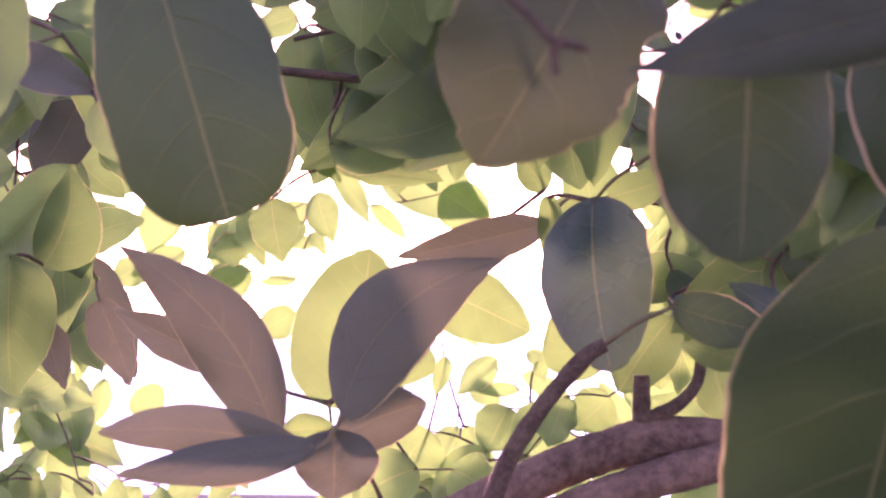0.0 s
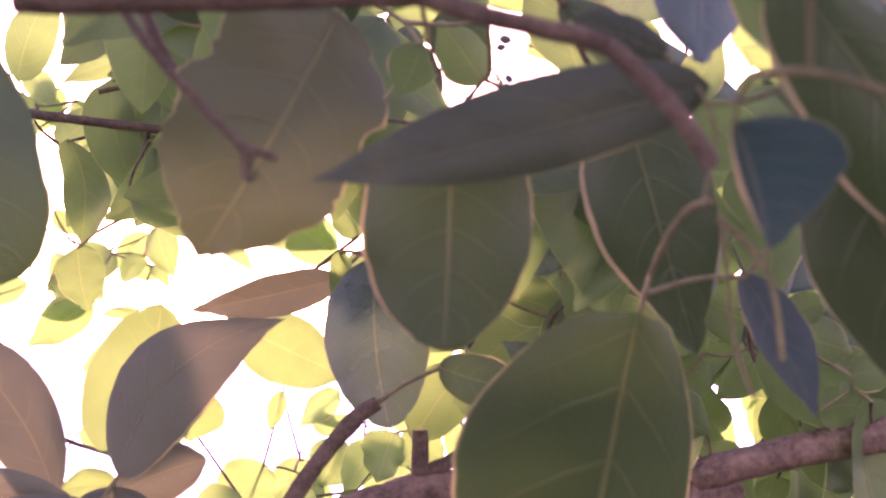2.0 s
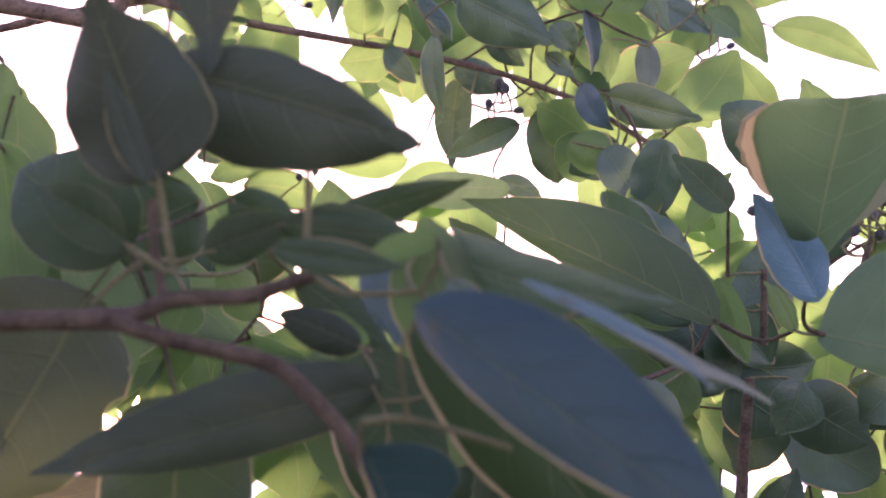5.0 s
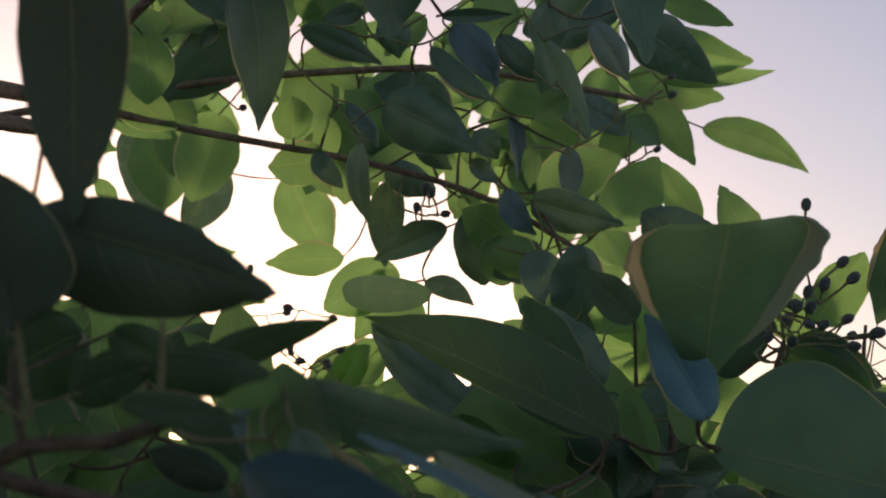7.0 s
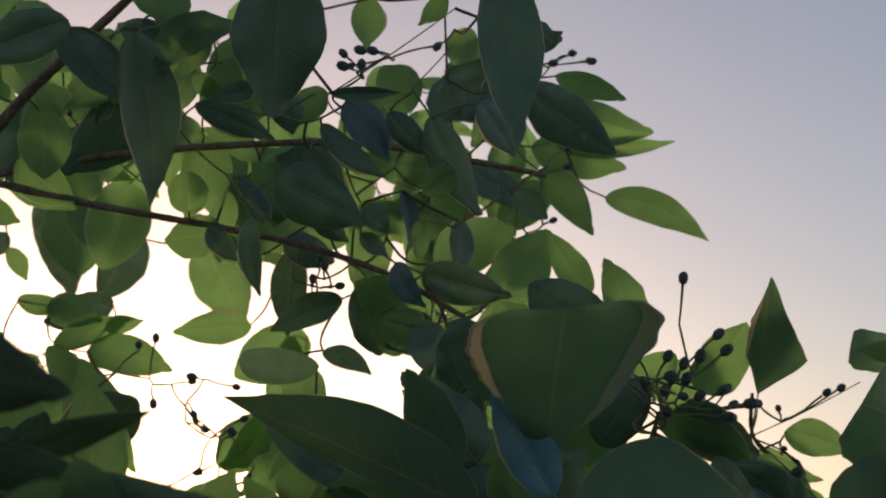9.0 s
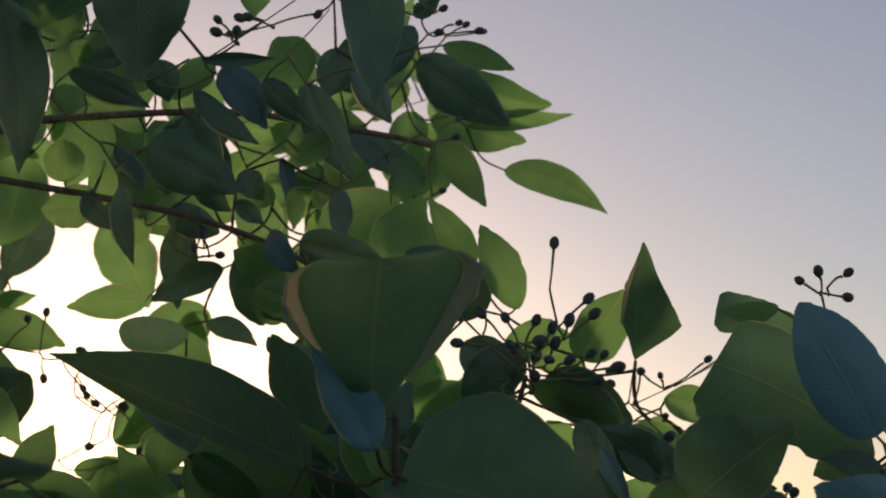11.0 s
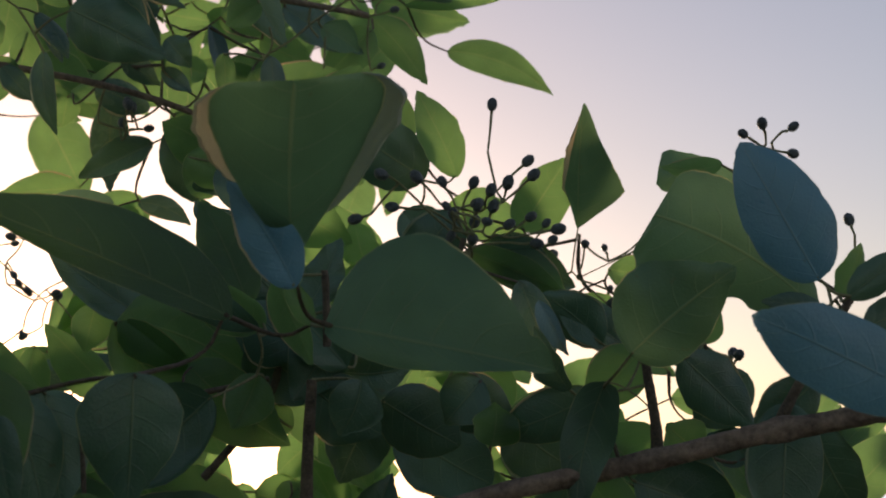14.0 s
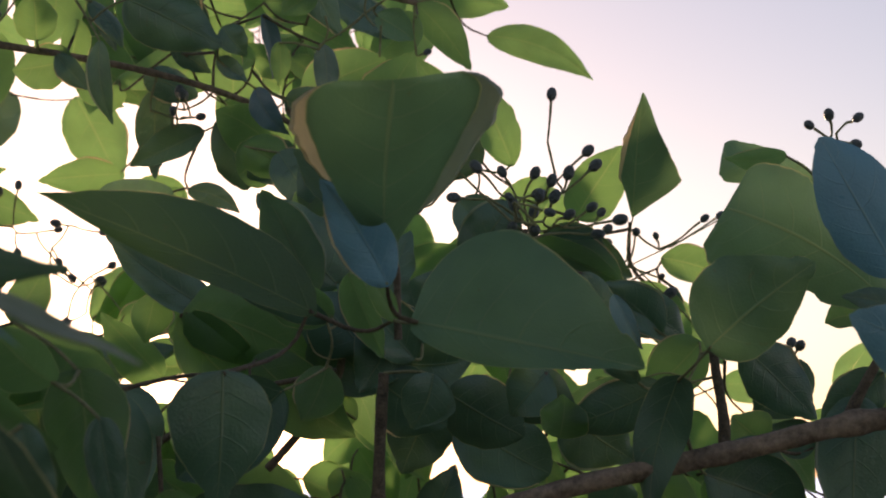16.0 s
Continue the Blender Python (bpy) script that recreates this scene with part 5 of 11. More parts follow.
leaf((0.2147, 1.1686, 1.5708), (0.2055, 1.1755, 1.5403), 0.0341, (-0.580, -0.814, -0.011), shape="ro", fold=12, sag=-0.031)
leaf((0.2415, 1.1687, 1.5712), (0.2188, 1.1739, 1.5506), 0.0303, (-0.172, -0.983, -0.058), fold=16, sag=-0.058)
leaf((-0.1844, 1.4830, 1.5037), (-0.1930, 1.4861, 1.4723), 0.0425, (0.483, -0.848, -0.217), fold=6, sag=-0.011)
leaf((-0.1590, 1.4862, 1.5217), (-0.1382, 1.4798, 1.4780), 0.0387, (-0.195, -0.979, 0.052), fold=8, sag=-0.077, rolled=((-1, 0.17, 0.52, 0.00099), ))
leaf((0.1485, 1.1789, 1.5259), (0.1754, 1.1723, 1.5101), 0.0354, (-0.309, -0.942, -0.130), fold=15, sag=-0.055)
leaf((0.1283, 1.1796, 1.5255), (0.0951, 1.1735, 1.5089), 0.0382, (0.229, -0.968, -0.099), fold=21, sag=-0.074, rolled=((-1, 0.37, 0.84, 0.0012), ))
leaf((0.2682, 1.1681, 1.5917), (0.2720, 1.1699, 1.5750), 0.0212, (0.171, -0.983, -0.066), fold=10, sag=0.056)
leaf((0.2607, 1.0658, 1.6544), (0.2899, 1.0616, 1.6471), 0.0241, (-0.132, -0.990, 0.040), fold=8, sag=0.013, rolled=((-1, 0.28, 0.76, 0.00116), ))
leaf((0.2668, 1.0663, 1.6396), (0.2963, 1.0634, 1.6279), 0.0234, (-0.273, -0.830, -0.485), fold=7, sag=-0.06)
leaf((0.2828, 1.0139, 1.6312), (0.3115, 1.0161, 1.6205), 0.0198, (-0.027, -0.962, -0.271), fold=11, sag=0.006, mat="g")
leaf((0.3030, 1.0671, 1.6432), (0.3251, 1.0590, 1.6580), 0.0240, (-0.233, -0.957, -0.172), fold=9, sag=0.022)
leaf((0.2236, 0.7683, 1.5915), (0.2314, 0.7693, 1.5693), 0.0173, (0.058, -0.998, -0.023), fold=17, sag=-0.056)
leaf((0.3312, 0.9574, 1.7366), (0.3256, 0.9568, 1.7125), 0.0209, (-0.208, -0.975, 0.074), fold=5, sag=0.059)

# leaves, a further part of the crown
leaf((0.1630, 0.5584, 1.6782), (0.1374, 0.5445, 1.6268), 0.0429, (0.232, -0.962, 0.143), shape="ro", fold=14, sag=0.03, asym=0.08, ragged=.22, mat="o")
leaf((0.2250, 0.4997, 1.6537), (0.1575, 0.5020, 1.6353), 0.0173, (-0.031, -0.999, 0.038), shape="ac", fold=16, sag=-0.06, mat="d", asym=0.15, flat=True)
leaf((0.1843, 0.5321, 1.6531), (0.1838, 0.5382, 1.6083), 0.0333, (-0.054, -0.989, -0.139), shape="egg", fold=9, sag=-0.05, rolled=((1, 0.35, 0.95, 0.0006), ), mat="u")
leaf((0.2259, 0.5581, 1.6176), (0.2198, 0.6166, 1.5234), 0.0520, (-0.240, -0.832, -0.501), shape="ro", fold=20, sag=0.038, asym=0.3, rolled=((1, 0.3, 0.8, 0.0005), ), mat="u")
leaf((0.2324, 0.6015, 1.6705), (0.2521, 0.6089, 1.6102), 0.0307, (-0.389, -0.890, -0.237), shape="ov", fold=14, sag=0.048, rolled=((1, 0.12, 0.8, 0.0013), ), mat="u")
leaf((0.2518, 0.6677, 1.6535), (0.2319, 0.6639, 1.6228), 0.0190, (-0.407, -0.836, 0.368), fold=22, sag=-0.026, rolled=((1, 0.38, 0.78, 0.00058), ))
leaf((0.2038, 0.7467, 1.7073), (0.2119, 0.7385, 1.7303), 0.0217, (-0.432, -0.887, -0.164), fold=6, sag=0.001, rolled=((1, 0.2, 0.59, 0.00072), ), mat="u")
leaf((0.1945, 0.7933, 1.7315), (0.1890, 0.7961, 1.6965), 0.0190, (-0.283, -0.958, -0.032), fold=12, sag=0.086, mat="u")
leaf((0.2646, 0.8411, 1.6907), (0.2814, 0.8399, 1.6819), 0.0206, (-0.067, -0.998, 0.005), fold=19, sag=-0.055)
leaf((0.1833, 0.9501, 1.6677), (0.1699, 0.9498, 1.6858), 0.0158, (-0.186, -0.970, -0.154), fold=15, sag=-0.043)
leaf((0.2897, 0.9396, 1.6665), (0.2797, 0.9430, 1.6797), 0.0183, (-0.329, -0.944, -0.001), fold=6, sag=-0.018)
leaf((0.2651, 0.9486, 1.6325), (0.2837, 0.9419, 1.6378), 0.0222, (-0.392, -0.887, 0.246), fold=9, sag=-0.03)
leaf((0.3079, 1.0421, 1.6702), (0.2959, 1.0417, 1.6430), 0.0248, (-0.374, -0.910, 0.177), fold=9, sag=0.069)
leaf((0.3393, 0.8389, 1.6291), (0.3536, 0.8410, 1.6070), 0.0158, (-0.303, -0.910, -0.282), fold=16, sag=-0.036, rolled=((-1, 0.25, 0.71, 0.00074), ))
leaf((0.3560, 0.8413, 1.6116), (0.3395, 0.8399, 1.6068), 0.0115, (0.114, -0.986, -0.122), fold=12, sag=0.082)
leaf((0.1459, 1.5966, 1.7386), (0.1920, 1.6060, 1.7050), 0.0477, (0.264, -0.960, 0.094), fold=6, sag=0.053, rolled=((1, 0.18, 0.59, 0.00192), ))
leaf((-0.0056, 1.4623, 1.6587), (-0.0585, 1.4849, 1.6237), 0.0314, (-0.246, -0.940, -0.235), fold=6, sag=0.068, rolled=((1, 0.18, 0.56, 0.00122), ))
leaf((-0.0591, 1.4777, 1.6742), (-0.1015, 1.4738, 1.6530), 0.0224, (0.132, -0.988, -0.082), fold=6, sag=0.026)
leaf((0.0016, 1.3693, 1.6706), (-0.0265, 1.3688, 1.6659), 0.0265, (0.089, -0.897, -0.433), fold=15, sag=0.03)
leaf((0.0539, 1.1695, 1.6180), (0.0298, 1.1662, 1.6042), 0.0244, (0.263, -0.936, -0.233), fold=7, sag=-0.068)

# leaves, a further part of the crown
leaf((0.2165, 0.4571, 1.6400), (0.2237, 0.4632, 1.6223), 0.0154, (-0.169, -0.908, -0.384), fold=7, sag=-0.068, asym=-0.8, rolled=((1, 0.05, 0.8, 0.0008), ), mat="h")
leaf((0.2289, 0.4726, 1.6666), (0.2802, 0.5022, 1.6150), 0.0227, (0.141, -0.913, -0.382), shape="ov", fold=16, sag=0.081, rolled=((-1, 0.04, 0.4, 0.0018), (1, 0.04, 0.6, 0.001), ), mat="u")
leaf((0.2501, 0.5061, 1.6434), (0.2907, 0.5209, 1.5900), 0.0318, (-0.249, -0.868, -0.430), shape="ov", fold=16, sag=0.072, rolled=((-1, 0.28, 0.65, 0.00027), ), mat="u")
leaf((0.2340, 0.5320, 1.6876), (0.2322, 0.5320, 1.6641), 0.0193, (-0.1, -1, 0.1), shape="ov", fold=14, sag=-0.02, mat="p", flat=True)
leaf((0.2257, 0.5356, 1.6649), (0.2062, 0.5346, 1.6724), 0.0102, (-0.099, -0.921, -0.376), fold=14, sag=0.082)
leaf((0.1977, 0.7397, 1.6559), (0.2241, 0.7417, 1.6492), 0.0187, (0.056, -0.996, -0.075), fold=9, sag=-0.033)
leaf((0.2526, 0.5729, 1.6273), (0.2713, 0.5793, 1.5960), 0.0139, (-0.580, -0.657, -0.481), fold=6, sag=-0.017, rolled=((1, 0.1, 0.51, 0.00034), ), mat="s")
leaf((0.2714, 0.5703, 1.6466), (0.2775, 0.5736, 1.6200), 0.0116, (-0.100, -0.984, -0.144), fold=16, sag=0.037, mat="k")
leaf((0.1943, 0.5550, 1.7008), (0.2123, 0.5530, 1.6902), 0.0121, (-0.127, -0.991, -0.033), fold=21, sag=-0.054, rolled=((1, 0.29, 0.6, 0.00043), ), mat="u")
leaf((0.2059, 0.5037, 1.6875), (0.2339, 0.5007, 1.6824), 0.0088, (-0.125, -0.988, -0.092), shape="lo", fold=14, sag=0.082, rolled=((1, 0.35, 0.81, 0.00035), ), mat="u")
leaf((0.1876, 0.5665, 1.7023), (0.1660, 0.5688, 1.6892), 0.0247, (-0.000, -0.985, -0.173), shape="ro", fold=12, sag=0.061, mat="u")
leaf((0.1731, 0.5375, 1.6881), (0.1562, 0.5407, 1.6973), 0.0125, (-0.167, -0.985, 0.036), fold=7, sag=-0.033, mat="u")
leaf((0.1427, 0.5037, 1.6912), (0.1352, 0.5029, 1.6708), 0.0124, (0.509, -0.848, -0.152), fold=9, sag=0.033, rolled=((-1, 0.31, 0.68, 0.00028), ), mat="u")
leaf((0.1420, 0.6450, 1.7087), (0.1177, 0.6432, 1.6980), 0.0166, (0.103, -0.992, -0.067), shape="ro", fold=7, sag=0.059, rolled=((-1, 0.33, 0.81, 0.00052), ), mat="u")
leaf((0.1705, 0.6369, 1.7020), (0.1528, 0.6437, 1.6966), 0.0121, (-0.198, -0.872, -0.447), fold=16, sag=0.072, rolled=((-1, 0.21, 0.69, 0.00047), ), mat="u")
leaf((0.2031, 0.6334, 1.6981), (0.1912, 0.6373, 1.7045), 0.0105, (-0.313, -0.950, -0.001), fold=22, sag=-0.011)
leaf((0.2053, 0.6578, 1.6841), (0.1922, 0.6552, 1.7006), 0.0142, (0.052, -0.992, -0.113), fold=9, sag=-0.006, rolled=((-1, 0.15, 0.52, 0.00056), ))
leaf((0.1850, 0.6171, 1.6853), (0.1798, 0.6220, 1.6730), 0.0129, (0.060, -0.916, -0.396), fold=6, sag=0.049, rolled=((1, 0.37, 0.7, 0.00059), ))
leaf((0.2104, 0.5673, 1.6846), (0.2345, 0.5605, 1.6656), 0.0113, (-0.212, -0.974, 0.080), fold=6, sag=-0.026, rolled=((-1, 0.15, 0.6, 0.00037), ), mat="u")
leaf((0.2796, 0.6516, 1.6635), (0.2623, 0.6468, 1.6797), 0.0198, (-0.255, -0.819, -0.515), shape="ro", fold=18, sag=0.081)
leaf((0.2672, 0.6766, 1.6844), (0.2775, 0.6772, 1.7037), 0.0134, (-0.082, -0.994, 0.077), fold=12, sag=-0.039, rolled=((1, 0.34, 0.72, 0.00037), ))
leaf((0.2472, 0.7865, 1.6569), (0.2292, 0.7896, 1.6443), 0.0138, (0.144, -0.892, -0.428), fold=10, sag=-0.061)
leaf((0.2499, 0.7896, 1.6448), (0.2271, 0.7882, 1.6401), 0.0123, (0.064, -0.998, -0.002), fold=21, sag=0.004)
leaf((0.2483, 0.7909, 1.6263), (0.2274, 0.7901, 1.6320), 0.0133, (-0.082, -0.902, -0.424), fold=7, sag=0.017)
leaf((0.2674, 0.9358, 1.6789), (0.2490, 0.9343, 1.6678), 0.0199, (0.262, -0.912, -0.314), fold=14, sag=-0.001)
leaf((0.2554, 0.7356, 1.6477), (0.2431, 0.7394, 1.6234), 0.0172, (0.033, -0.985, -0.168), fold=22, sag=-0.003, rolled=((-1, 0.11, 0.51, 0.00064), ))
leaf((0.3024, 0.8362, 1.5990), (0.3153, 0.8328, 1.6126), 0.0210, (-0.431, -0.883, 0.187), shape="ro", fold=21, sag=-0.011)
leaf((0.2740, 0.7408, 1.5959), (0.2900, 0.7356, 1.5871), 0.0188, (-0.328, -0.944, -0.040), fold=11, sag=0.066, rolled=((1, 0.38, 0.85, 0.00078), ))
leaf((0.3168, 0.7286, 1.6189), (0.3365, 0.7302, 1.6136), 0.0168, (0.043, -0.991, -0.130), fold=6, sag=0.089, rolled=((1, 0.09, 0.45, 0.00062), ))
leaf((0.3343, 0.7293, 1.6062), (0.3510, 0.7271, 1.6101), 0.0131, (-0.150, -0.984, 0.091), fold=21, sag=0.023, rolled=((1, 0.17, 0.56, 0.0005), ))
leaf((0.3132, 0.7292, 1.6262), (0.3283, 0.7284, 1.6302), 0.0112, (-0.061, -0.998, 0.035), fold=18, sag=-0.034)
leaf((0.3155, 0.8337, 1.6148), (0.3013, 0.8321, 1.6257), 0.0134, (-0.036, -0.980, -0.196), fold=15, sag=-0.056)
leaf((0.2220, 0.8459, 1.6156), (0.2398, 0.8424, 1.6092), 0.0140, (-0.079, -0.950, 0.304), fold=17, sag=-0.062, mat="g")
leaf((0.3250, 0.7306, 1.5950), (0.3406, 0.7311, 1.5969), 0.0169, (0.078, -0.918, -0.389), fold=8, sag=-0.064)

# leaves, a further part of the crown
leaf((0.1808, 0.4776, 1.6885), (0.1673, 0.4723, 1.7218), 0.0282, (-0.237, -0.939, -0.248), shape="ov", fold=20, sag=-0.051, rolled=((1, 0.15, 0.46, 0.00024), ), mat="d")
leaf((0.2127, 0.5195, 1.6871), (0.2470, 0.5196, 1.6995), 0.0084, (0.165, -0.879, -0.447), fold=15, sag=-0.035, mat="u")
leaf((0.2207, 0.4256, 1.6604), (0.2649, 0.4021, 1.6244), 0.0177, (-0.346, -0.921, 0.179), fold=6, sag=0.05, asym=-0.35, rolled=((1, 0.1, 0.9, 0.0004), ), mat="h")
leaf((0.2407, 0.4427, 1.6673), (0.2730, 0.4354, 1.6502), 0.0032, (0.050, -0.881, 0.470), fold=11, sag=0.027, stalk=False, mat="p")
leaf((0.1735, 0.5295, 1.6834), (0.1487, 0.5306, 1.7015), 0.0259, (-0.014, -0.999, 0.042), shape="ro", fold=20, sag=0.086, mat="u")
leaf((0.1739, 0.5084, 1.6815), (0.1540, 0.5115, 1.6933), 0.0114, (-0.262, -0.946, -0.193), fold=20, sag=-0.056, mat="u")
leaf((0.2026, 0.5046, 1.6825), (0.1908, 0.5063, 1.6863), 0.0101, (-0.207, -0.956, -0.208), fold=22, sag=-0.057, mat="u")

# leaves, a further part of the crown
leaf((0.2596, 0.4721, 1.6670), (0.2937, 0.4660, 1.6505), 0.0050, (0.15, -0.6, 0.8), fold=14, sag=-0.04, bow=0.02, mat="e")
leaf((0.4977, 0.7559, 1.7071), (0.5097, 0.7595, 1.6839), 0.0095, (-0.556, -0.729, -0.398), fold=30, sag=0.039, stalk=False, bow=-0.05, mat="w")
leaf((0.4359, 0.8611, 1.7134), (0.4153, 0.8660, 1.6783), 0.0309, (0.001, -0.990, -0.138), fold=16, sag=-0.019, mat="k")
leaf((0.4191, 0.8816, 1.7219), (0.4396, 0.8817, 1.6903), 0.0292, (-0.340, -0.914, -0.222), fold=17, sag=0.031, mat="k")
leaf((0.3986, 0.8864, 1.7067), (0.4303, 0.8897, 1.6807), 0.0318, (-0.179, -0.924, -0.337), shape="ro", fold=13, sag=-0.08, mat="k")
leaf((0.3867, 0.9131, 1.7270), (0.4122, 0.9054, 1.7041), 0.0246, (-0.406, -0.902, -0.148), fold=30, sag=-0.072, bow=0.05, mat="k")
leaf((0.4598, 0.8780, 1.6792), (0.4955, 0.8726, 1.6573), 0.0345, (-0.298, -0.918, -0.262), shape="ro", fold=7, sag=-0.044, rolled=((-1, 0.3, 0.77, 0.00075), ), mat="k")
leaf((0.4263, 0.8690, 1.6836), (0.4545, 0.8584, 1.6619), 0.0335, (-0.440, -0.887, -0.139), fold=9, sag=0.069, rolled=((1, 0.18, 0.57, 0.00093), ), mat="k")
leaf((0.4929, 0.8879, 1.6853), (0.5274, 0.8838, 1.6684), 0.0300, (-0.258, -0.917, -0.305), fold=16, sag=-0.039, rolled=((-1, 0.1, 0.56, 0.00061), ), mat="k")
leaf((0.3630, 0.9184, 1.6952), (0.3928, 0.9235, 1.6739), 0.0328, (0.123, -0.990, -0.067), shape="ro", fold=16, sag=0.025, rolled=((-1, 0.27, 0.67, 0.00083), ), mat="k")
leaf((0.4596, 0.9000, 1.6762), (0.4444, 0.9103, 1.6424), 0.0328, (-0.415, -0.905, -0.091), fold=12, sag=-0.025, rolled=((1, 0.17, 0.53, 0.00068), ), mat="k")
leaf((0.4002, 0.8429, 1.7096), (0.3660, 0.8413, 1.7285), 0.0232, (-0.149, -0.925, -0.348), fold=10, sag=-0.033, bow=-0.02)
leaf((0.4073, 0.9599, 1.7172), (0.3727, 0.9693, 1.7383), 0.0273, (-0.205, -0.974, 0.099), shape="ro", fold=9, sag=-0.077, bow=0.07, rolled=((-1, 0.3, 0.74, 0.00079), ))
leaf((0.4204, 0.8775, 1.6998), (0.3947, 0.8838, 1.7266), 0.0328, (-0.171, -0.983, 0.068), fold=13, sag=-0.001, rolled=((-1, 0.13, 0.6, 0.00092), ), mat="k")
leaf((0.3724, 1.0735, 1.7263), (0.3516, 1.0723, 1.7492), 0.0307, (0.018, -0.999, -0.034), shape="ro", fold=22, sag=-0.076, bow=-0.05)
leaf((0.4087, 1.0206, 1.7098), (0.3755, 1.0166, 1.7309), 0.0354, (0.081, -0.995, -0.063), fold=16, sag=0.07, mat="k")
leaf((0.4446, 0.8576, 1.6987), (0.4171, 0.8551, 1.7162), 0.0265, (0.027, -0.995, -0.097), fold=30, sag=0.031, bow=-0.04, rolled=((1, 0.36, 0.8, 0.00066), ), mat="k")
leaf((0.2003, 0.4577, 1.6735), (0.2226, 0.4504, 1.6698), 0.0063, (-0.306, -0.951, 0.035), fold=22, sag=-0.044, rolled=((-1, 0.3, 0.77, 0.00027), ), mat="u")
leaf((0.2298, 0.4602, 1.6770), (0.2171, 0.4637, 1.6737), 0.0055, (-0.161, -0.919, -0.361), fold=7, sag=-0.014)
leaf((0.2174, 0.5204, 1.6937), (0.2132, 0.5247, 1.6822), 0.0109, (0.037, -0.933, -0.358), fold=5, sag=-0.003, mat="u")
leaf((0.1891, 0.5024, 1.6793), (0.2079, 0.4962, 1.6863), 0.0099, (-0.250, -0.952, -0.175), shape="ov", fold=12, sag=-0.05, mat="u", flat=True)
leaf((0.1791, 0.4752, 1.6872), (0.1709, 0.4690, 1.7067), 0.0065, (0.437, -0.894, -0.101), fold=17, sag=-0.041, rolled=((-1, 0.19, 0.68, 0.00024), ), mat="d")
leaf((0.5422, 0.9448, 1.6751), (0.5778, 0.9422, 1.6478), 0.0390, (-0.141, -0.986, -0.089), fold=12, sag=-0.075, mat="k")
leaf((0.1787, 0.4921, 1.7137), (0.2297, 0.4799, 1.6976), 0.0225, (-0.25, -0.96, -0.1), shape="el", fold=17, sag=0.05, asym=0.25, mat="d", flat=True)
leaf((0.4386, 0.8946, 1.6957), (0.4739, 0.8799, 1.6952), 0.0283, (-0.379, -0.903, -0.201), shape="ro", fold=31, sag=0.085, bow=0.04, mat="k")
leaf((0.4771, 0.9244, 1.6891), (0.4471, 0.9315, 1.7015), 0.0228, (-0.233, -0.973, -0.006), fold=25, sag=0.038, bow=-0.01, rolled=((1, 0.25, 0.6, 0.00109), ), mat="d")

# leaves beside the large ones
leaf((0.2187, 0.8171, 1.6077), (0.1997, 0.8195, 1.5798), 0.0246, (-0.1, -1, 0), shape="ro", fold=10, flat=True)
leaf((0.2308, 0.4911, 1.6804), (0.2812, 0.4857, 1.6695), 0.0126, (0, -1, -0.3), shape="ov", fold=10, sag=-0.05, bow=0.06, flat=True, mat="k")
leaf((0.2038, 0.4963, 1.6845), (0.2324, 0.4928, 1.6813), 0.0090, (0, -1, -0.15), shape="ov", fold=8, sag=-0.03, mat="u", flat=True)
leaf((0.2225, 0.5196, 1.6630), (0.2050, 0.5211, 1.6701), 0.0089, (0, -1, 0), shape="ro", fold=10, mat="d", flat=True)
leaf((0.2923, 0.6384, 1.6527), (0.2982, 0.6412, 1.6216), 0.0122, (-0.3, -1, 0.1), shape="ov", fold=20, flat=True, mat="k")
leaf((0.1402, 0.4627, 1.6797), (0.1399, 0.4647, 1.6624), 0.0156, (0, -1, 0), shape="ov", fold=10, mat="g", flat=True)
leaf((0.2239, 0.7393, 1.6491), (0.2426, 0.7378, 1.6410), 0.0168, (0, -1, 0), shape="ro", fold=10, mat="k")
leaf((0.2245, 0.7615, 1.6321), (0.2459, 0.7594, 1.6256), 0.0184, (0, -1, 0), shape="ro", fold=14, mat="n")
leaf((0.1702, 0.7849, 1.6477), (0.1736, 0.7867, 1.6216), 0.0097, (0, -1, 0), shape="egg", fold=10)
leaf((0.2379, 0.7267, 1.6054), (0.2205, 0.7262, 1.6154), 0.0120, (0, -1, 0.2), shape="ov", fold=12, mat="g")
leaf((-0.0275, 0.8916, 1.6058), (-0.0177, 0.8936, 1.5759), 0.0162, (0.2, -1, 0), shape="ov", fold=16, mat="r")
leaf((-0.0002, 0.8706, 1.6124), (0.0140, 0.8728, 1.5786), 0.0190, (-0.2, -1, 0), shape="ov", fold=16, mat="r")
leaf((-0.0114, 0.7649, 1.6883), (0.0202, 0.7652, 1.6767), 0.0159, (0, -1, 0.1), shape="ov", fold=14, mat="r")
leaf((0.6374, 0.8326, 1.7751), (0.5914, 0.8426, 1.7871), 0.0213, (-0.1, -1, 0), shape="cut", fold=8, ragged=.1, flat=True, mat="m")
leaf((0.4137, 0.8967, 1.7316), (0.3746, 0.8933, 1.7765), 0.0392, (0.1, -1, 0), shape="ov", fold=12, mat="k", flat=True)
leaf((0.4868, 0.9298, 1.7466), (0.5102, 0.9159, 1.7803), 0.0293, (-0.2, -1, -0.1), shape="ro", fold=12, mat="k")
leaf((0.4423, 0.8855, 1.7102), (0.4625, 0.8739, 1.7382), 0.0249, (-0.1, -1, -0.1), shape="ov", fold=16, mat="k")
leaf((0.4039, 0.9343, 1.7168), (0.3532, 0.9400, 1.7368), 0.0320, (0, -1, 0), shape="ov", fold=10, mat="k")
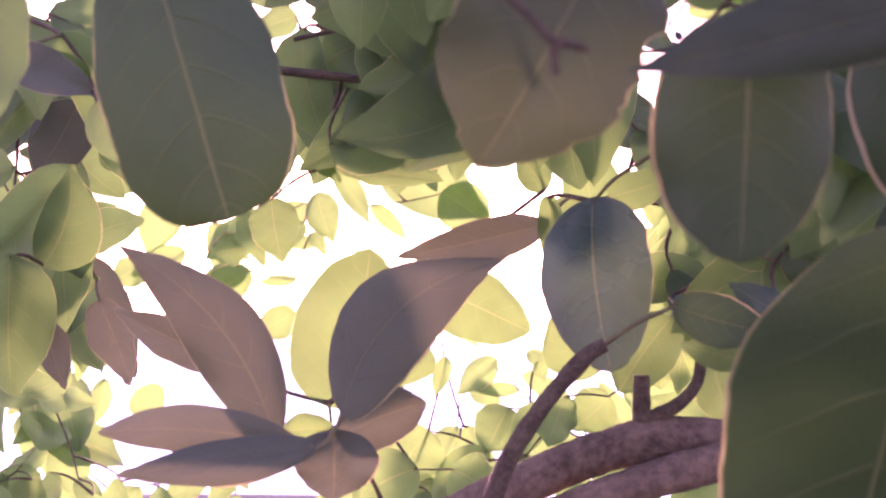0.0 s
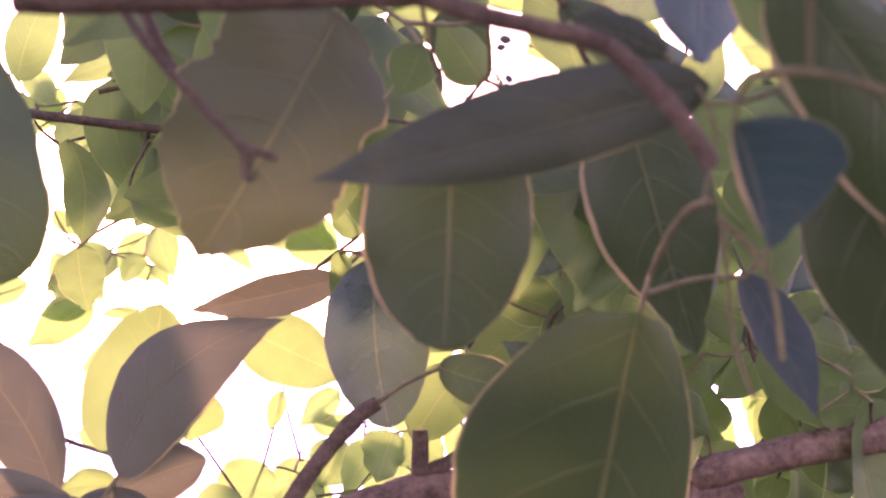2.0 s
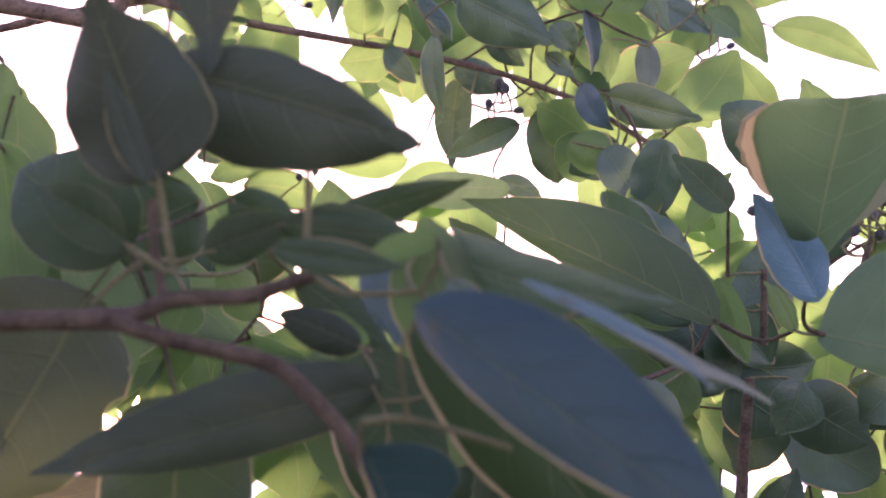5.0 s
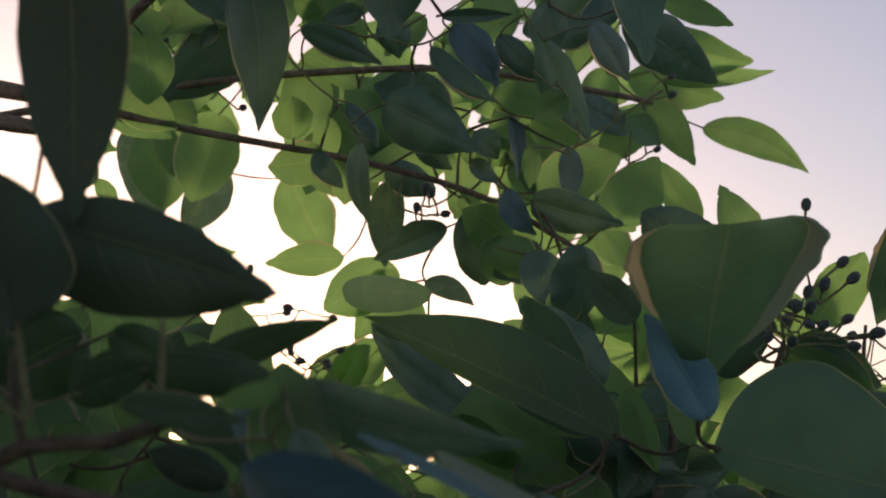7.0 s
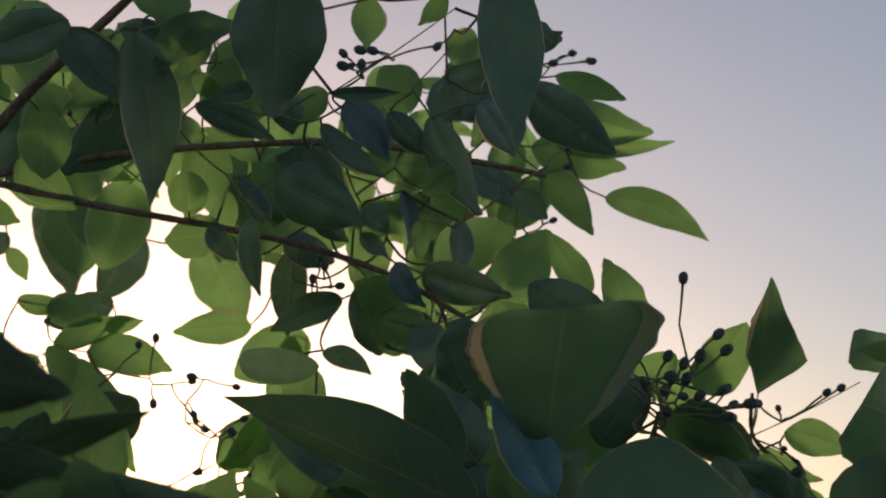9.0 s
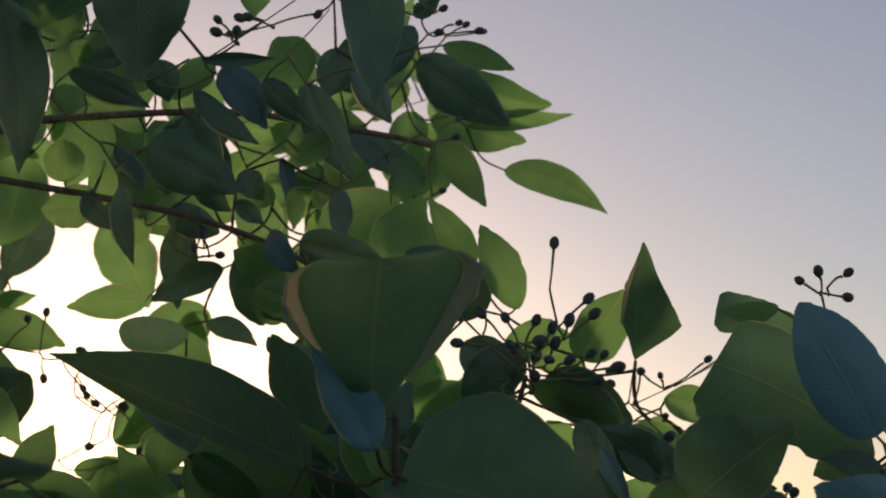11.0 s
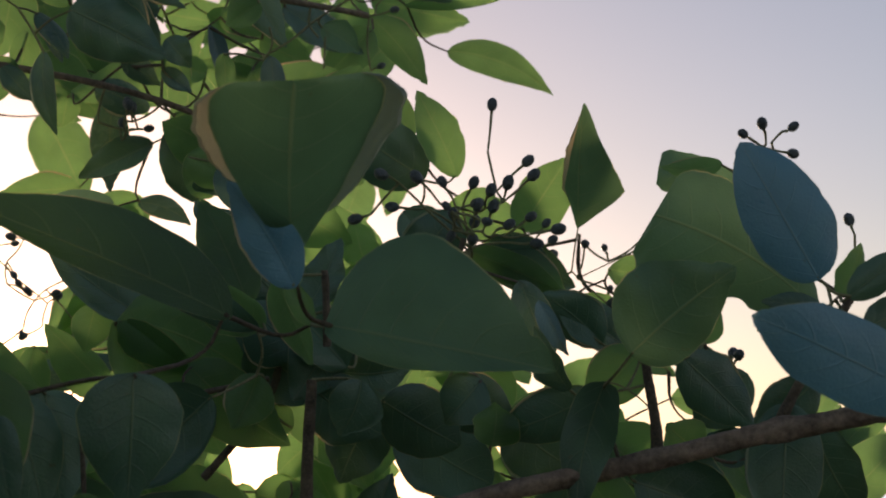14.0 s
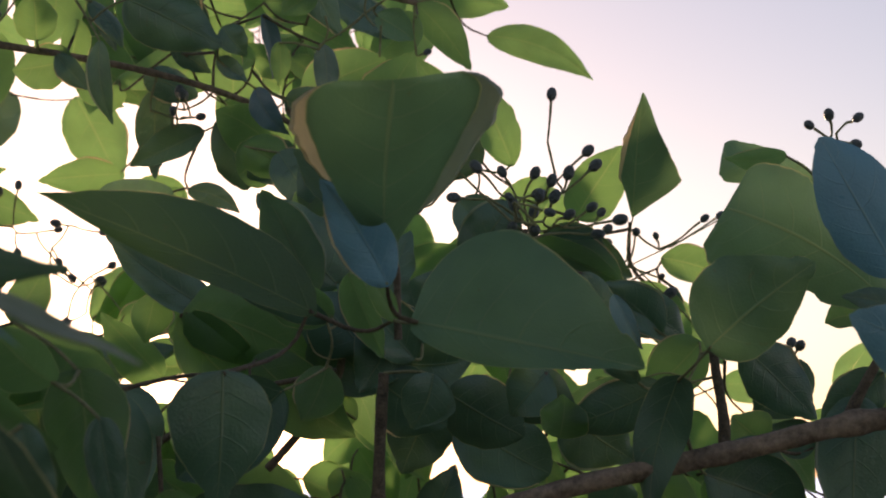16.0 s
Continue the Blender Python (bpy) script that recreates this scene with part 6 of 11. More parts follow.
leaf((0.3972, 0.9730, 1.8166), (0.4154, 0.9763, 1.7892), 0.0282, (0.2, -1, 0), shape="ro", fold=12, mat="k")
leaf((0.4840, 0.9508, 1.6717), (0.5306, 0.9435, 1.6412), 0.0437, (0, -1, 0), shape="egg", fold=12, mat="k")
leaf((0.5746, 0.9033, 1.6803), (0.5295, 0.9174, 1.6709), 0.0284, (0, -1, 0.1), shape="ro", fold=14, mat="n")
leaf((0.3345, 0.6971, 1.6718), (0.3330, 0.7056, 1.6269), 0.0355, (0.2, -1, 0), shape="ov", fold=12, mat="k", flat=True)
leaf((0.2949, 0.7090, 1.6661), (0.3069, 0.7134, 1.6237), 0.0243, (0.1, -1, 0), shape="ov", fold=14, mat="k", flat=True)
leaf((0.2870, 0.6683, 1.6701), (0.2909, 0.6754, 1.6250), 0.0258, (-0.2, -1, 0), shape="ov", fold=16, mat="n", flat=True, rolled=((-1, 0.3, 0.8, 0.0005), ))
leaf((0.5743, 0.9742, 1.6378), (0.5627, 0.9823, 1.6102), 0.0260, (0, -1, 0), shape="ro", fold=10)
leaf((0.6450, 0.8716, 1.6901), (0.6195, 0.8829, 1.6664), 0.0266, (0, -1, 0), shape="ro", fold=12, mat="k")
leaf((0.5760, 0.8243, 1.6493), (0.5983, 0.8237, 1.6184), 0.0381, (0, -1, 0), shape="ro", fold=14, mat="k")
leaf((0.6049, 0.7016, 1.7000), (0.6288, 0.6908, 1.7173), 0.0139, (-0.3, -1, 0), fold=16, mat="k")
leaf((0.6123, 0.7200, 1.7037), (0.6202, 0.7129, 1.7241), 0.0134, (0.2, -1, 0), fold=18, mat="n")
leaf((0.6216, 0.7204, 1.6910), (0.6458, 0.7109, 1.7026), 0.0167, (0, -1, 0.2), fold=14, mat="g")
leaf((0.5873, 0.6873, 1.6914), (0.5641, 0.6922, 1.6978), 0.0113, (0, -1, 0.1), fold=20, mat="k")
leaf((0.6493, 0.7256, 1.7262), (0.6534, 0.7295, 1.7052), 0.0167, (0, -1, 0), fold=10, mat="n")
leaf((0.6158, 0.8577, 1.7031), (0.6220, 0.8514, 1.7220), 0.0112, (0, -1, 0), fold=14, mat="n")
leaf((0.3990, 0.7185, 1.6909), (0.3880, 0.7171, 1.7096), 0.0096, (0.3, -1, 0), fold=24, mat="n", curl=(1, 0.5, 90))
leaf((0.4939, 0.9664, 1.7909), (0.5190, 0.9670, 1.7596), 0.0298, (0, -1, 0), shape="ro", fold=14, mat="k")
leaf((0.5315, 0.9205, 1.7611), (0.5636, 0.9153, 1.7455), 0.0269, (0, -1, -0.1), shape="ov", fold=14, mat="k")
leaf((0.5194, 0.8457, 1.7315), (0.5362, 0.8512, 1.6891), 0.0188, (-0.2, -1, 0), shape="el", fold=20, mat="g")
leaf((0.5575, 0.8998, 1.7284), (0.5918, 0.8953, 1.7074), 0.0262, (0, -1, 0), shape="ro", fold=14, mat="k")
leaf((0.5899, 0.8757, 1.7023), (0.5660, 0.8881, 1.6783), 0.0284, (0, -1, 0), shape="ro", fold=12, mat="n")
leaf((0.1966, 0.9699, 1.9743), (0.2330, 0.9722, 1.9355), 0.0299, (0.33, -1, -0.11), fold=21, sag=0.01, mat="k")
leaf((0.1846, 1.0135, 1.9428), (0.1890, 1.0228, 1.9040), 0.0298, (-0.02, -1, -0.08), fold=16, sag=0.01, shape="ro", mat="n")
leaf((0.2404, 0.9719, 1.9856), (0.2562, 0.9755, 1.9585), 0.0120, (0.27, -1, -0.11), fold=20, sag=0.06, mat="s", rolled=((1, 0.2, 0.9, 0.0010), ))
leaf((0.2703, 0.9543, 1.9767), (0.2673, 0.9614, 1.9519), 0.0194, (0.34, -1, -0.14), fold=18, sag=-0.03, mat="n")
leaf((0.3023, 0.9528, 1.9420), (0.2806, 0.9587, 1.9373), 0.0124, (0.21, -1, -0.06), fold=14, sag=0.02, mat="k")
leaf((0.2717, 0.9908, 1.9443), (0.3177, 0.9863, 1.9238), 0.0168, (-0.18, -1, -0.06), fold=23, sag=0.03, mat="k", rolled=((1, 0.2, 0.7, 0.0012), ))
leaf((0.3202, 0.9826, 1.9517), (0.3277, 0.9871, 1.9281), 0.0201, (-0.08, -1, 0.02), fold=26, sag=0.03, mat="k")
leaf((0.3039, 0.9731, 1.8741), (0.3112, 0.9829, 1.8309), 0.0125, (-0.11, -1, -0.29), fold=28, sag=0.06, mat="k", bow=0.05, rolled=((1, 0.1, 0.85, 0.0010, "e"), ))
leaf((0.3047, 1.0007, 1.9021), (0.3138, 1.0050, 1.8785), 0.0104, (-0.05, -1, -0.05), fold=29, sag=-0.03, mat="s")
leaf((0.2820, 1.0070, 1.8757), (0.2996, 1.0082, 1.8566), 0.0135, (0.06, -1, -0.09), fold=23, sag=-0.01, mat="k", rolled=((1, 0.2, 0.9, 0.0010), ))
leaf((0.3564, 0.9753, 1.9469), (0.3831, 0.9786, 1.9126), 0.0252, (0.15, -1, 0.07), fold=27, sag=0.01, mat="s", flat=True)
leaf((0.3788, 0.9634, 1.9367), (0.4038, 0.9644, 1.9121), 0.0166, (-0.27, -1, 0.04), fold=22, sag=0.06, mat="k", rolled=((1, 0.3, 0.95, 0.0010), ))
leaf((0.3397, 0.9555, 1.9245), (0.3766, 0.9552, 1.8955), 0.0150, (0.27, -1, -0.07), fold=17, sag=0.03, mat="k", bow=0.05, rolled=((1, 0.3, 0.8, 0.0024), ))
leaf((0.4013, 0.9515, 1.9327), (0.4303, 0.9596, 1.8779), 0.0247, (0.11, -1, -0.11), fold=23, sag=-0.05, mat="k", flat=True, rolled=((1, 0.40, 0.97, 0.0015), ))
leaf((0.4273, 0.9412, 1.9393), (0.4483, 0.9447, 1.9086), 0.0183, (-0.28, -1, -0.18), fold=25, sag=0.04, mat="s", rolled=((1, 0.2, 0.9, 0.0014), ))
leaf((0.3437, 0.9440, 1.9382), (0.3813, 0.9357, 1.9389), 0.0081, (0.09, -1, -0.28), fold=27, sag=0.04, mat="k")
leaf((0.4036, 0.9912, 1.8503), (0.4555, 0.9834, 1.8372), 0.0246, (-0.18, -1, -0.21), fold=24, sag=0.01, shape="ov", mat="k")
leaf((0.3162, 0.9627, 1.8945), (0.3667, 0.9587, 1.8684), 0.0348, (0.08, -1, -0.29), fold=15, sag=-0.02, shape="ov", mat="k", flat=True)
leaf((0.3667, 0.9643, 1.8816), (0.3800, 0.9654, 1.8667), 0.0170, (-0.19, -1, -0.02), fold=20, sag=0.06, mat="k")
leaf((0.4622, 0.9474, 1.9753), (0.4772, 0.9416, 1.9853), 0.0117, (0.32, -1, -0.15), fold=24, sag=-0.02, mat="k", ragged=.2)
leaf((0.4540, 0.9231, 1.9825), (0.4664, 0.9239, 1.9696), 0.0088, (0.29, -1, -0.03), fold=28, sag=0.04, mat="k")
leaf((0.3370, 0.9878, 1.9211), (0.3577, 0.9929, 1.8846), 0.0214, (0.01, -1, -0.13), fold=17, sag=0.01, mat="k", rolled=((-1, 0.2, 0.9, 0.0010), ))
leaf((0.2255, 0.9856, 1.9401), (0.2162, 0.9907, 1.9279), 0.0082, (-0.19, -1, -0.18), fold=21, sag=0.05, mat="k")
leaf((0.3650, 0.9737, 1.8671), (0.3811, 0.9735, 1.8548), 0.0114, (0.06, -1, -0.29), fold=24, sag=-0.06, mat="g")
leaf((0.4494, 0.9584, 1.8906), (0.4703, 0.9573, 1.8775), 0.0185, (-0.03, -1, -0.03), fold=18, sag=-0.05, mat="m")
leaf((0.4149, 0.9489, 1.8989), (0.3971, 0.9559, 1.8868), 0.0195, (-0.01, -1, -0.06), fold=25, sag=0.01, mat="n")
leaf((0.3955, 0.7744, 1.7462), (0.3727, 0.7763, 1.7688), 0.0175, (-0.3, -1, 0.1), shape="ov", fold=14, mat="u")
branch("petiole", ((0.2633, 0.9743, 1.9218), (0.2763, 0.9752, 1.9078), (0.2912, 0.9748, 1.8971)), 0.0011, 0.0008)
branch("petiole", ((0.3366, 0.9532, 1.9421), (0.3124, 0.9621, 1.9279), (0.2893, 0.9649, 1.9363)), 0.0011, 0.0008)
branch("petiole", ((0.4645, 0.9363, 1.9016), (0.4425, 0.9444, 1.8887), (0.4325, 0.9490, 1.8793), (0.4164, 0.9548, 1.8703)), 0.0011, 0.0008)
branch("petiole", ((0.4199, 0.9500, 1.8857), (0.4222, 0.9520, 1.8763), (0.4165, 0.9554, 1.8681)), 0.0011, 0.0008)
branch("petiole", ((0.4490, 0.9452, 1.8804), (0.4486, 0.9495, 1.8640)), 0.0011, 0.0008)
branch("petiole", ((0.2794, 0.9581, 1.9706), (0.2824, 0.9606, 1.9585), (0.2778, 0.9629, 1.9533)), 0.0011, 0.0008)
branch("petiole", ((0.3033, 0.9581, 1.9508), (0.3036, 0.9612, 1.9386), (0.3121, 0.9622, 1.9279)), 0.0011, 0.0008)
branch("petiole", ((0.2537, 0.9624, 1.9753), (0.2588, 0.9641, 1.9647), (0.2672, 0.9611, 1.9692)), 0.0011, 0.0008)
branch("petiole", ((0.3516, 0.9519, 1.9347), (0.3337, 0.9584, 1.9248), (0.3188, 0.9604, 1.9294)), 0.0011, 0.0008)
branch("petiole", ((0.3956, 0.9483, 1.9123), (0.4053, 0.9486, 1.9031), (0.4088, 0.9469, 1.9071)), 0.0011, 0.0008)
branch("petiole", ((0.4409, 0.9430, 1.8954), (0.4398, 0.9456, 1.8862), (0.4456, 0.9460, 1.8801)), 0.0011, 0.0008)
leaf((0.2596, 0.4721, 1.6670), (0.2937, 0.4660, 1.6505), 0.0050, (0.15, -0.8, 0.5), fold=14, sag=-0.04, bow=0.02, mat="e")

# denser growth behind
spray = Spray()
spray.add((0.3638, 1.6439, 2.0705), (0.3139, 1.6262, 2.0446), 0.031, (0.16, -1, 0.37))
spray.add((0.1472, 1.3843, 2.0582), (0.1672, 1.3975, 1.9932), 0.030, (0.58, -1, 0.56))
spray.add((0.4456, 1.3680, 1.9807), (0.4453, 1.3545, 1.9373), 0.021, (-0.56, -1, 0.01))
spray.add((0.5596, 1.4058, 1.9691), (0.5729, 1.4192, 1.9207), 0.026, (0.42, -1, -0.07))
spray.add((0.0690, 1.6698, 2.1848), (0.1064, 1.6954, 2.1469), 0.030, (-0.51, -1, 0.19))
spray.add((0.5012, 1.3092, 2.0667), (0.5434, 1.2895, 2.0959), 0.026, (-0.48, -1, -0.43))
spray.add((0.5485, 1.4520, 2.1510), (0.5460, 1.4348, 2.0952), 0.033, (-0.44, -1, 0.21))
spray.add((0.1583, 1.4317, 2.0399), (0.1964, 1.4214, 2.0755), 0.032, (-0.35, -1, -0.07))
spray.add((0.5466, 1.3296, 1.9683), (0.5473, 1.3090, 1.8965), 0.035, (0.33, -1, -0.14))
spray.add((0.2490, 1.3480, 2.1197), (0.2752, 1.3401, 2.0635), 0.032, (0.55, -1, 0.03))
spray.add((0.1846, 1.6411, 2.2029), (0.2492, 1.6242, 2.2222), 0.032, (0.29, -1, 0.53))
spray.add((0.4120, 1.3587, 2.0708), (0.4650, 1.3323, 2.0403), 0.031, (0.07, -1, 0.44))
spray.add((0.4627, 1.5983, 2.1623), (0.5109, 1.5955, 2.1456), 0.022, (-0.39, -1, -0.09))
spray.add((0.1688, 1.3376, 2.1201), (0.1384, 1.3064, 2.0624), 0.040, (-0.02, -1, 0.30))
spray.add((0.5375, 1.5717, 1.9443), (0.4910, 1.5903, 1.9875), 0.040, (-0.18, -1, 0.25))
spray.add((0.5240, 1.5329, 2.1064), (0.4832, 1.5291, 2.0593), 0.037, (-0.50, -1, 0.33))
spray.add((0.3687, 1.5393, 2.1521), (0.3106, 1.5251, 2.1474), 0.025, (-0.24, -1, 0.25))
spray.add((0.1975, 1.6389, 2.1975), (0.1359, 1.6351, 2.1777), 0.039, (-0.21, -1, 0.23))
spray.add((0.1996, 1.6262, 2.1006), (0.2658, 1.6322, 2.0719), 0.035, (-0.44, -1, 0.05))
spray.add((0.5958, 1.5467, 1.9587), (0.5698, 1.5307, 1.8918), 0.033, (-0.06, -1, -0.20))
spray.add((0.2095, 1.5614, 2.0865), (0.1851, 1.5874, 2.0385), 0.031, (-0.51, -1, -0.47))
spray.add((0.4847, 1.4090, 2.0076), (0.5309, 1.3792, 2.0488), 0.031, (-0.05, -1, -0.47))
spray.add((0.5320, 1.3189, 2.0819), (0.5118, 1.3248, 2.0405), 0.026, (0.37, -1, 0.55))
spray.add((0.4772, 1.4398, 2.1339), (0.4556, 1.4177, 2.0941), 0.026, (0.26, -1, -0.30))
spray.add((0.2436, 1.5735, 2.1157), (0.1923, 1.5670, 2.0841), 0.035, (0.49, -1, -0.40))
spray.add((0.6433, 1.6141, 1.9935), (0.6397, 1.6268, 1.9361), 0.034, (0.17, -1, 0.29))
spray.add((0.5418, 1.3047, 2.0451), (0.5283, 1.3077, 1.9886), 0.033, (-0.02, -1, -0.47))
spray.add((0.5741, 1.5185, 2.2179), (0.5468, 1.5015, 2.1793), 0.023, (0.02, -1, 0.30))
spray.add((0.5069, 1.3270, 2.1476), (0.5067, 1.3196, 2.0963), 0.028, (-0.47, -1, 0.30))
spray.add((0.2278, 1.5088, 2.1413), (0.1989, 1.5016, 2.0914), 0.029, (0.04, -1, -0.32))
spray.add((0.4782, 1.5932, 2.0732), (0.5252, 1.6081, 2.0334), 0.037, (0.48, -1, -0.15))
spray.add((0.2324, 1.6012, 2.2117), (0.2184, 1.6172, 2.1581), 0.026, (-0.12, -1, 0.25))
spray.add((0.0872, 1.5887, 2.1594), (0.1441, 1.5891, 2.1147), 0.041, (0.00, -1, 0.25))
spray.add((0.1932, 1.3645, 2.1226), (0.2052, 1.3669, 2.0782), 0.024, (0.08, -1, -0.34))
spray.add((0.1870, 1.6218, 2.1780), (0.2367, 1.5918, 2.1309), 0.046, (-0.05, -1, 0.34))
spray.add((0.1897, 1.6073, 2.0862), (0.2216, 1.6080, 2.0388), 0.024, (0.47, -1, 0.38))
spray.add((0.5094, 1.5366, 1.9489), (0.5570, 1.5423, 1.9178), 0.030, (0.58, -1, 0.39))
spray.add((0.5461, 1.5871, 1.9893), (0.5924, 1.5981, 2.0211), 0.033, (0.32, -1, -0.05))
spray.add((0.4804, 1.5121, 2.1138), (0.4447, 1.5399, 2.0713), 0.034, (0.24, -1, 0.34))
spray.add((0.4276, 1.6414, 2.0921), (0.4829, 1.6597, 2.1133), 0.027, (0.12, -1, 0.34))
spray.add((0.1827, 1.4153, 2.0212), (0.2016, 1.4219, 1.9648), 0.026, (0.53, -1, -0.04))
spray.add((0.2221, 1.3736, 2.1370), (0.1740, 1.3662, 2.0900), 0.041, (0.30, -1, -0.44))
spray.add((0.3493, 1.6568, 2.1028), (0.3077, 1.6681, 2.1324), 0.027, (0.57, -1, 0.40))
spray.add((0.3499, 1.5065, 2.1281), (0.3794, 1.5321, 2.0858), 0.035, (0.28, -1, -0.24))
spray.add((0.5312, 1.4208, 1.9967), (0.4883, 1.4304, 1.9668), 0.028, (0.11, -1, 0.20))
spray.add((0.4994, 1.3585, 2.1084), (0.5489, 1.3274, 2.1544), 0.032, (-0.27, -1, -0.03))
spray.add((0.2967, 1.4069, 2.0236), (0.3118, 1.3852, 1.9751), 0.025, (0.37, -1, 0.19))
spray.add((0.5218, 1.4147, 2.1235), (0.4721, 1.4303, 2.1314), 0.026, (0.18, -1, 0.59))
spray.add((0.5194, 1.4686, 1.9162), (0.5608, 1.4468, 1.9471), 0.024, (0.08, -1, 0.03))
spray.add((0.4991, 1.5445, 2.1395), (0.5443, 1.5314, 2.1433), 0.026, (-0.50, -1, -0.17))
spray.add((0.4935, 1.4070, 1.9702), (0.4606, 1.4005, 1.9341), 0.022, (0.25, -1, 0.13))
spray.add((0.6452, 1.5355, 2.0979), (0.6976, 1.5257, 2.1074), 0.027, (0.52, -1, 0.48))
spray.add((0.2285, 1.4651, 2.0734), (0.2032, 1.4488, 2.0263), 0.030, (0.36, -1, 0.09))
spray.add((0.4878, 1.3534, 1.8981), (0.4874, 1.3320, 1.8378), 0.036, (0.18, -1, -0.23))
spray.add((0.3241, 1.6484, 2.1491), (0.2708, 1.6625, 2.1144), 0.037, (0.50, -1, -0.05))
spray.add((0.5989, 1.5808, 2.0287), (0.6260, 1.6027, 1.9689), 0.041, (0.55, -1, 0.20))
spray.add((0.5435, 1.4244, 2.0620), (0.5525, 1.4183, 2.0138), 0.022, (-0.35, -1, -0.03))
spray.add((0.1286, 1.3966, 2.0597), (0.1199, 1.4138, 2.1212), 0.029, (-0.53, -1, 0.00))
spray.add((0.1119, 1.4098, 2.1227), (0.1379, 1.4146, 2.0785), 0.024, (-0.38, -1, -0.19))
spray.add((0.5389, 1.3749, 2.0285), (0.5956, 1.4023, 2.0626), 0.035, (0.06, -1, 0.55))
spray.add((0.3460, 1.3247, 2.0752), (0.3941, 1.3267, 2.0198), 0.038, (-0.27, -1, 0.59))
spray.add((0.4334, 1.2950, 2.0660), (0.3975, 1.2875, 2.0196), 0.034, (0.26, -1, 0.17))
spray.add((0.1753, 1.4463, 2.1270), (0.2253, 1.4535, 2.1117), 0.033, (-0.28, -1, 0.09))
spray.add((0.5430, 1.3363, 1.9185), (0.5137, 1.3475, 1.8757), 0.023, (-0.02, -1, 0.02))
spray.add((0.6069, 1.5277, 2.1396), (0.6456, 1.5455, 2.1010), 0.027, (0.05, -1, 0.08))
spray.add((0.2598, 1.3571, 2.0545), (0.2668, 1.3553, 2.0008), 0.030, (-0.17, -1, 0.26))
spray.add((0.1475, 1.5166, 2.0746), (0.2080, 1.4842, 2.0469), 0.037, (0.25, -1, -0.24))
spray.add((0.3889, 1.3184, 2.0083), (0.3273, 1.3399, 1.9717), 0.034, (0.14, -1, -0.18))
spray.add((0.5271, 1.5588, 2.1349), (0.5713, 1.5427, 2.1269), 0.021, (0.21, -1, 0.28))
spray.add((0.1873, 1.6369, 2.1132), (0.2384, 1.6165, 2.0830), 0.028, (-0.11, -1, -0.42))
spray.add((0.3161, 1.4339, 2.1783), (0.3646, 1.4444, 2.2217), 0.036, (-0.58, -1, -0.14))
spray.add((0.4217, 1.3191, 2.0855), (0.4732, 1.3231, 2.0934), 0.029, (-0.20, -1, 0.52))
spray.add((0.2884, 1.3779, 2.0189), (0.3575, 1.3811, 2.0456), 0.039, (0.07, -1, -0.21))
spray.add((0.5288, 1.3381, 1.9813), (0.5854, 1.3237, 2.0194), 0.042, (-0.31, -1, 0.13))
spray.add((0.5674, 1.4449, 2.1471), (0.6043, 1.4657, 2.1260), 0.029, (0.19, -1, -0.16))
spray.done()
spray = Spray()
spray.add((0.1304, 1.4802, 1.8544), (0.1071, 1.4836, 1.8101), 0.024, (0.17, -1, -0.46))
spray.add((0.1995, 1.4283, 1.8329), (0.1289, 1.4156, 1.8256), 0.031, (0.27, -1, 0.49))
spray.add((0.1171, 1.4783, 1.8186), (0.1242, 1.4684, 1.7678), 0.026, (-0.32, -1, -0.42))
spray.add((0.1196, 1.6025, 1.8549), (0.1557, 1.5914, 1.8793), 0.022, (-0.21, -1, -0.43))
spray.add((0.1898, 1.3804, 1.8596), (0.2395, 1.4072, 1.8139), 0.033, (0.41, -1, -0.11))
spray.add((0.1851, 1.5567, 1.8950), (0.2380, 1.5346, 1.8469), 0.045, (-0.54, -1, -0.38))
spray.add((0.1852, 1.3563, 1.8687), (0.1951, 1.3398, 1.8180), 0.025, (0.20, -1, 0.37))
spray.add((0.1689, 1.5760, 1.8371), (0.1491, 1.5596, 1.7799), 0.030, (0.51, -1, 0.23))
spray.add((0.1627, 1.3346, 1.8061), (0.1051, 1.3369, 1.7589), 0.032, (0.12, -1, -0.19))
spray.add((0.1595, 1.3384, 1.7900), (0.1990, 1.3517, 1.7563), 0.025, (-0.27, -1, 0.10))
spray.add((0.1330, 1.6220, 1.8129), (0.0879, 1.6167, 1.8055), 0.028, (-0.00, -1, -0.30))
spray.add((0.1616, 1.3334, 1.7899), (0.2198, 1.3384, 1.7476), 0.038, (0.35, -1, -0.24))
spray.add((0.1417, 1.3163, 1.8360), (0.1117, 1.3039, 1.7923), 0.029, (-0.49, -1, 0.40))
spray.add((0.1430, 1.3502, 1.8475), (0.1101, 1.3708, 1.7946), 0.038, (-0.53, -1, -0.05))
spray.add((0.1638, 1.5897, 1.8946), (0.1223, 1.6100, 1.8911), 0.021, (-0.05, -1, 0.32))
spray.add((0.1031, 1.5785, 1.8875), (0.1263, 1.5732, 1.8443), 0.024, (-0.09, -1, -0.42))
spray.add((0.1097, 1.5608, 1.7934), (0.1404, 1.5643, 1.7340), 0.031, (-0.05, -1, 0.53))
spray.add((0.1643, 1.5966, 1.8805), (0.2180, 1.5701, 1.8600), 0.032, (0.18, -1, -0.44))
spray.add((0.1500, 1.3583, 1.8395), (0.1256, 1.3387, 1.7866), 0.028, (-0.34, -1, 0.01))
spray.add((0.1540, 1.6057, 1.8678), (0.2030, 1.5981, 1.8252), 0.028, (0.23, -1, -0.10))
spray.add((0.1401, 1.4214, 1.8590), (0.1264, 1.4367, 1.7892), 0.034, (-0.17, -1, -0.33))
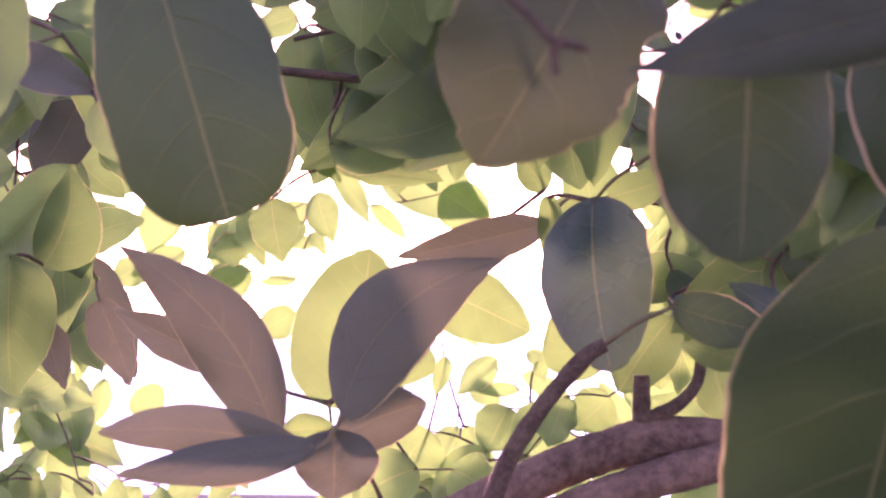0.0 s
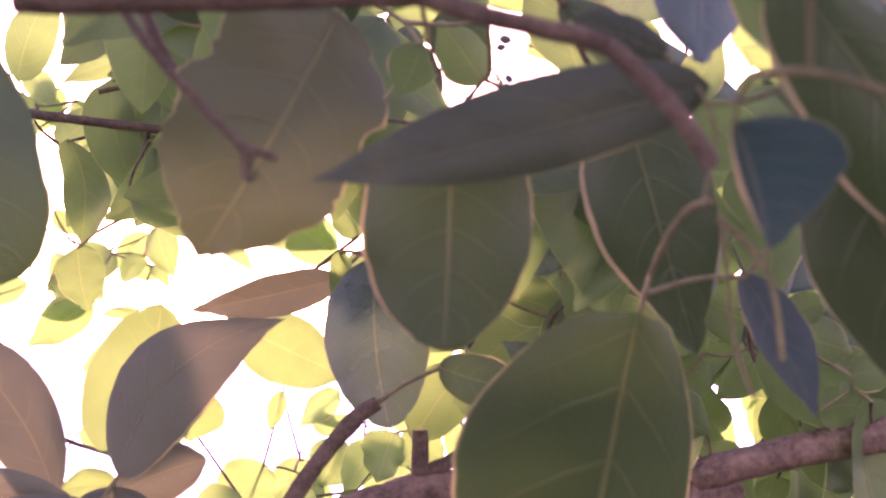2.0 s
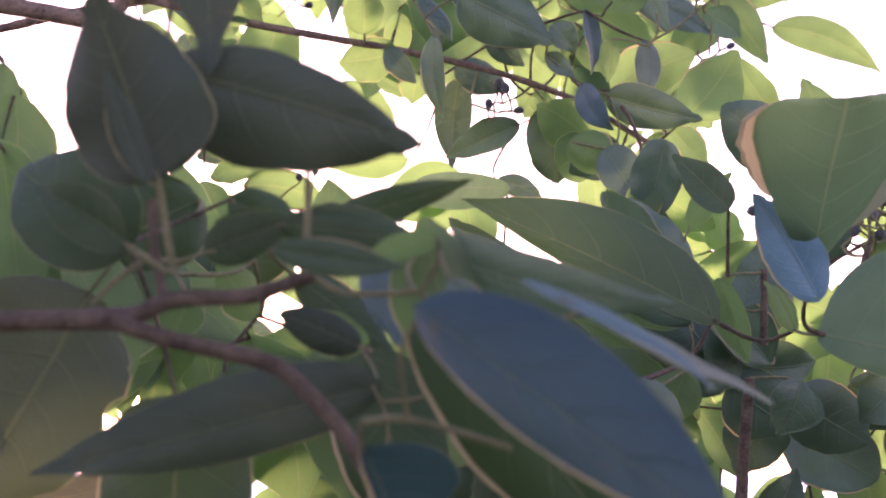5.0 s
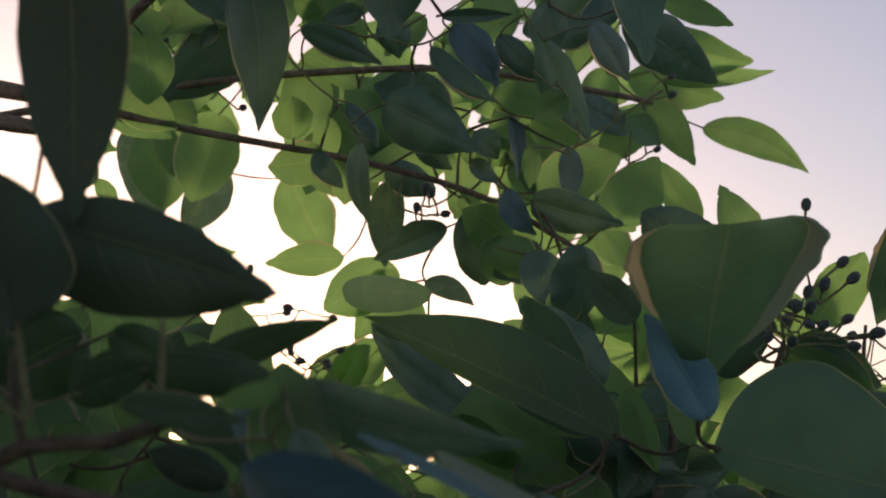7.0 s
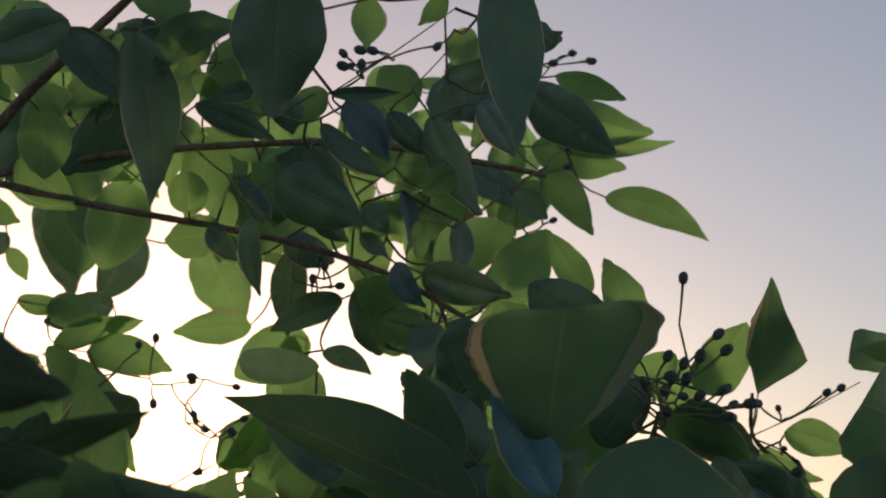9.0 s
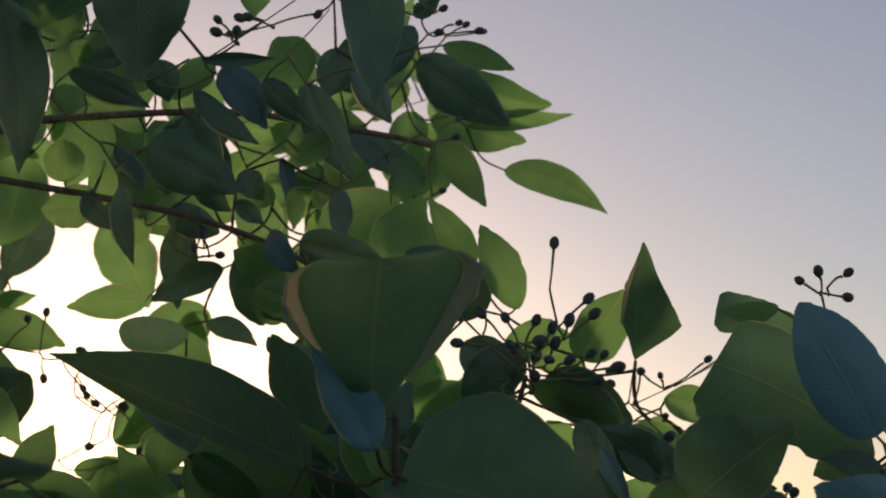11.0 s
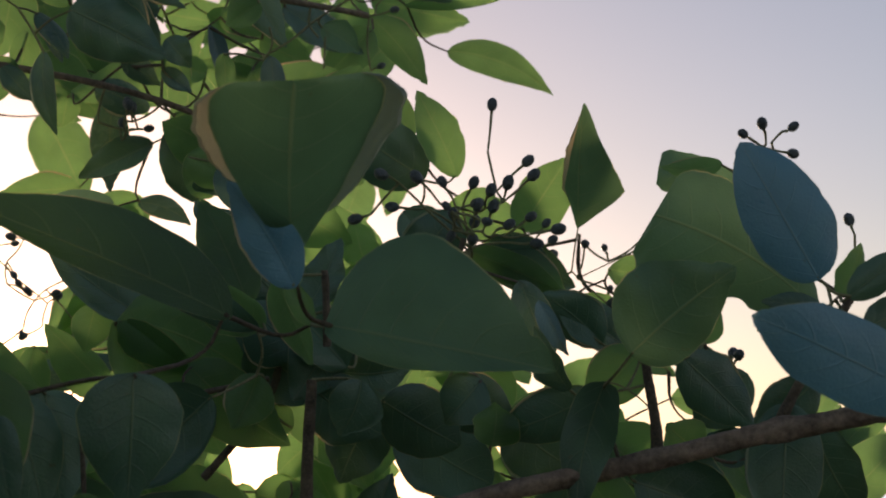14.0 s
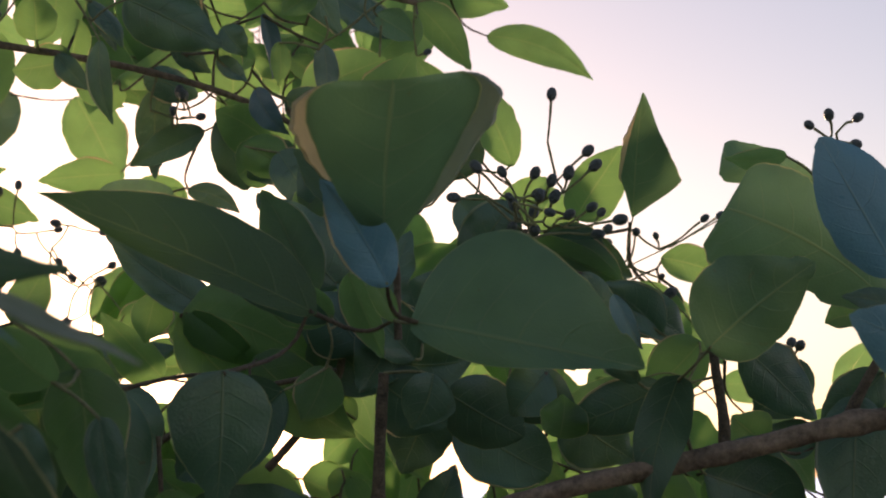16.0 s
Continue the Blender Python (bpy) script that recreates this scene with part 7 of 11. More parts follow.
spray.add((0.1653, 1.4685, 1.8100), (0.1767, 1.4635, 1.7650), 0.022, (-0.55, -1, -0.33))
spray.add((0.1609, 1.4673, 1.8491), (0.1676, 1.4781, 1.8016), 0.027, (-0.42, -1, -0.27))
spray.add((0.1589, 1.4334, 1.8117), (0.1357, 1.4528, 1.7639), 0.026, (-0.25, -1, -0.12))
spray.add((0.1515, 1.3024, 1.8611), (0.0941, 1.3299, 1.8548), 0.031, (0.20, -1, 0.51))
spray.add((0.1433, 1.5156, 1.8249), (0.1142, 1.5411, 1.7623), 0.034, (0.16, -1, -0.40))
spray.add((0.1855, 1.3148, 1.8289), (0.1725, 1.3027, 1.7753), 0.026, (-0.12, -1, 0.02))
spray.add((0.1426, 1.3850, 1.8099), (0.1897, 1.3775, 1.8069), 0.024, (-0.42, -1, 0.14))
spray.add((0.2303, 1.5043, 1.8418), (0.2124, 1.4860, 1.8039), 0.023, (-0.53, -1, 0.05))
spray.add((0.1590, 1.3653, 1.8074), (0.1008, 1.3573, 1.8137), 0.032, (0.53, -1, 0.35))
spray.done()
spray = Spray()
spray.add((0.3442, 1.1293, 1.6792), (0.3889, 1.1129, 1.6500), 0.026, (0.22, -1, -0.24))
spray.add((0.6314, 1.3001, 1.6435), (0.5878, 1.2900, 1.6115), 0.031, (0.23, -1, 0.26))
spray.add((0.7419, 0.9740, 1.6276), (0.7912, 0.9734, 1.6678), 0.034, (-0.16, -1, -0.19))
spray.add((0.6486, 1.0219, 1.6627), (0.6517, 1.0226, 1.6103), 0.023, (-0.52, -1, -0.42))
spray.add((0.3246, 1.0671, 1.6548), (0.3716, 1.0824, 1.6235), 0.030, (-0.40, -1, 0.45))
spray.add((0.4260, 1.2847, 1.6900), (0.4366, 1.2967, 1.6355), 0.028, (-0.20, -1, 0.34))
spray.add((0.7486, 1.1216, 1.6332), (0.7241, 1.1333, 1.5823), 0.031, (0.40, -1, 0.38))
spray.add((0.3451, 1.2573, 1.7054), (0.3673, 1.2617, 1.6587), 0.032, (0.56, -1, -0.35))
spray.add((0.6688, 1.1574, 1.6866), (0.6956, 1.1800, 1.6418), 0.035, (-0.54, -1, 0.28))
spray.add((0.4557, 1.3540, 1.6641), (0.4676, 1.3560, 1.6171), 0.025, (-0.15, -1, -0.16))
spray.add((0.6817, 1.0360, 1.6303), (0.7133, 1.0426, 1.5836), 0.033, (0.58, -1, -0.07))
spray.add((0.6947, 1.2146, 1.6749), (0.7206, 1.2343, 1.6377), 0.023, (-0.01, -1, -0.37))
spray.add((0.5977, 1.1682, 1.7224), (0.6358, 1.1542, 1.6880), 0.027, (-0.16, -1, -0.21))
spray.add((0.6500, 0.9538, 1.6711), (0.6920, 0.9633, 1.6272), 0.034, (-0.27, -1, 0.53))
spray.add((0.7407, 1.0817, 1.6129), (0.7572, 1.0518, 1.5518), 0.032, (-0.46, -1, -0.42))
spray.add((0.4590, 1.1038, 1.6484), (0.4427, 1.0773, 1.5966), 0.028, (0.55, -1, -0.49))
spray.add((0.8337, 1.1394, 1.6848), (0.8823, 1.1593, 1.6835), 0.022, (0.09, -1, -0.25))
spray.add((0.4980, 1.2115, 1.7001), (0.4557, 1.2015, 1.6460), 0.033, (0.49, -1, -0.15))
spray.add((0.3290, 1.1413, 1.7207), (0.3864, 1.1357, 1.7263), 0.028, (0.04, -1, 0.55))
spray.add((0.4017, 1.2561, 1.7006), (0.4076, 1.2767, 1.6551), 0.024, (-0.38, -1, -0.11))
spray.add((0.6398, 1.1688, 1.6931), (0.6860, 1.1747, 1.7147), 0.031, (0.43, -1, 0.19))
spray.add((0.6059, 1.1354, 1.6675), (0.5747, 1.1412, 1.6342), 0.023, (0.11, -1, 0.15))
spray.add((0.5525, 1.2406, 1.6228), (0.5576, 1.2353, 1.5689), 0.032, (-0.45, -1, 0.59))
spray.add((0.5741, 1.2542, 1.7209), (0.5620, 1.2801, 1.7787), 0.038, (0.36, -1, 0.06))
spray.add((0.7115, 1.0134, 1.6420), (0.6591, 1.0372, 1.6035), 0.032, (-0.26, -1, 0.21))
spray.add((0.3161, 1.3120, 1.6879), (0.3559, 1.2971, 1.6459), 0.035, (0.43, -1, 0.35))
spray.add((0.6066, 1.2456, 1.6323), (0.6081, 1.2247, 1.5874), 0.024, (0.44, -1, 0.42))
spray.add((0.4002, 1.3237, 1.6773), (0.4526, 1.3191, 1.6361), 0.028, (-0.19, -1, -0.15))
spray.add((0.6319, 1.1539, 1.7039), (0.6910, 1.1339, 1.7251), 0.029, (0.23, -1, 0.01))
spray.add((0.7661, 1.0356, 1.6532), (0.8099, 1.0473, 1.6764), 0.025, (-0.23, -1, -0.05))
spray.add((0.3523, 1.1719, 1.6683), (0.3739, 1.1656, 1.6024), 0.036, (0.01, -1, 0.54))
spray.add((0.4479, 1.0785, 1.6527), (0.4409, 1.0655, 1.5921), 0.037, (0.21, -1, 0.00))
spray.add((0.8306, 1.1537, 1.6880), (0.8657, 1.1504, 1.7403), 0.027, (-0.10, -1, -0.19))
spray.add((0.5000, 1.0905, 1.6251), (0.4988, 1.0847, 1.5595), 0.029, (0.47, -1, -0.22))
spray.add((0.5292, 1.2617, 1.7081), (0.5047, 1.2681, 1.6422), 0.037, (-0.48, -1, 0.49))
spray.add((0.3204, 1.1568, 1.6978), (0.3130, 1.1814, 1.6363), 0.041, (-0.57, -1, 0.20))
spray.add((0.5285, 1.1335, 1.6932), (0.5022, 1.1427, 1.6464), 0.029, (0.56, -1, 0.57))
spray.add((0.8821, 1.1710, 1.6879), (0.8402, 1.1453, 1.6461), 0.033, (-0.12, -1, 0.22))
spray.add((0.3686, 1.2402, 1.6702), (0.3897, 1.2554, 1.6082), 0.039, (-0.46, -1, 0.02))
spray.add((0.2809, 1.3863, 1.6527), (0.3257, 1.3554, 1.6996), 0.035, (0.04, -1, 0.09))
spray.add((0.3318, 1.1357, 1.6493), (0.3873, 1.1148, 1.6386), 0.026, (0.01, -1, -0.18))
spray.add((0.6885, 1.0696, 1.6981), (0.7325, 1.0569, 1.6894), 0.024, (0.07, -1, 0.01))
spray.add((0.7904, 1.0452, 1.6629), (0.8403, 1.0397, 1.7016), 0.027, (-0.42, -1, 0.40))
spray.add((0.6304, 1.0009, 1.6431), (0.5764, 0.9749, 1.6540), 0.027, (-0.24, -1, 0.56))
spray.add((0.5731, 0.9784, 1.6301), (0.6215, 0.9576, 1.6070), 0.035, (-0.21, -1, 0.04))
spray.add((0.6887, 1.2779, 1.6335), (0.7322, 1.2779, 1.5892), 0.037, (-0.13, -1, -0.17))
spray.add((0.3076, 1.2265, 1.6850), (0.3349, 1.2113, 1.6374), 0.025, (-0.15, -1, -0.15))
spray.add((0.5617, 1.2247, 1.7183), (0.6155, 1.2498, 1.7141), 0.025, (0.11, -1, 0.56))
spray.add((0.4662, 1.1203, 1.6663), (0.4887, 1.1261, 1.6176), 0.029, (-0.22, -1, 0.05))
spray.add((0.5152, 0.9948, 1.6415), (0.5314, 1.0084, 1.5986), 0.024, (0.43, -1, -0.06))
spray.add((0.6415, 0.9602, 1.6475), (0.7068, 0.9637, 1.6657), 0.041, (0.17, -1, -0.48))
spray.add((0.8024, 1.1100, 1.6403), (0.8347, 1.1204, 1.6106), 0.023, (0.22, -1, 0.58))
spray.add((0.3402, 1.2678, 1.6497), (0.3793, 1.2456, 1.6078), 0.027, (-0.23, -1, 0.55))
spray.add((0.5247, 1.2108, 1.6986), (0.5171, 1.2103, 1.6262), 0.041, (-0.13, -1, 0.36))
spray.add((0.3268, 1.0868, 1.6520), (0.3637, 1.0668, 1.6055), 0.031, (0.11, -1, 0.07))
spray.add((0.5114, 1.2800, 1.6794), (0.5654, 1.2846, 1.6667), 0.029, (0.58, -1, -0.14))
spray.add((0.6258, 1.0310, 1.6959), (0.6027, 1.0043, 1.6391), 0.039, (-0.15, -1, 0.29))
spray.add((0.5164, 1.1766, 1.6668), (0.5155, 1.2048, 1.5981), 0.038, (-0.02, -1, -0.25))
spray.add((0.4174, 1.0162, 1.6359), (0.3666, 1.0054, 1.5953), 0.030, (0.54, -1, 0.34))
spray.add((0.8015, 1.1541, 1.6213), (0.8504, 1.1427, 1.6460), 0.033, (0.27, -1, -0.21))
spray.add((0.6714, 1.2206, 1.6278), (0.6249, 1.1991, 1.6148), 0.032, (-0.16, -1, 0.37))
spray.add((0.3369, 1.2677, 1.6367), (0.3333, 1.2853, 1.5931), 0.021, (0.08, -1, -0.37))
spray.add((0.8878, 1.1831, 1.7004), (0.8948, 1.1632, 1.6585), 0.025, (0.58, -1, 0.25))
spray.add((0.7481, 1.1039, 1.6376), (0.7488, 1.1051, 1.5903), 0.022, (0.03, -1, -0.11))
spray.add((0.5665, 1.2065, 1.7204), (0.5624, 1.2058, 1.6630), 0.031, (0.57, -1, 0.12))
spray.add((0.6684, 0.9448, 1.6177), (0.6173, 0.9515, 1.5876), 0.032, (0.52, -1, -0.40))
spray.add((0.5148, 0.9908, 1.6214), (0.4918, 1.0076, 1.5823), 0.030, (-0.57, -1, -0.46))
spray.add((0.7336, 1.1052, 1.6493), (0.7585, 1.0773, 1.5994), 0.027, (0.35, -1, 0.57))
spray.add((0.5798, 1.1952, 1.7017), (0.6110, 1.1771, 1.6555), 0.026, (-0.30, -1, 0.03))
spray.add((0.3687, 1.1147, 1.7075), (0.3754, 1.1300, 1.6552), 0.029, (-0.51, -1, 0.34))
spray.add((0.4027, 1.3598, 1.6458), (0.3442, 1.3352, 1.6097), 0.041, (0.53, -1, -0.29))
spray.add((0.3559, 1.3390, 1.6728), (0.3924, 1.3663, 1.7216), 0.034, (-0.15, -1, -0.37))
spray.add((0.6108, 1.1144, 1.6894), (0.6077, 1.1373, 1.6300), 0.034, (-0.10, -1, 0.09))
spray.add((0.5614, 1.2866, 1.7113), (0.6075, 1.3074, 1.6992), 0.031, (0.46, -1, -0.32))
spray.add((0.5342, 1.0803, 1.6205), (0.5459, 1.0845, 1.5720), 0.023, (0.54, -1, -0.19))
spray.add((0.3250, 1.1521, 1.6614), (0.2996, 1.1520, 1.6051), 0.037, (0.02, -1, -0.08))
spray.add((0.7967, 1.0516, 1.6914), (0.7736, 1.0652, 1.6521), 0.022, (0.39, -1, 0.38))
spray.add((0.4142, 1.1900, 1.6365), (0.3651, 1.1894, 1.6670), 0.030, (-0.25, -1, 0.43))
spray.add((0.6782, 1.1926, 1.6419), (0.7149, 1.2134, 1.5869), 0.033, (-0.31, -1, 0.51))
spray.add((0.2862, 1.1576, 1.6819), (0.2674, 1.1651, 1.6162), 0.041, (0.52, -1, 0.21))
spray.add((0.3066, 1.0700, 1.6591), (0.3674, 1.0476, 1.6223), 0.042, (0.31, -1, 0.58))
spray.add((0.7986, 1.1865, 1.6422), (0.7765, 1.1914, 1.5747), 0.043, (0.17, -1, 0.04))
spray.add((0.4518, 0.9938, 1.6816), (0.4794, 1.0014, 1.6408), 0.029, (0.23, -1, 0.07))
spray.add((0.8534, 1.2208, 1.7071), (0.9035, 1.2104, 1.7448), 0.030, (0.03, -1, 0.04))
spray.add((0.2932, 1.2332, 1.6462), (0.2891, 1.2473, 1.5888), 0.028, (-0.36, -1, 0.14))
spray.add((0.3884, 1.0275, 1.6882), (0.3697, 1.0465, 1.6501), 0.026, (-0.10, -1, -0.05))
spray.add((0.6753, 1.2666, 1.6266), (0.6831, 1.2681, 1.6786), 0.024, (0.32, -1, -0.44))
spray.add((0.3509, 1.1153, 1.6733), (0.3143, 1.1300, 1.6196), 0.032, (0.32, -1, 0.21))
spray.add((0.6531, 1.0902, 1.6766), (0.6205, 1.1076, 1.7076), 0.021, (-0.51, -1, -0.20))
spray.add((0.6071, 0.9916, 1.6709), (0.6485, 0.9958, 1.6308), 0.033, (-0.12, -1, 0.21))
spray.add((0.5906, 0.9696, 1.6518), (0.6294, 0.9679, 1.5981), 0.028, (-0.51, -1, -0.07))
spray.add((0.5697, 1.2932, 1.7428), (0.6117, 1.2923, 1.6862), 0.038, (-0.22, -1, 0.58))
spray.add((0.3344, 1.0962, 1.6982), (0.2858, 1.0891, 1.6469), 0.042, (-0.29, -1, 0.37))
spray.add((0.6453, 1.0679, 1.6758), (0.6629, 1.0652, 1.6205), 0.028, (0.15, -1, -0.05))
spray.add((0.4385, 1.1628, 1.6497), (0.4943, 1.1555, 1.6312), 0.036, (0.57, -1, 0.36))
spray.add((0.4913, 1.0625, 1.6560), (0.4574, 1.0519, 1.7141), 0.038, (-0.58, -1, -0.04))
spray.add((0.3079, 1.3273, 1.6855), (0.2602, 1.3418, 1.6362), 0.040, (0.30, -1, 0.14))
spray.add((0.6431, 1.0452, 1.6199), (0.5971, 1.0256, 1.5831), 0.034, (0.47, -1, 0.23))
spray.add((0.5718, 1.0931, 1.6230), (0.6338, 1.1059, 1.5988), 0.038, (0.39, -1, -0.08))
spray.add((0.7129, 1.0170, 1.6187), (0.7445, 1.0312, 1.5822), 0.029, (-0.28, -1, 0.04))
spray.add((0.6799, 1.0103, 1.6272), (0.7209, 1.0233, 1.5770), 0.032, (0.45, -1, -0.26))
spray.add((0.5290, 1.1240, 1.6978), (0.4767, 1.1544, 1.6638), 0.032, (-0.33, -1, 0.18))
spray.add((0.3529, 1.1480, 1.6301), (0.3373, 1.1440, 1.5742), 0.034, (0.50, -1, 0.24))
spray.add((0.3731, 1.2627, 1.7083), (0.4177, 1.2491, 1.7300), 0.025, (-0.33, -1, 0.29))
spray.add((0.2983, 1.0557, 1.6556), (0.2349, 1.0587, 1.6256), 0.038, (-0.49, -1, -0.45))
spray.add((0.4747, 1.2107, 1.6255), (0.5223, 1.1801, 1.5830), 0.040, (-0.39, -1, -0.20))
spray.add((0.6186, 1.0642, 1.6488), (0.6496, 1.0521, 1.6000), 0.031, (-0.17, -1, -0.10))
spray.add((0.4000, 1.0928, 1.6984), (0.3922, 1.0826, 1.6547), 0.020, (0.42, -1, 0.02))
spray.add((0.5914, 1.2684, 1.7119), (0.6576, 1.2766, 1.7232), 0.037, (0.23, -1, 0.05))
spray.add((0.5010, 1.1557, 1.6923), (0.4544, 1.1721, 1.6600), 0.035, (-0.33, -1, -0.48))
spray.add((0.6797, 1.0329, 1.6537), (0.6856, 1.0504, 1.6064), 0.030, (0.22, -1, 0.26))
spray.add((0.8108, 1.0795, 1.6630), (0.7633, 1.0980, 1.6816), 0.028, (0.59, -1, -0.42))
spray.add((0.3796, 1.3339, 1.7005), (0.3429, 1.3161, 1.6496), 0.033, (0.05, -1, -0.13))
spray.add((0.5398, 0.9732, 1.6516), (0.5373, 0.9529, 1.6042), 0.030, (-0.20, -1, 0.55))
spray.add((0.6611, 1.2221, 1.7130), (0.6442, 1.2388, 1.6506), 0.029, (-0.56, -1, 0.38))
spray.add((0.3405, 1.0236, 1.7007), (0.3059, 1.0149, 1.7356), 0.024, (0.39, -1, -0.30))
spray.add((0.6750, 1.2708, 1.6701), (0.7090, 1.2737, 1.6388), 0.023, (0.39, -1, -0.22))
spray.add((0.8156, 1.2513, 1.6542), (0.7878, 1.2595, 1.5960), 0.032, (0.26, -1, 0.04))
spray.add((0.3051, 1.1670, 1.6846), (0.3370, 1.1935, 1.6399), 0.030, (-0.20, -1, -0.34))
spray.add((0.5647, 1.0310, 1.6255), (0.5908, 1.0310, 1.5715), 0.034, (0.08, -1, -0.24))
spray.add((0.3650, 1.0439, 1.6506), (0.4271, 1.0416, 1.6164), 0.042, (0.14, -1, 0.32))
spray.add((0.6282, 0.9633, 1.6402), (0.6609, 0.9402, 1.5831), 0.032, (-0.55, -1, -0.47))
spray.done()
spray = Spray()
spray.add((0.6579, 1.1098, 1.7689), (0.6963, 1.0962, 1.7473), 0.020, (-0.36, -1, 0.20))
spray.add((0.4657, 1.0937, 1.8179), (0.5092, 1.0751, 1.7874), 0.030, (0.01, -1, -0.07))
spray.add((0.5375, 1.1444, 1.7818), (0.4991, 1.1382, 1.7521), 0.027, (0.49, -1, -0.46))
spray.add((0.4607, 1.1046, 1.7909), (0.4151, 1.1178, 1.8030), 0.021, (0.15, -1, -0.19))
spray.add((0.4933, 1.0432, 1.7553), (0.5321, 1.0297, 1.7968), 0.029, (0.23, -1, -0.29))
spray.add((0.4122, 1.0238, 1.8195), (0.3677, 1.0118, 1.8493), 0.034, (0.17, -1, -0.43))
spray.add((0.5583, 1.1303, 1.7560), (0.5251, 1.1229, 1.6913), 0.035, (0.29, -1, 0.01))
spray.add((0.4640, 1.0468, 1.7545), (0.4979, 1.0429, 1.7235), 0.021, (0.28, -1, 0.13))
spray.add((0.4262, 1.0271, 1.8096), (0.4792, 1.0299, 1.7842), 0.035, (-0.15, -1, -0.38))
spray.add((0.5672, 1.0514, 1.7313), (0.5241, 1.0596, 1.7104), 0.027, (0.46, -1, 0.11))
spray.add((0.5770, 1.1009, 1.7337), (0.5721, 1.1107, 1.6602), 0.038, (-0.59, -1, 0.02))
spray.add((0.4957, 1.0874, 1.7815), (0.4266, 1.0863, 1.7823), 0.035, (-0.02, -1, -0.11))
spray.add((0.6316, 1.0122, 1.7296), (0.6709, 1.0169, 1.7055), 0.024, (-0.24, -1, 0.51))
spray.add((0.4627, 1.0342, 1.7493), (0.5321, 1.0213, 1.7668), 0.041, (0.48, -1, 0.37))
spray.add((0.5140, 1.1108, 1.7908), (0.5037, 1.0857, 1.7297), 0.030, (0.39, -1, 0.05))
spray.add((0.5850, 1.1073, 1.7664), (0.6132, 1.1296, 1.7143), 0.039, (-0.11, -1, 0.21))
spray.add((0.5117, 1.0608, 1.7821), (0.4970, 1.0819, 1.7230), 0.037, (0.21, -1, 0.43))
spray.add((0.5106, 1.0485, 1.7521), (0.5576, 1.0283, 1.7333), 0.032, (0.51, -1, -0.17))
spray.add((0.5006, 1.0400, 1.7704), (0.4793, 1.0520, 1.7225), 0.023, (0.17, -1, 0.38))
spray.add((0.5953, 0.9887, 1.7471), (0.6362, 0.9944, 1.7055), 0.028, (-0.56, -1, -0.04))
spray.add((0.4447, 1.0788, 1.8232), (0.4895, 1.0971, 1.8343), 0.030, (0.31, -1, 0.21))
spray.add((0.5485, 1.1054, 1.7450), (0.5631, 1.1069, 1.6975), 0.025, (0.02, -1, 0.28))
spray.done()
spray = Spray()
spray.add((0.1047, 1.0084, 1.7214), (0.1416, 0.9868, 1.6912), 0.024, (0.55, -1, -0.16))
spray.add((0.0913, 0.9526, 1.7191), (0.1164, 0.9633, 1.6898), 0.019, (0.41, -1, 0.38))
spray.add((0.0911, 0.9789, 1.7404), (0.0610, 0.9665, 1.7247), 0.017, (0.04, -1, 0.14))
spray.add((0.1164, 0.8514, 1.7060), (0.1604, 0.8644, 1.6809), 0.031, (0.52, -1, -0.27))
spray.add((0.0785, 0.8690, 1.7231), (0.0919, 0.8894, 1.6749), 0.028, (-0.45, -1, -0.11))
spray.add((0.0773, 0.9923, 1.7117), (0.0423, 0.9907, 1.6743), 0.025, (-0.05, -1, 0.25))
spray.add((0.1073, 0.9521, 1.7299), (0.1324, 0.9368, 1.7073), 0.018, (-0.17, -1, -0.46))
spray.add((0.0623, 1.0463, 1.7397), (0.1128, 1.0394, 1.7264), 0.025, (-0.44, -1, 0.15))
spray.add((0.1165, 0.8558, 1.7067), (0.1335, 0.8400, 1.6791), 0.021, (-0.32, -1, 0.30))
spray.add((0.1136, 0.8575, 1.7265), (0.1357, 0.8496, 1.6931), 0.021, (-0.17, -1, 0.02))
spray.add((0.1109, 1.0118, 1.7475), (0.0574, 1.0173, 1.7390), 0.033, (0.53, -1, -0.31))
spray.add((0.1184, 0.8252, 1.6928), (0.1576, 0.8171, 1.6898), 0.020, (0.53, -1, 0.15))
spray.add((0.1148, 0.8714, 1.7306), (0.1123, 0.8513, 1.6847), 0.022, (-0.11, -1, 0.10))
spray.add((0.0928, 0.8854, 1.6996), (0.1217, 0.8913, 1.6825), 0.017, (-0.01, -1, -0.08))
spray.add((0.0851, 0.8844, 1.7344), (0.1071, 0.8836, 1.7004), 0.017, (0.45, -1, -0.10))
spray.add((0.0984, 0.8191, 1.6903), (0.1164, 0.8290, 1.6608), 0.019, (-0.01, -1, -0.12))
spray.add((0.0938, 1.0273, 1.7037), (0.0714, 1.0358, 1.6783), 0.019, (0.12, -1, 0.50))
spray.add((0.0722, 0.9062, 1.7093), (0.1183, 0.8877, 1.6855), 0.031, (-0.01, -1, 0.31))
spray.add((0.0925, 0.8165, 1.6682), (0.1302, 0.8254, 1.6688), 0.023, (0.33, -1, -0.20))
spray.add((0.0671, 0.9957, 1.7072), (0.0989, 0.9809, 1.7084), 0.018, (-0.19, -1, -0.39))
spray.add((0.0913, 0.9206, 1.7125), (0.1084, 0.9384, 1.7527), 0.028, (-0.33, -1, -0.23))
spray.add((0.0923, 0.9639, 1.7076), (0.0723, 0.9823, 1.6760), 0.020, (-0.58, -1, -0.40))
spray.add((0.0733, 1.0228, 1.7099), (0.0874, 1.0324, 1.6797), 0.021, (-0.28, -1, -0.39))
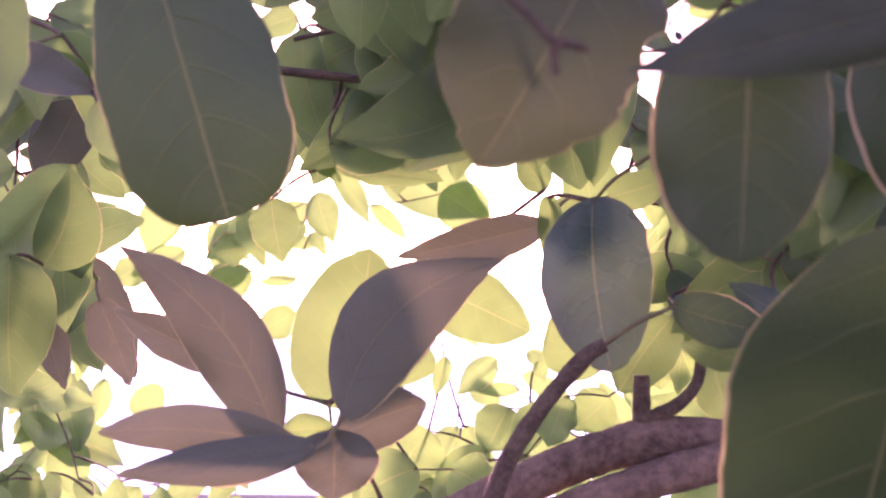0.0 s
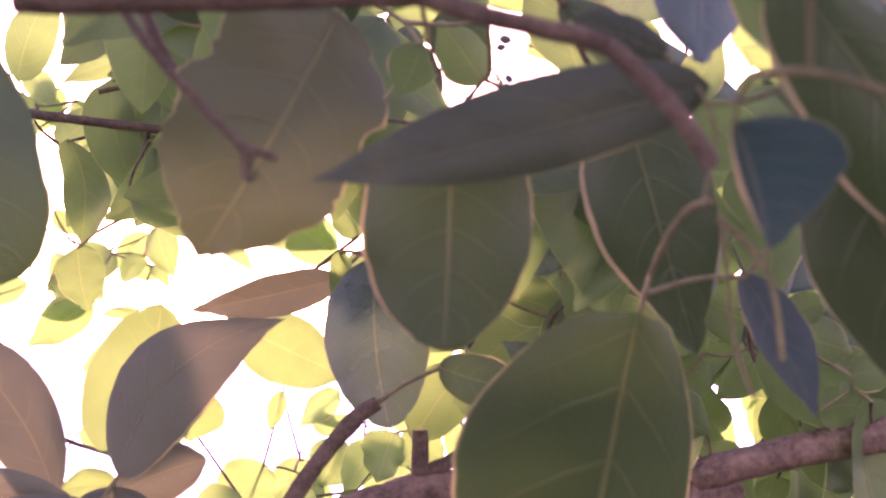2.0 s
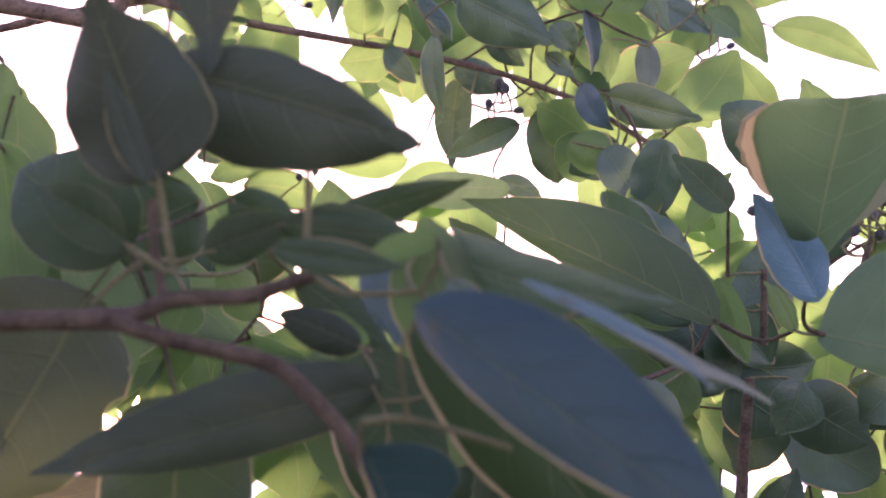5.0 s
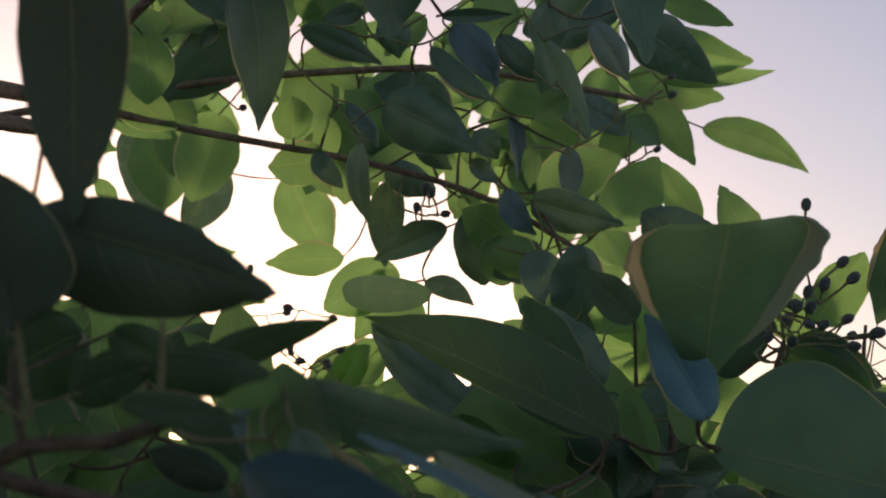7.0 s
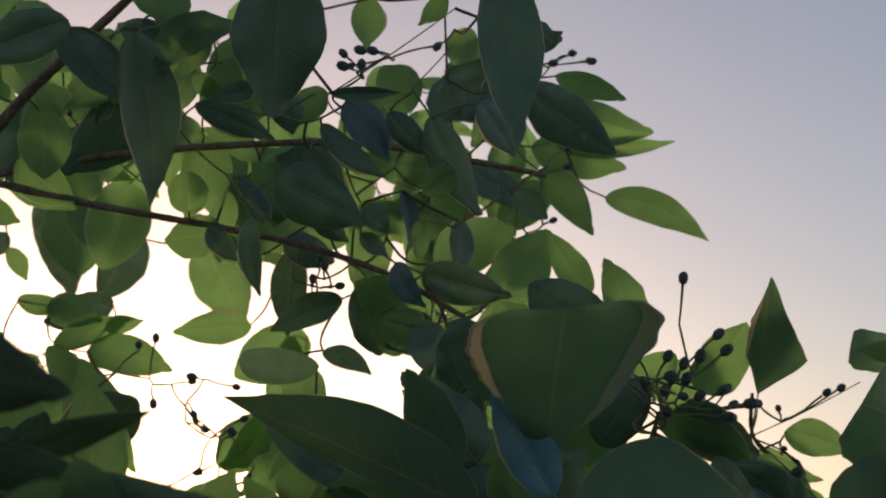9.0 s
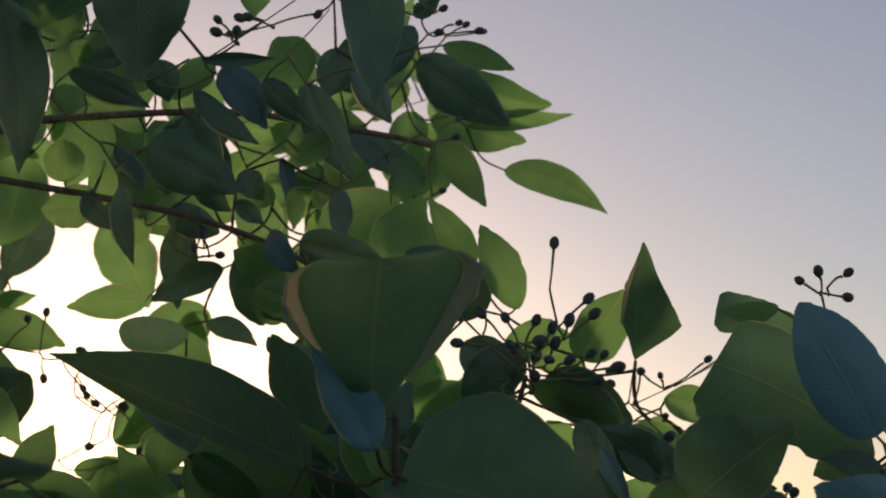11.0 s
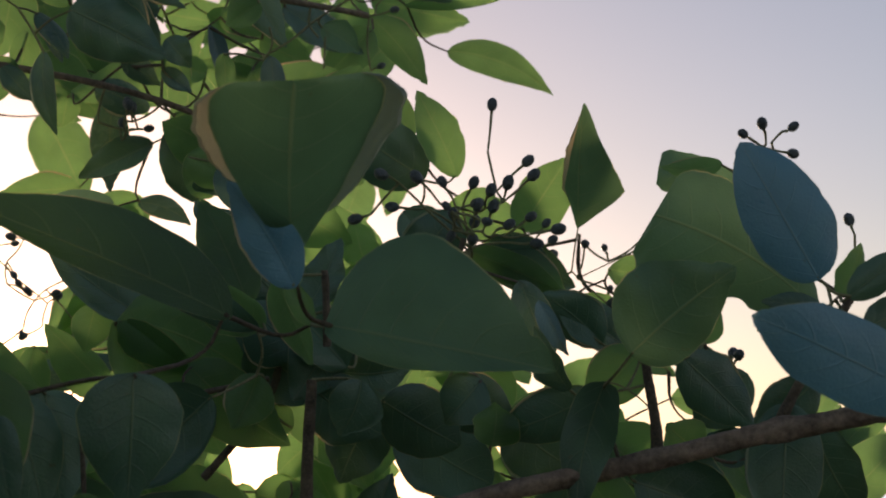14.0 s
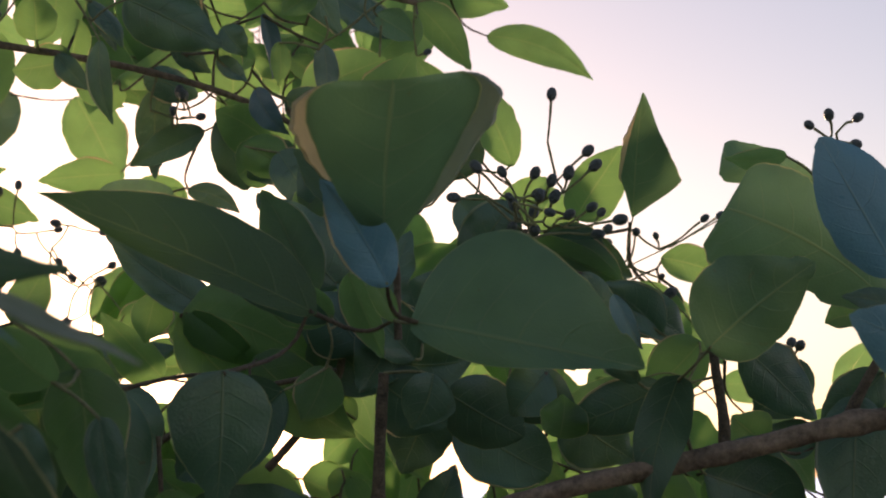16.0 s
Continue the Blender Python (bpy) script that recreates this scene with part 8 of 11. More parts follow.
spray.add((0.0992, 0.8940, 1.6946), (0.1382, 0.8807, 1.7194), 0.022, (0.55, -1, 0.55))
spray.add((0.1165, 0.8258, 1.7217), (0.0747, 0.8479, 1.7385), 0.026, (0.21, -1, 0.23))
spray.add((0.1058, 0.9703, 1.7303), (0.1228, 0.9834, 1.7024), 0.020, (0.36, -1, 0.01))
spray.add((0.0754, 0.9815, 1.7254), (0.0951, 0.9768, 1.6840), 0.022, (-0.33, -1, -0.26))
spray.add((0.1035, 0.8961, 1.7164), (0.1098, 0.9024, 1.6822), 0.021, (0.20, -1, 0.17))
spray.add((0.1173, 0.9031, 1.7000), (0.1447, 0.9179, 1.6866), 0.018, (0.42, -1, 0.35))
spray.add((0.1239, 1.0342, 1.7354), (0.0921, 1.0155, 1.7139), 0.021, (-0.18, -1, 0.59))
spray.add((0.0868, 0.9828, 1.7398), (0.0866, 0.9701, 1.7062), 0.019, (-0.09, -1, 0.38))
spray.add((0.0914, 0.8638, 1.6688), (0.1349, 0.8517, 1.6616), 0.019, (-0.24, -1, 0.49))
spray.add((0.0833, 0.9428, 1.7154), (0.0823, 0.9369, 1.6761), 0.019, (0.38, -1, 0.35))
spray.add((0.1050, 1.0278, 1.7227), (0.1179, 1.0073, 1.6785), 0.022, (0.30, -1, 0.42))
spray.add((0.1238, 0.8294, 1.7015), (0.0938, 0.8179, 1.6647), 0.023, (-0.24, -1, 0.17))
spray.add((0.0615, 1.0458, 1.7677), (0.0278, 1.0536, 1.7555), 0.019, (-0.60, -1, 0.37))
spray.done()
spray = Spray()
spray.add((-0.0986, 1.0982, 1.6411), (-0.0932, 1.1070, 1.5974), 0.019, (0.03, -1, 0.52))
spray.add((-0.0538, 1.0498, 1.7568), (-0.0322, 1.0415, 1.7130), 0.028, (0.09, -1, -0.05))
spray.add((-0.0209, 0.8793, 1.7011), (-0.0566, 0.8722, 1.6616), 0.025, (-0.60, -1, 0.56))
spray.add((-0.0198, 0.8235, 1.6968), (-0.0437, 0.8190, 1.6724), 0.021, (-0.22, -1, 0.41))
spray.add((0.0036, 0.7757, 1.6997), (0.0216, 0.7923, 1.6591), 0.020, (0.24, -1, -0.24))
spray.add((-0.0519, 1.0603, 1.6476), (-0.0185, 1.0753, 1.6618), 0.024, (0.05, -1, -0.44))
spray.add((-0.0049, 0.7966, 1.6205), (0.0088, 0.7798, 1.6546), 0.024, (-0.18, -1, -0.41))
spray.add((-0.0435, 0.9369, 1.7209), (-0.0388, 0.9385, 1.6736), 0.021, (-0.07, -1, 0.39))
spray.add((-0.0274, 0.8670, 1.6346), (-0.0292, 0.8790, 1.5937), 0.018, (0.06, -1, 0.09))
spray.add((-0.0099, 0.8115, 1.7130), (0.0418, 0.8295, 1.7129), 0.033, (-0.13, -1, 0.58))
spray.add((-0.1053, 1.1455, 1.6715), (-0.0766, 1.1307, 1.6506), 0.022, (0.13, -1, 0.02))
spray.add((-0.0229, 0.8228, 1.6507), (-0.0091, 0.8262, 1.6168), 0.020, (0.36, -1, 0.41))
spray.add((-0.0234, 0.8229, 1.6875), (0.0013, 0.8309, 1.7241), 0.026, (-0.01, -1, 0.50))
spray.add((-0.0905, 1.1578, 1.6486), (-0.0509, 1.1465, 1.6784), 0.028, (-0.52, -1, 0.24))
spray.add((-0.0142, 0.7936, 1.6550), (-0.0535, 0.7766, 1.6445), 0.022, (0.38, -1, 0.31))
spray.add((-0.0186, 0.9419, 1.6887), (0.0043, 0.9387, 1.6625), 0.016, (-0.05, -1, -0.43))
spray.add((-0.0548, 0.9326, 1.7362), (-0.0845, 0.9440, 1.7177), 0.020, (0.44, -1, 0.11))
spray.add((-0.0964, 1.0993, 1.7404), (-0.1196, 1.0800, 1.7045), 0.022, (-0.08, -1, 0.43))
spray.add((-0.0618, 0.9852, 1.7526), (-0.0918, 1.0022, 1.7270), 0.020, (-0.35, -1, -0.48))
spray.add((-0.1066, 1.1184, 1.6553), (-0.0715, 1.1092, 1.6637), 0.020, (0.49, -1, 0.32))
spray.add((-0.0317, 0.8833, 1.6617), (-0.0076, 0.8714, 1.6185), 0.030, (0.21, -1, 0.48))
spray.add((-0.0572, 1.0038, 1.6260), (-0.0646, 0.9895, 1.5898), 0.017, (0.13, -1, -0.23))
spray.add((-0.0238, 0.8259, 1.6364), (-0.0424, 0.8146, 1.5906), 0.025, (0.52, -1, 0.41))
spray.add((-0.0323, 1.0122, 1.6231), (-0.0659, 1.0027, 1.5809), 0.027, (0.08, -1, -0.23))
spray.add((-0.0538, 1.0579, 1.6427), (-0.0748, 1.0413, 1.6145), 0.019, (-0.08, -1, 0.43))
spray.add((-0.0495, 1.0085, 1.6893), (-0.0606, 1.0109, 1.6445), 0.022, (-0.45, -1, -0.02))
spray.add((-0.0035, 0.8873, 1.6217), (-0.0398, 0.8881, 1.5924), 0.024, (-0.39, -1, 0.37))
spray.add((-0.0403, 0.8759, 1.7059), (-0.0210, 0.8768, 1.6727), 0.017, (0.17, -1, 0.16))
spray.add((-0.0459, 1.0107, 1.6951), (-0.0172, 1.0092, 1.6667), 0.023, (-0.34, -1, 0.31))
spray.add((-0.0472, 1.0174, 1.6239), (-0.0264, 1.0116, 1.5832), 0.023, (0.28, -1, 0.29))
spray.add((-0.1079, 1.1645, 1.6336), (-0.1282, 1.1844, 1.5989), 0.024, (-0.14, -1, -0.40))
spray.add((-0.0911, 1.0548, 1.6836), (-0.0645, 1.0660, 1.6457), 0.026, (0.16, -1, 0.10))
spray.add((0.0040, 0.8032, 1.6576), (-0.0298, 0.8130, 1.6235), 0.025, (0.56, -1, 0.03))
spray.add((-0.0444, 0.9100, 1.6766), (-0.0158, 0.9177, 1.6537), 0.017, (0.02, -1, 0.60))
spray.add((-0.0095, 0.7720, 1.6239), (-0.0132, 0.7931, 1.5724), 0.028, (0.17, -1, 0.01))
spray.add((-0.0537, 0.9416, 1.7014), (-0.0011, 0.9401, 1.6925), 0.028, (0.35, -1, 0.16))
spray.add((-0.0103, 0.8287, 1.6906), (-0.0351, 0.8326, 1.6608), 0.018, (0.14, -1, 0.02))
spray.add((-0.0211, 0.8705, 1.6512), (-0.0122, 0.8672, 1.5990), 0.027, (0.09, -1, 0.08))
spray.add((-0.0818, 1.1463, 1.7003), (-0.0571, 1.1272, 1.7400), 0.031, (-0.58, -1, -0.44))
spray.add((0.0149, 0.7767, 1.6828), (-0.0186, 0.7603, 1.6888), 0.017, (-0.58, -1, -0.44))
spray.add((-0.0992, 1.1531, 1.7130), (-0.0801, 1.1693, 1.6717), 0.026, (0.49, -1, 0.24))
spray.add((-0.0538, 0.9570, 1.7018), (-0.0192, 0.9466, 1.6991), 0.019, (0.37, -1, -0.20))
spray.add((-0.0141, 0.8595, 1.7192), (-0.0220, 0.8597, 1.6820), 0.021, (-0.33, -1, 0.26))
spray.add((-0.0830, 1.1669, 1.6696), (-0.0418, 1.1673, 1.6701), 0.019, (-0.50, -1, 0.21))
spray.add((-0.0188, 0.7971, 1.7111), (-0.0040, 0.7837, 1.6697), 0.022, (0.32, -1, -0.01))
spray.add((-0.1126, 1.1661, 1.6815), (-0.1497, 1.1756, 1.6530), 0.028, (0.34, -1, -0.23))
spray.add((0.0044, 0.8146, 1.7082), (0.0363, 0.8011, 1.6793), 0.024, (-0.26, -1, 0.54))
spray.add((-0.0881, 1.1475, 1.6566), (-0.0664, 1.1431, 1.6187), 0.020, (0.19, -1, 0.51))
spray.add((-0.0349, 0.9741, 1.7127), (-0.0675, 0.9696, 1.6870), 0.024, (-0.59, -1, 0.03))
spray.add((-0.0645, 1.0547, 1.7529), (-0.0765, 1.0586, 1.7155), 0.020, (0.22, -1, -0.03))
spray.add((-0.0419, 1.0139, 1.7434), (-0.0269, 0.9983, 1.7141), 0.022, (0.56, -1, -0.10))
spray.add((-0.0849, 1.0341, 1.6598), (-0.0578, 1.0431, 1.6399), 0.015, (-0.32, -1, 0.36))
spray.add((-0.0294, 0.9665, 1.7229), (-0.0611, 0.9510, 1.6851), 0.022, (-0.37, -1, 0.08))
spray.add((-0.0498, 1.0199, 1.6994), (-0.0695, 1.0266, 1.6578), 0.023, (0.41, -1, 0.08))
spray.add((-0.0485, 1.1021, 1.6261), (-0.0556, 1.0896, 1.5771), 0.023, (0.19, -1, -0.23))
spray.done()
spray = Spray()
spray.add((-0.1720, 1.5839, 1.5465), (-0.2167, 1.5693, 1.5128), 0.028, (0.24, -1, 0.47))
spray.add((-0.1812, 1.5011, 1.5874), (-0.2241, 1.5161, 1.5515), 0.034, (0.27, -1, 0.57))
spray.add((-0.1935, 1.6052, 1.5637), (-0.2369, 1.6222, 1.5355), 0.027, (0.07, -1, 0.07))
spray.add((-0.2483, 1.7571, 1.5545), (-0.2320, 1.7708, 1.5988), 0.023, (-0.58, -1, 0.47))
spray.add((-0.2703, 1.7487, 1.5894), (-0.3305, 1.7688, 1.5740), 0.038, (-0.39, -1, 0.05))
spray.add((-0.2080, 1.5265, 1.5761), (-0.2097, 1.5030, 1.5107), 0.033, (-0.53, -1, 0.14))
spray.add((-0.2021, 1.5805, 1.5457), (-0.1871, 1.6104, 1.4801), 0.038, (-0.35, -1, 0.34))
spray.add((-0.1632, 1.5595, 1.4952), (-0.1598, 1.5579, 1.4427), 0.027, (-0.18, -1, 0.14))
spray.add((-0.1535, 1.3349, 1.5962), (-0.1985, 1.3304, 1.5887), 0.028, (0.13, -1, 0.22))
spray.add((-0.1700, 1.4576, 1.4954), (-0.1641, 1.4401, 1.4275), 0.043, (0.22, -1, -0.30))
spray.add((-0.1371, 1.4672, 1.6133), (-0.1455, 1.4491, 1.5606), 0.028, (-0.49, -1, 0.38))
spray.add((-0.1745, 1.4958, 1.5226), (-0.1082, 1.5221, 1.5020), 0.042, (0.41, -1, 0.50))
spray.add((-0.1400, 1.5744, 1.5709), (-0.1526, 1.5801, 1.5259), 0.020, (0.31, -1, -0.42))
spray.add((-0.2191, 1.7018, 1.5544), (-0.1651, 1.6805, 1.5276), 0.035, (-0.32, -1, 0.18))
spray.add((-0.1709, 1.5093, 1.4821), (-0.2027, 1.5013, 1.4402), 0.025, (0.04, -1, 0.24))
spray.add((-0.1850, 1.5300, 1.5189), (-0.1721, 1.5413, 1.5824), 0.029, (-0.54, -1, -0.30))
spray.done()
spray = Spray()
spray.add((0.3098, 1.4340, 1.5395), (0.3595, 1.4100, 1.5289), 0.033, (-0.13, -1, 0.41))
spray.add((0.1039, 1.6504, 1.4741), (0.0311, 1.6580, 1.4575), 0.039, (-0.39, -1, 0.21))
spray.add((0.1944, 1.1949, 1.5346), (0.1898, 1.1803, 1.4973), 0.023, (-0.03, -1, -0.19))
spray.add((0.2905, 1.3173, 1.5432), (0.3259, 1.2934, 1.5059), 0.035, (0.45, -1, 0.10))
spray.add((0.3701, 1.5128, 1.5331), (0.3877, 1.5097, 1.4884), 0.026, (-0.11, -1, 0.22))
spray.add((0.1758, 1.2787, 1.5313), (0.1353, 1.2545, 1.4949), 0.028, (0.26, -1, -0.32))
spray.add((0.2743, 1.5610, 1.5070), (0.3346, 1.5528, 1.4647), 0.037, (0.31, -1, -0.47))
spray.add((0.2622, 1.6067, 1.5040), (0.2746, 1.6162, 1.4458), 0.036, (0.14, -1, 0.04))
spray.add((0.2156, 1.2618, 1.5543), (0.2139, 1.2726, 1.5177), 0.020, (-0.55, -1, 0.18))
spray.add((0.1358, 1.2682, 1.5052), (0.1240, 1.2580, 1.4628), 0.021, (-0.40, -1, -0.45))
spray.add((0.2533, 1.2994, 1.5302), (0.2907, 1.2937, 1.4672), 0.038, (0.51, -1, 0.21))
spray.add((0.2276, 1.5466, 1.5058), (0.2757, 1.5597, 1.5271), 0.029, (-0.46, -1, 0.32))
spray.add((0.1363, 1.4890, 1.5029), (0.1896, 1.4639, 1.4776), 0.032, (0.28, -1, -0.38))
spray.add((0.3009, 1.5461, 1.5682), (0.3311, 1.5649, 1.5402), 0.019, (-0.41, -1, 0.31))
spray.add((0.2688, 1.2083, 1.5692), (0.3139, 1.2309, 1.5529), 0.032, (0.08, -1, -0.41))
spray.add((0.3199, 1.5901, 1.5157), (0.2876, 1.5875, 1.5752), 0.035, (0.16, -1, 0.37))
spray.add((0.1693, 1.6185, 1.4823), (0.1850, 1.5949, 1.4347), 0.030, (0.14, -1, 0.56))
spray.add((0.2574, 1.5556, 1.5083), (0.2469, 1.5419, 1.4613), 0.024, (-0.16, -1, 0.31))
spray.add((0.2192, 1.1990, 1.5643), (0.1889, 1.2116, 1.5247), 0.030, (0.34, -1, -0.43))
spray.add((0.1617, 1.3225, 1.5465), (0.1903, 1.3191, 1.4830), 0.030, (-0.57, -1, 0.17))
spray.add((0.2324, 1.2077, 1.5458), (0.2566, 1.2087, 1.5063), 0.022, (-0.33, -1, -0.33))
spray.add((0.2258, 1.4656, 1.5516), (0.2337, 1.4503, 1.4887), 0.037, (-0.36, -1, 0.15))
spray.done()
spray = Spray()
spray.add((0.2445, 0.8977, 1.6177), (0.2736, 0.9121, 1.6321), 0.021, (0.04, -1, -0.40))
spray.add((0.2868, 1.1151, 1.6094), (0.2940, 1.1156, 1.5719), 0.017, (-0.43, -1, 0.06))
spray.add((0.3534, 1.2070, 1.6220), (0.3466, 1.2114, 1.5843), 0.021, (0.06, -1, -0.24))
spray.add((0.2773, 1.0075, 1.6151), (0.3008, 1.0210, 1.5723), 0.025, (0.29, -1, -0.11))
spray.add((0.2361, 0.9108, 1.6318), (0.2528, 0.9255, 1.5871), 0.027, (0.49, -1, 0.30))
spray.add((0.3326, 1.2353, 1.6156), (0.3665, 1.2394, 1.6048), 0.020, (-0.25, -1, -0.16))
spray.add((0.3688, 1.2552, 1.6249), (0.3750, 1.2597, 1.5899), 0.020, (0.55, -1, 0.30))
spray.add((0.2471, 0.9330, 1.6509), (0.2290, 0.9199, 1.6182), 0.017, (0.22, -1, 0.40))
spray.add((0.2968, 1.0027, 1.6193), (0.3245, 0.9854, 1.5886), 0.025, (0.54, -1, -0.34))
spray.add((0.2502, 1.0302, 1.6460), (0.2725, 1.0361, 1.6118), 0.025, (0.16, -1, 0.51))
spray.add((0.2500, 1.0117, 1.6262), (0.2858, 1.0169, 1.5877), 0.029, (0.50, -1, 0.55))
spray.add((0.2319, 0.8996, 1.6301), (0.2595, 0.8930, 1.5935), 0.020, (0.47, -1, -0.36))
spray.add((0.3175, 1.1995, 1.6191), (0.3483, 1.1910, 1.5767), 0.027, (-0.59, -1, -0.11))
spray.add((0.2427, 0.9347, 1.6389), (0.2619, 0.9156, 1.5935), 0.027, (-0.34, -1, -0.23))
spray.add((0.2768, 1.1122, 1.6056), (0.2694, 1.1025, 1.5732), 0.021, (0.35, -1, 0.31))
spray.add((0.2504, 0.9929, 1.6413), (0.2661, 0.9895, 1.6104), 0.015, (0.56, -1, 0.40))
spray.add((0.2553, 0.9838, 1.6158), (0.2284, 0.9713, 1.5956), 0.018, (0.07, -1, 0.32))
spray.add((0.2393, 0.8982, 1.6139), (0.2853, 0.9007, 1.5850), 0.025, (0.38, -1, 0.47))
spray.add((0.3038, 1.0504, 1.6229), (0.2551, 1.0342, 1.6026), 0.028, (-0.25, -1, 0.05))
spray.add((0.2508, 0.9074, 1.6282), (0.1990, 0.9006, 1.6143), 0.025, (-0.50, -1, 0.09))
spray.add((0.2864, 1.1205, 1.6084), (0.3092, 1.1285, 1.5723), 0.024, (-0.01, -1, 0.06))
spray.add((0.2475, 0.8892, 1.6057), (0.2704, 0.9001, 1.5763), 0.019, (-0.20, -1, -0.02))
spray.add((0.2431, 0.9048, 1.6137), (0.2497, 0.9151, 1.5691), 0.023, (0.15, -1, -0.39))
spray.add((0.2383, 0.9572, 1.6398), (0.2171, 0.9754, 1.6008), 0.020, (-0.35, -1, -0.39))
spray.done()
spray = Spray()
spray.add((0.3219, 0.8591, 1.5821), (0.2902, 0.8711, 1.5577), 0.020, (0.28, -1, 0.16))
spray.add((0.3877, 1.0677, 1.5431), (0.3529, 1.0791, 1.5109), 0.023, (0.01, -1, -0.48))
spray.add((0.3769, 0.8686, 1.5880), (0.3889, 0.8858, 1.5431), 0.021, (0.52, -1, -0.02))
spray.add((0.4175, 1.0811, 1.5662), (0.4489, 1.0923, 1.5830), 0.017, (0.42, -1, 0.33))
spray.add((0.3988, 0.9172, 1.5951), (0.4447, 0.9172, 1.5740), 0.031, (0.00, -1, 0.20))
spray.add((0.3987, 1.1282, 1.5809), (0.3723, 1.1100, 1.5420), 0.029, (-0.36, -1, -0.08))
spray.add((0.3994, 1.0915, 1.5554), (0.4350, 1.0973, 1.5177), 0.027, (-0.25, -1, -0.32))
spray.add((0.3557, 0.9878, 1.5729), (0.3954, 0.9929, 1.5340), 0.028, (0.49, -1, 0.42))
spray.add((0.3039, 0.8067, 1.5790), (0.3311, 0.8238, 1.5568), 0.019, (-0.55, -1, -0.21))
spray.add((0.3283, 0.9256, 1.6185), (0.2992, 0.9133, 1.5930), 0.021, (0.09, -1, 0.13))
spray.add((0.3415, 1.0048, 1.6174), (0.3356, 1.0064, 1.5812), 0.021, (0.43, -1, 0.53))
spray.add((0.4200, 0.9710, 1.6130), (0.3944, 0.9763, 1.5689), 0.027, (0.19, -1, -0.21))
spray.add((0.4125, 1.0472, 1.5726), (0.4333, 1.0375, 1.5220), 0.034, (-0.47, -1, 0.47))
spray.add((0.3450, 0.8310, 1.6128), (0.3643, 0.8399, 1.5797), 0.017, (-0.15, -1, 0.53))
spray.add((0.3644, 1.0359, 1.5863), (0.3321, 1.0476, 1.5571), 0.023, (-0.46, -1, 0.08))
spray.add((0.4282, 0.9863, 1.5907), (0.3937, 0.9800, 1.5849), 0.017, (-0.50, -1, -0.09))
spray.add((0.4701, 1.1184, 1.6065), (0.4676, 1.1204, 1.5545), 0.027, (0.23, -1, -0.10))
spray.add((0.3417, 0.8057, 1.5987), (0.3913, 0.7896, 1.6023), 0.025, (-0.32, -1, 0.18))
spray.add((0.3850, 0.9689, 1.5662), (0.4069, 0.9542, 1.5431), 0.015, (-0.45, -1, -0.31))
spray.add((0.3857, 0.8933, 1.6133), (0.4135, 0.8934, 1.5742), 0.025, (0.16, -1, 0.28))
spray.add((0.4394, 1.0259, 1.5759), (0.4679, 1.0427, 1.5361), 0.026, (-0.58, -1, 0.32))
spray.add((0.3413, 0.7994, 1.6030), (0.3547, 0.8105, 1.5723), 0.021, (-0.28, -1, 0.52))
spray.add((0.3195, 0.8519, 1.5896), (0.3117, 0.8705, 1.5529), 0.026, (0.17, -1, 0.29))
spray.add((0.3494, 0.8874, 1.5739), (0.3420, 0.8786, 1.5382), 0.019, (0.22, -1, -0.38))
spray.add((0.3207, 0.9179, 1.5952), (0.3503, 0.9102, 1.6191), 0.018, (0.42, -1, 0.57))
spray.add((0.3410, 0.7986, 1.5886), (0.3692, 0.8114, 1.5629), 0.021, (-0.39, -1, 0.58))
spray.add((0.4087, 1.0131, 1.6021), (0.4602, 1.0053, 1.5823), 0.024, (0.60, -1, -0.43))
spray.add((0.3408, 0.8181, 1.6041), (0.3626, 0.8288, 1.5769), 0.022, (-0.31, -1, 0.23))
spray.add((0.3476, 0.8411, 1.5743), (0.3831, 0.8357, 1.5877), 0.021, (-0.40, -1, 0.20))
spray.add((0.3589, 1.0199, 1.6162), (0.3378, 1.0046, 1.5736), 0.027, (-0.20, -1, 0.37))
spray.add((0.3869, 1.0008, 1.5521), (0.3653, 0.9927, 1.5216), 0.022, (-0.28, -1, -0.16))
spray.add((0.3522, 0.8589, 1.5662), (0.3482, 0.8559, 1.5139), 0.031, (-0.03, -1, 0.54))
spray.add((0.3488, 1.0254, 1.5987), (0.3082, 1.0043, 1.5855), 0.025, (0.23, -1, 0.30))
spray.add((0.3696, 0.8984, 1.5728), (0.3551, 0.9102, 1.5443), 0.021, (-0.12, -1, 0.23))
spray.add((0.3585, 0.8070, 1.5826), (0.3926, 0.8215, 1.5981), 0.022, (0.20, -1, 0.10))
spray.add((0.4201, 1.0650, 1.6198), (0.4343, 1.0639, 1.5853), 0.020, (-0.52, -1, 0.12))
spray.add((0.3662, 0.8761, 1.5939), (0.3881, 0.8763, 1.5682), 0.015, (-0.03, -1, 0.33))
spray.add((0.3365, 0.9211, 1.5697), (0.3641, 0.9109, 1.5362), 0.020, (0.09, -1, -0.36))
spray.add((0.3582, 0.8512, 1.5862), (0.3942, 0.8679, 1.5767), 0.022, (0.20, -1, 0.57))
spray.add((0.3562, 0.8476, 1.5774), (0.3671, 0.8640, 1.5277), 0.025, (0.49, -1, 0.39))
spray.done()
spray = Spray()
spray.done()
spray = Spray()
spray.add((0.2475, 0.8569, 1.6582), (0.2421, 0.8559, 1.6923), 0.018, (0.06, -1, 0.42))
spray.add((0.3820, 1.1145, 1.5821), (0.3780, 1.1177, 1.5424), 0.024, (-0.24, -1, 0.59))
spray.add((0.3351, 1.0265, 1.6108), (0.3226, 1.0173, 1.5620), 0.025, (0.10, -1, -0.01))
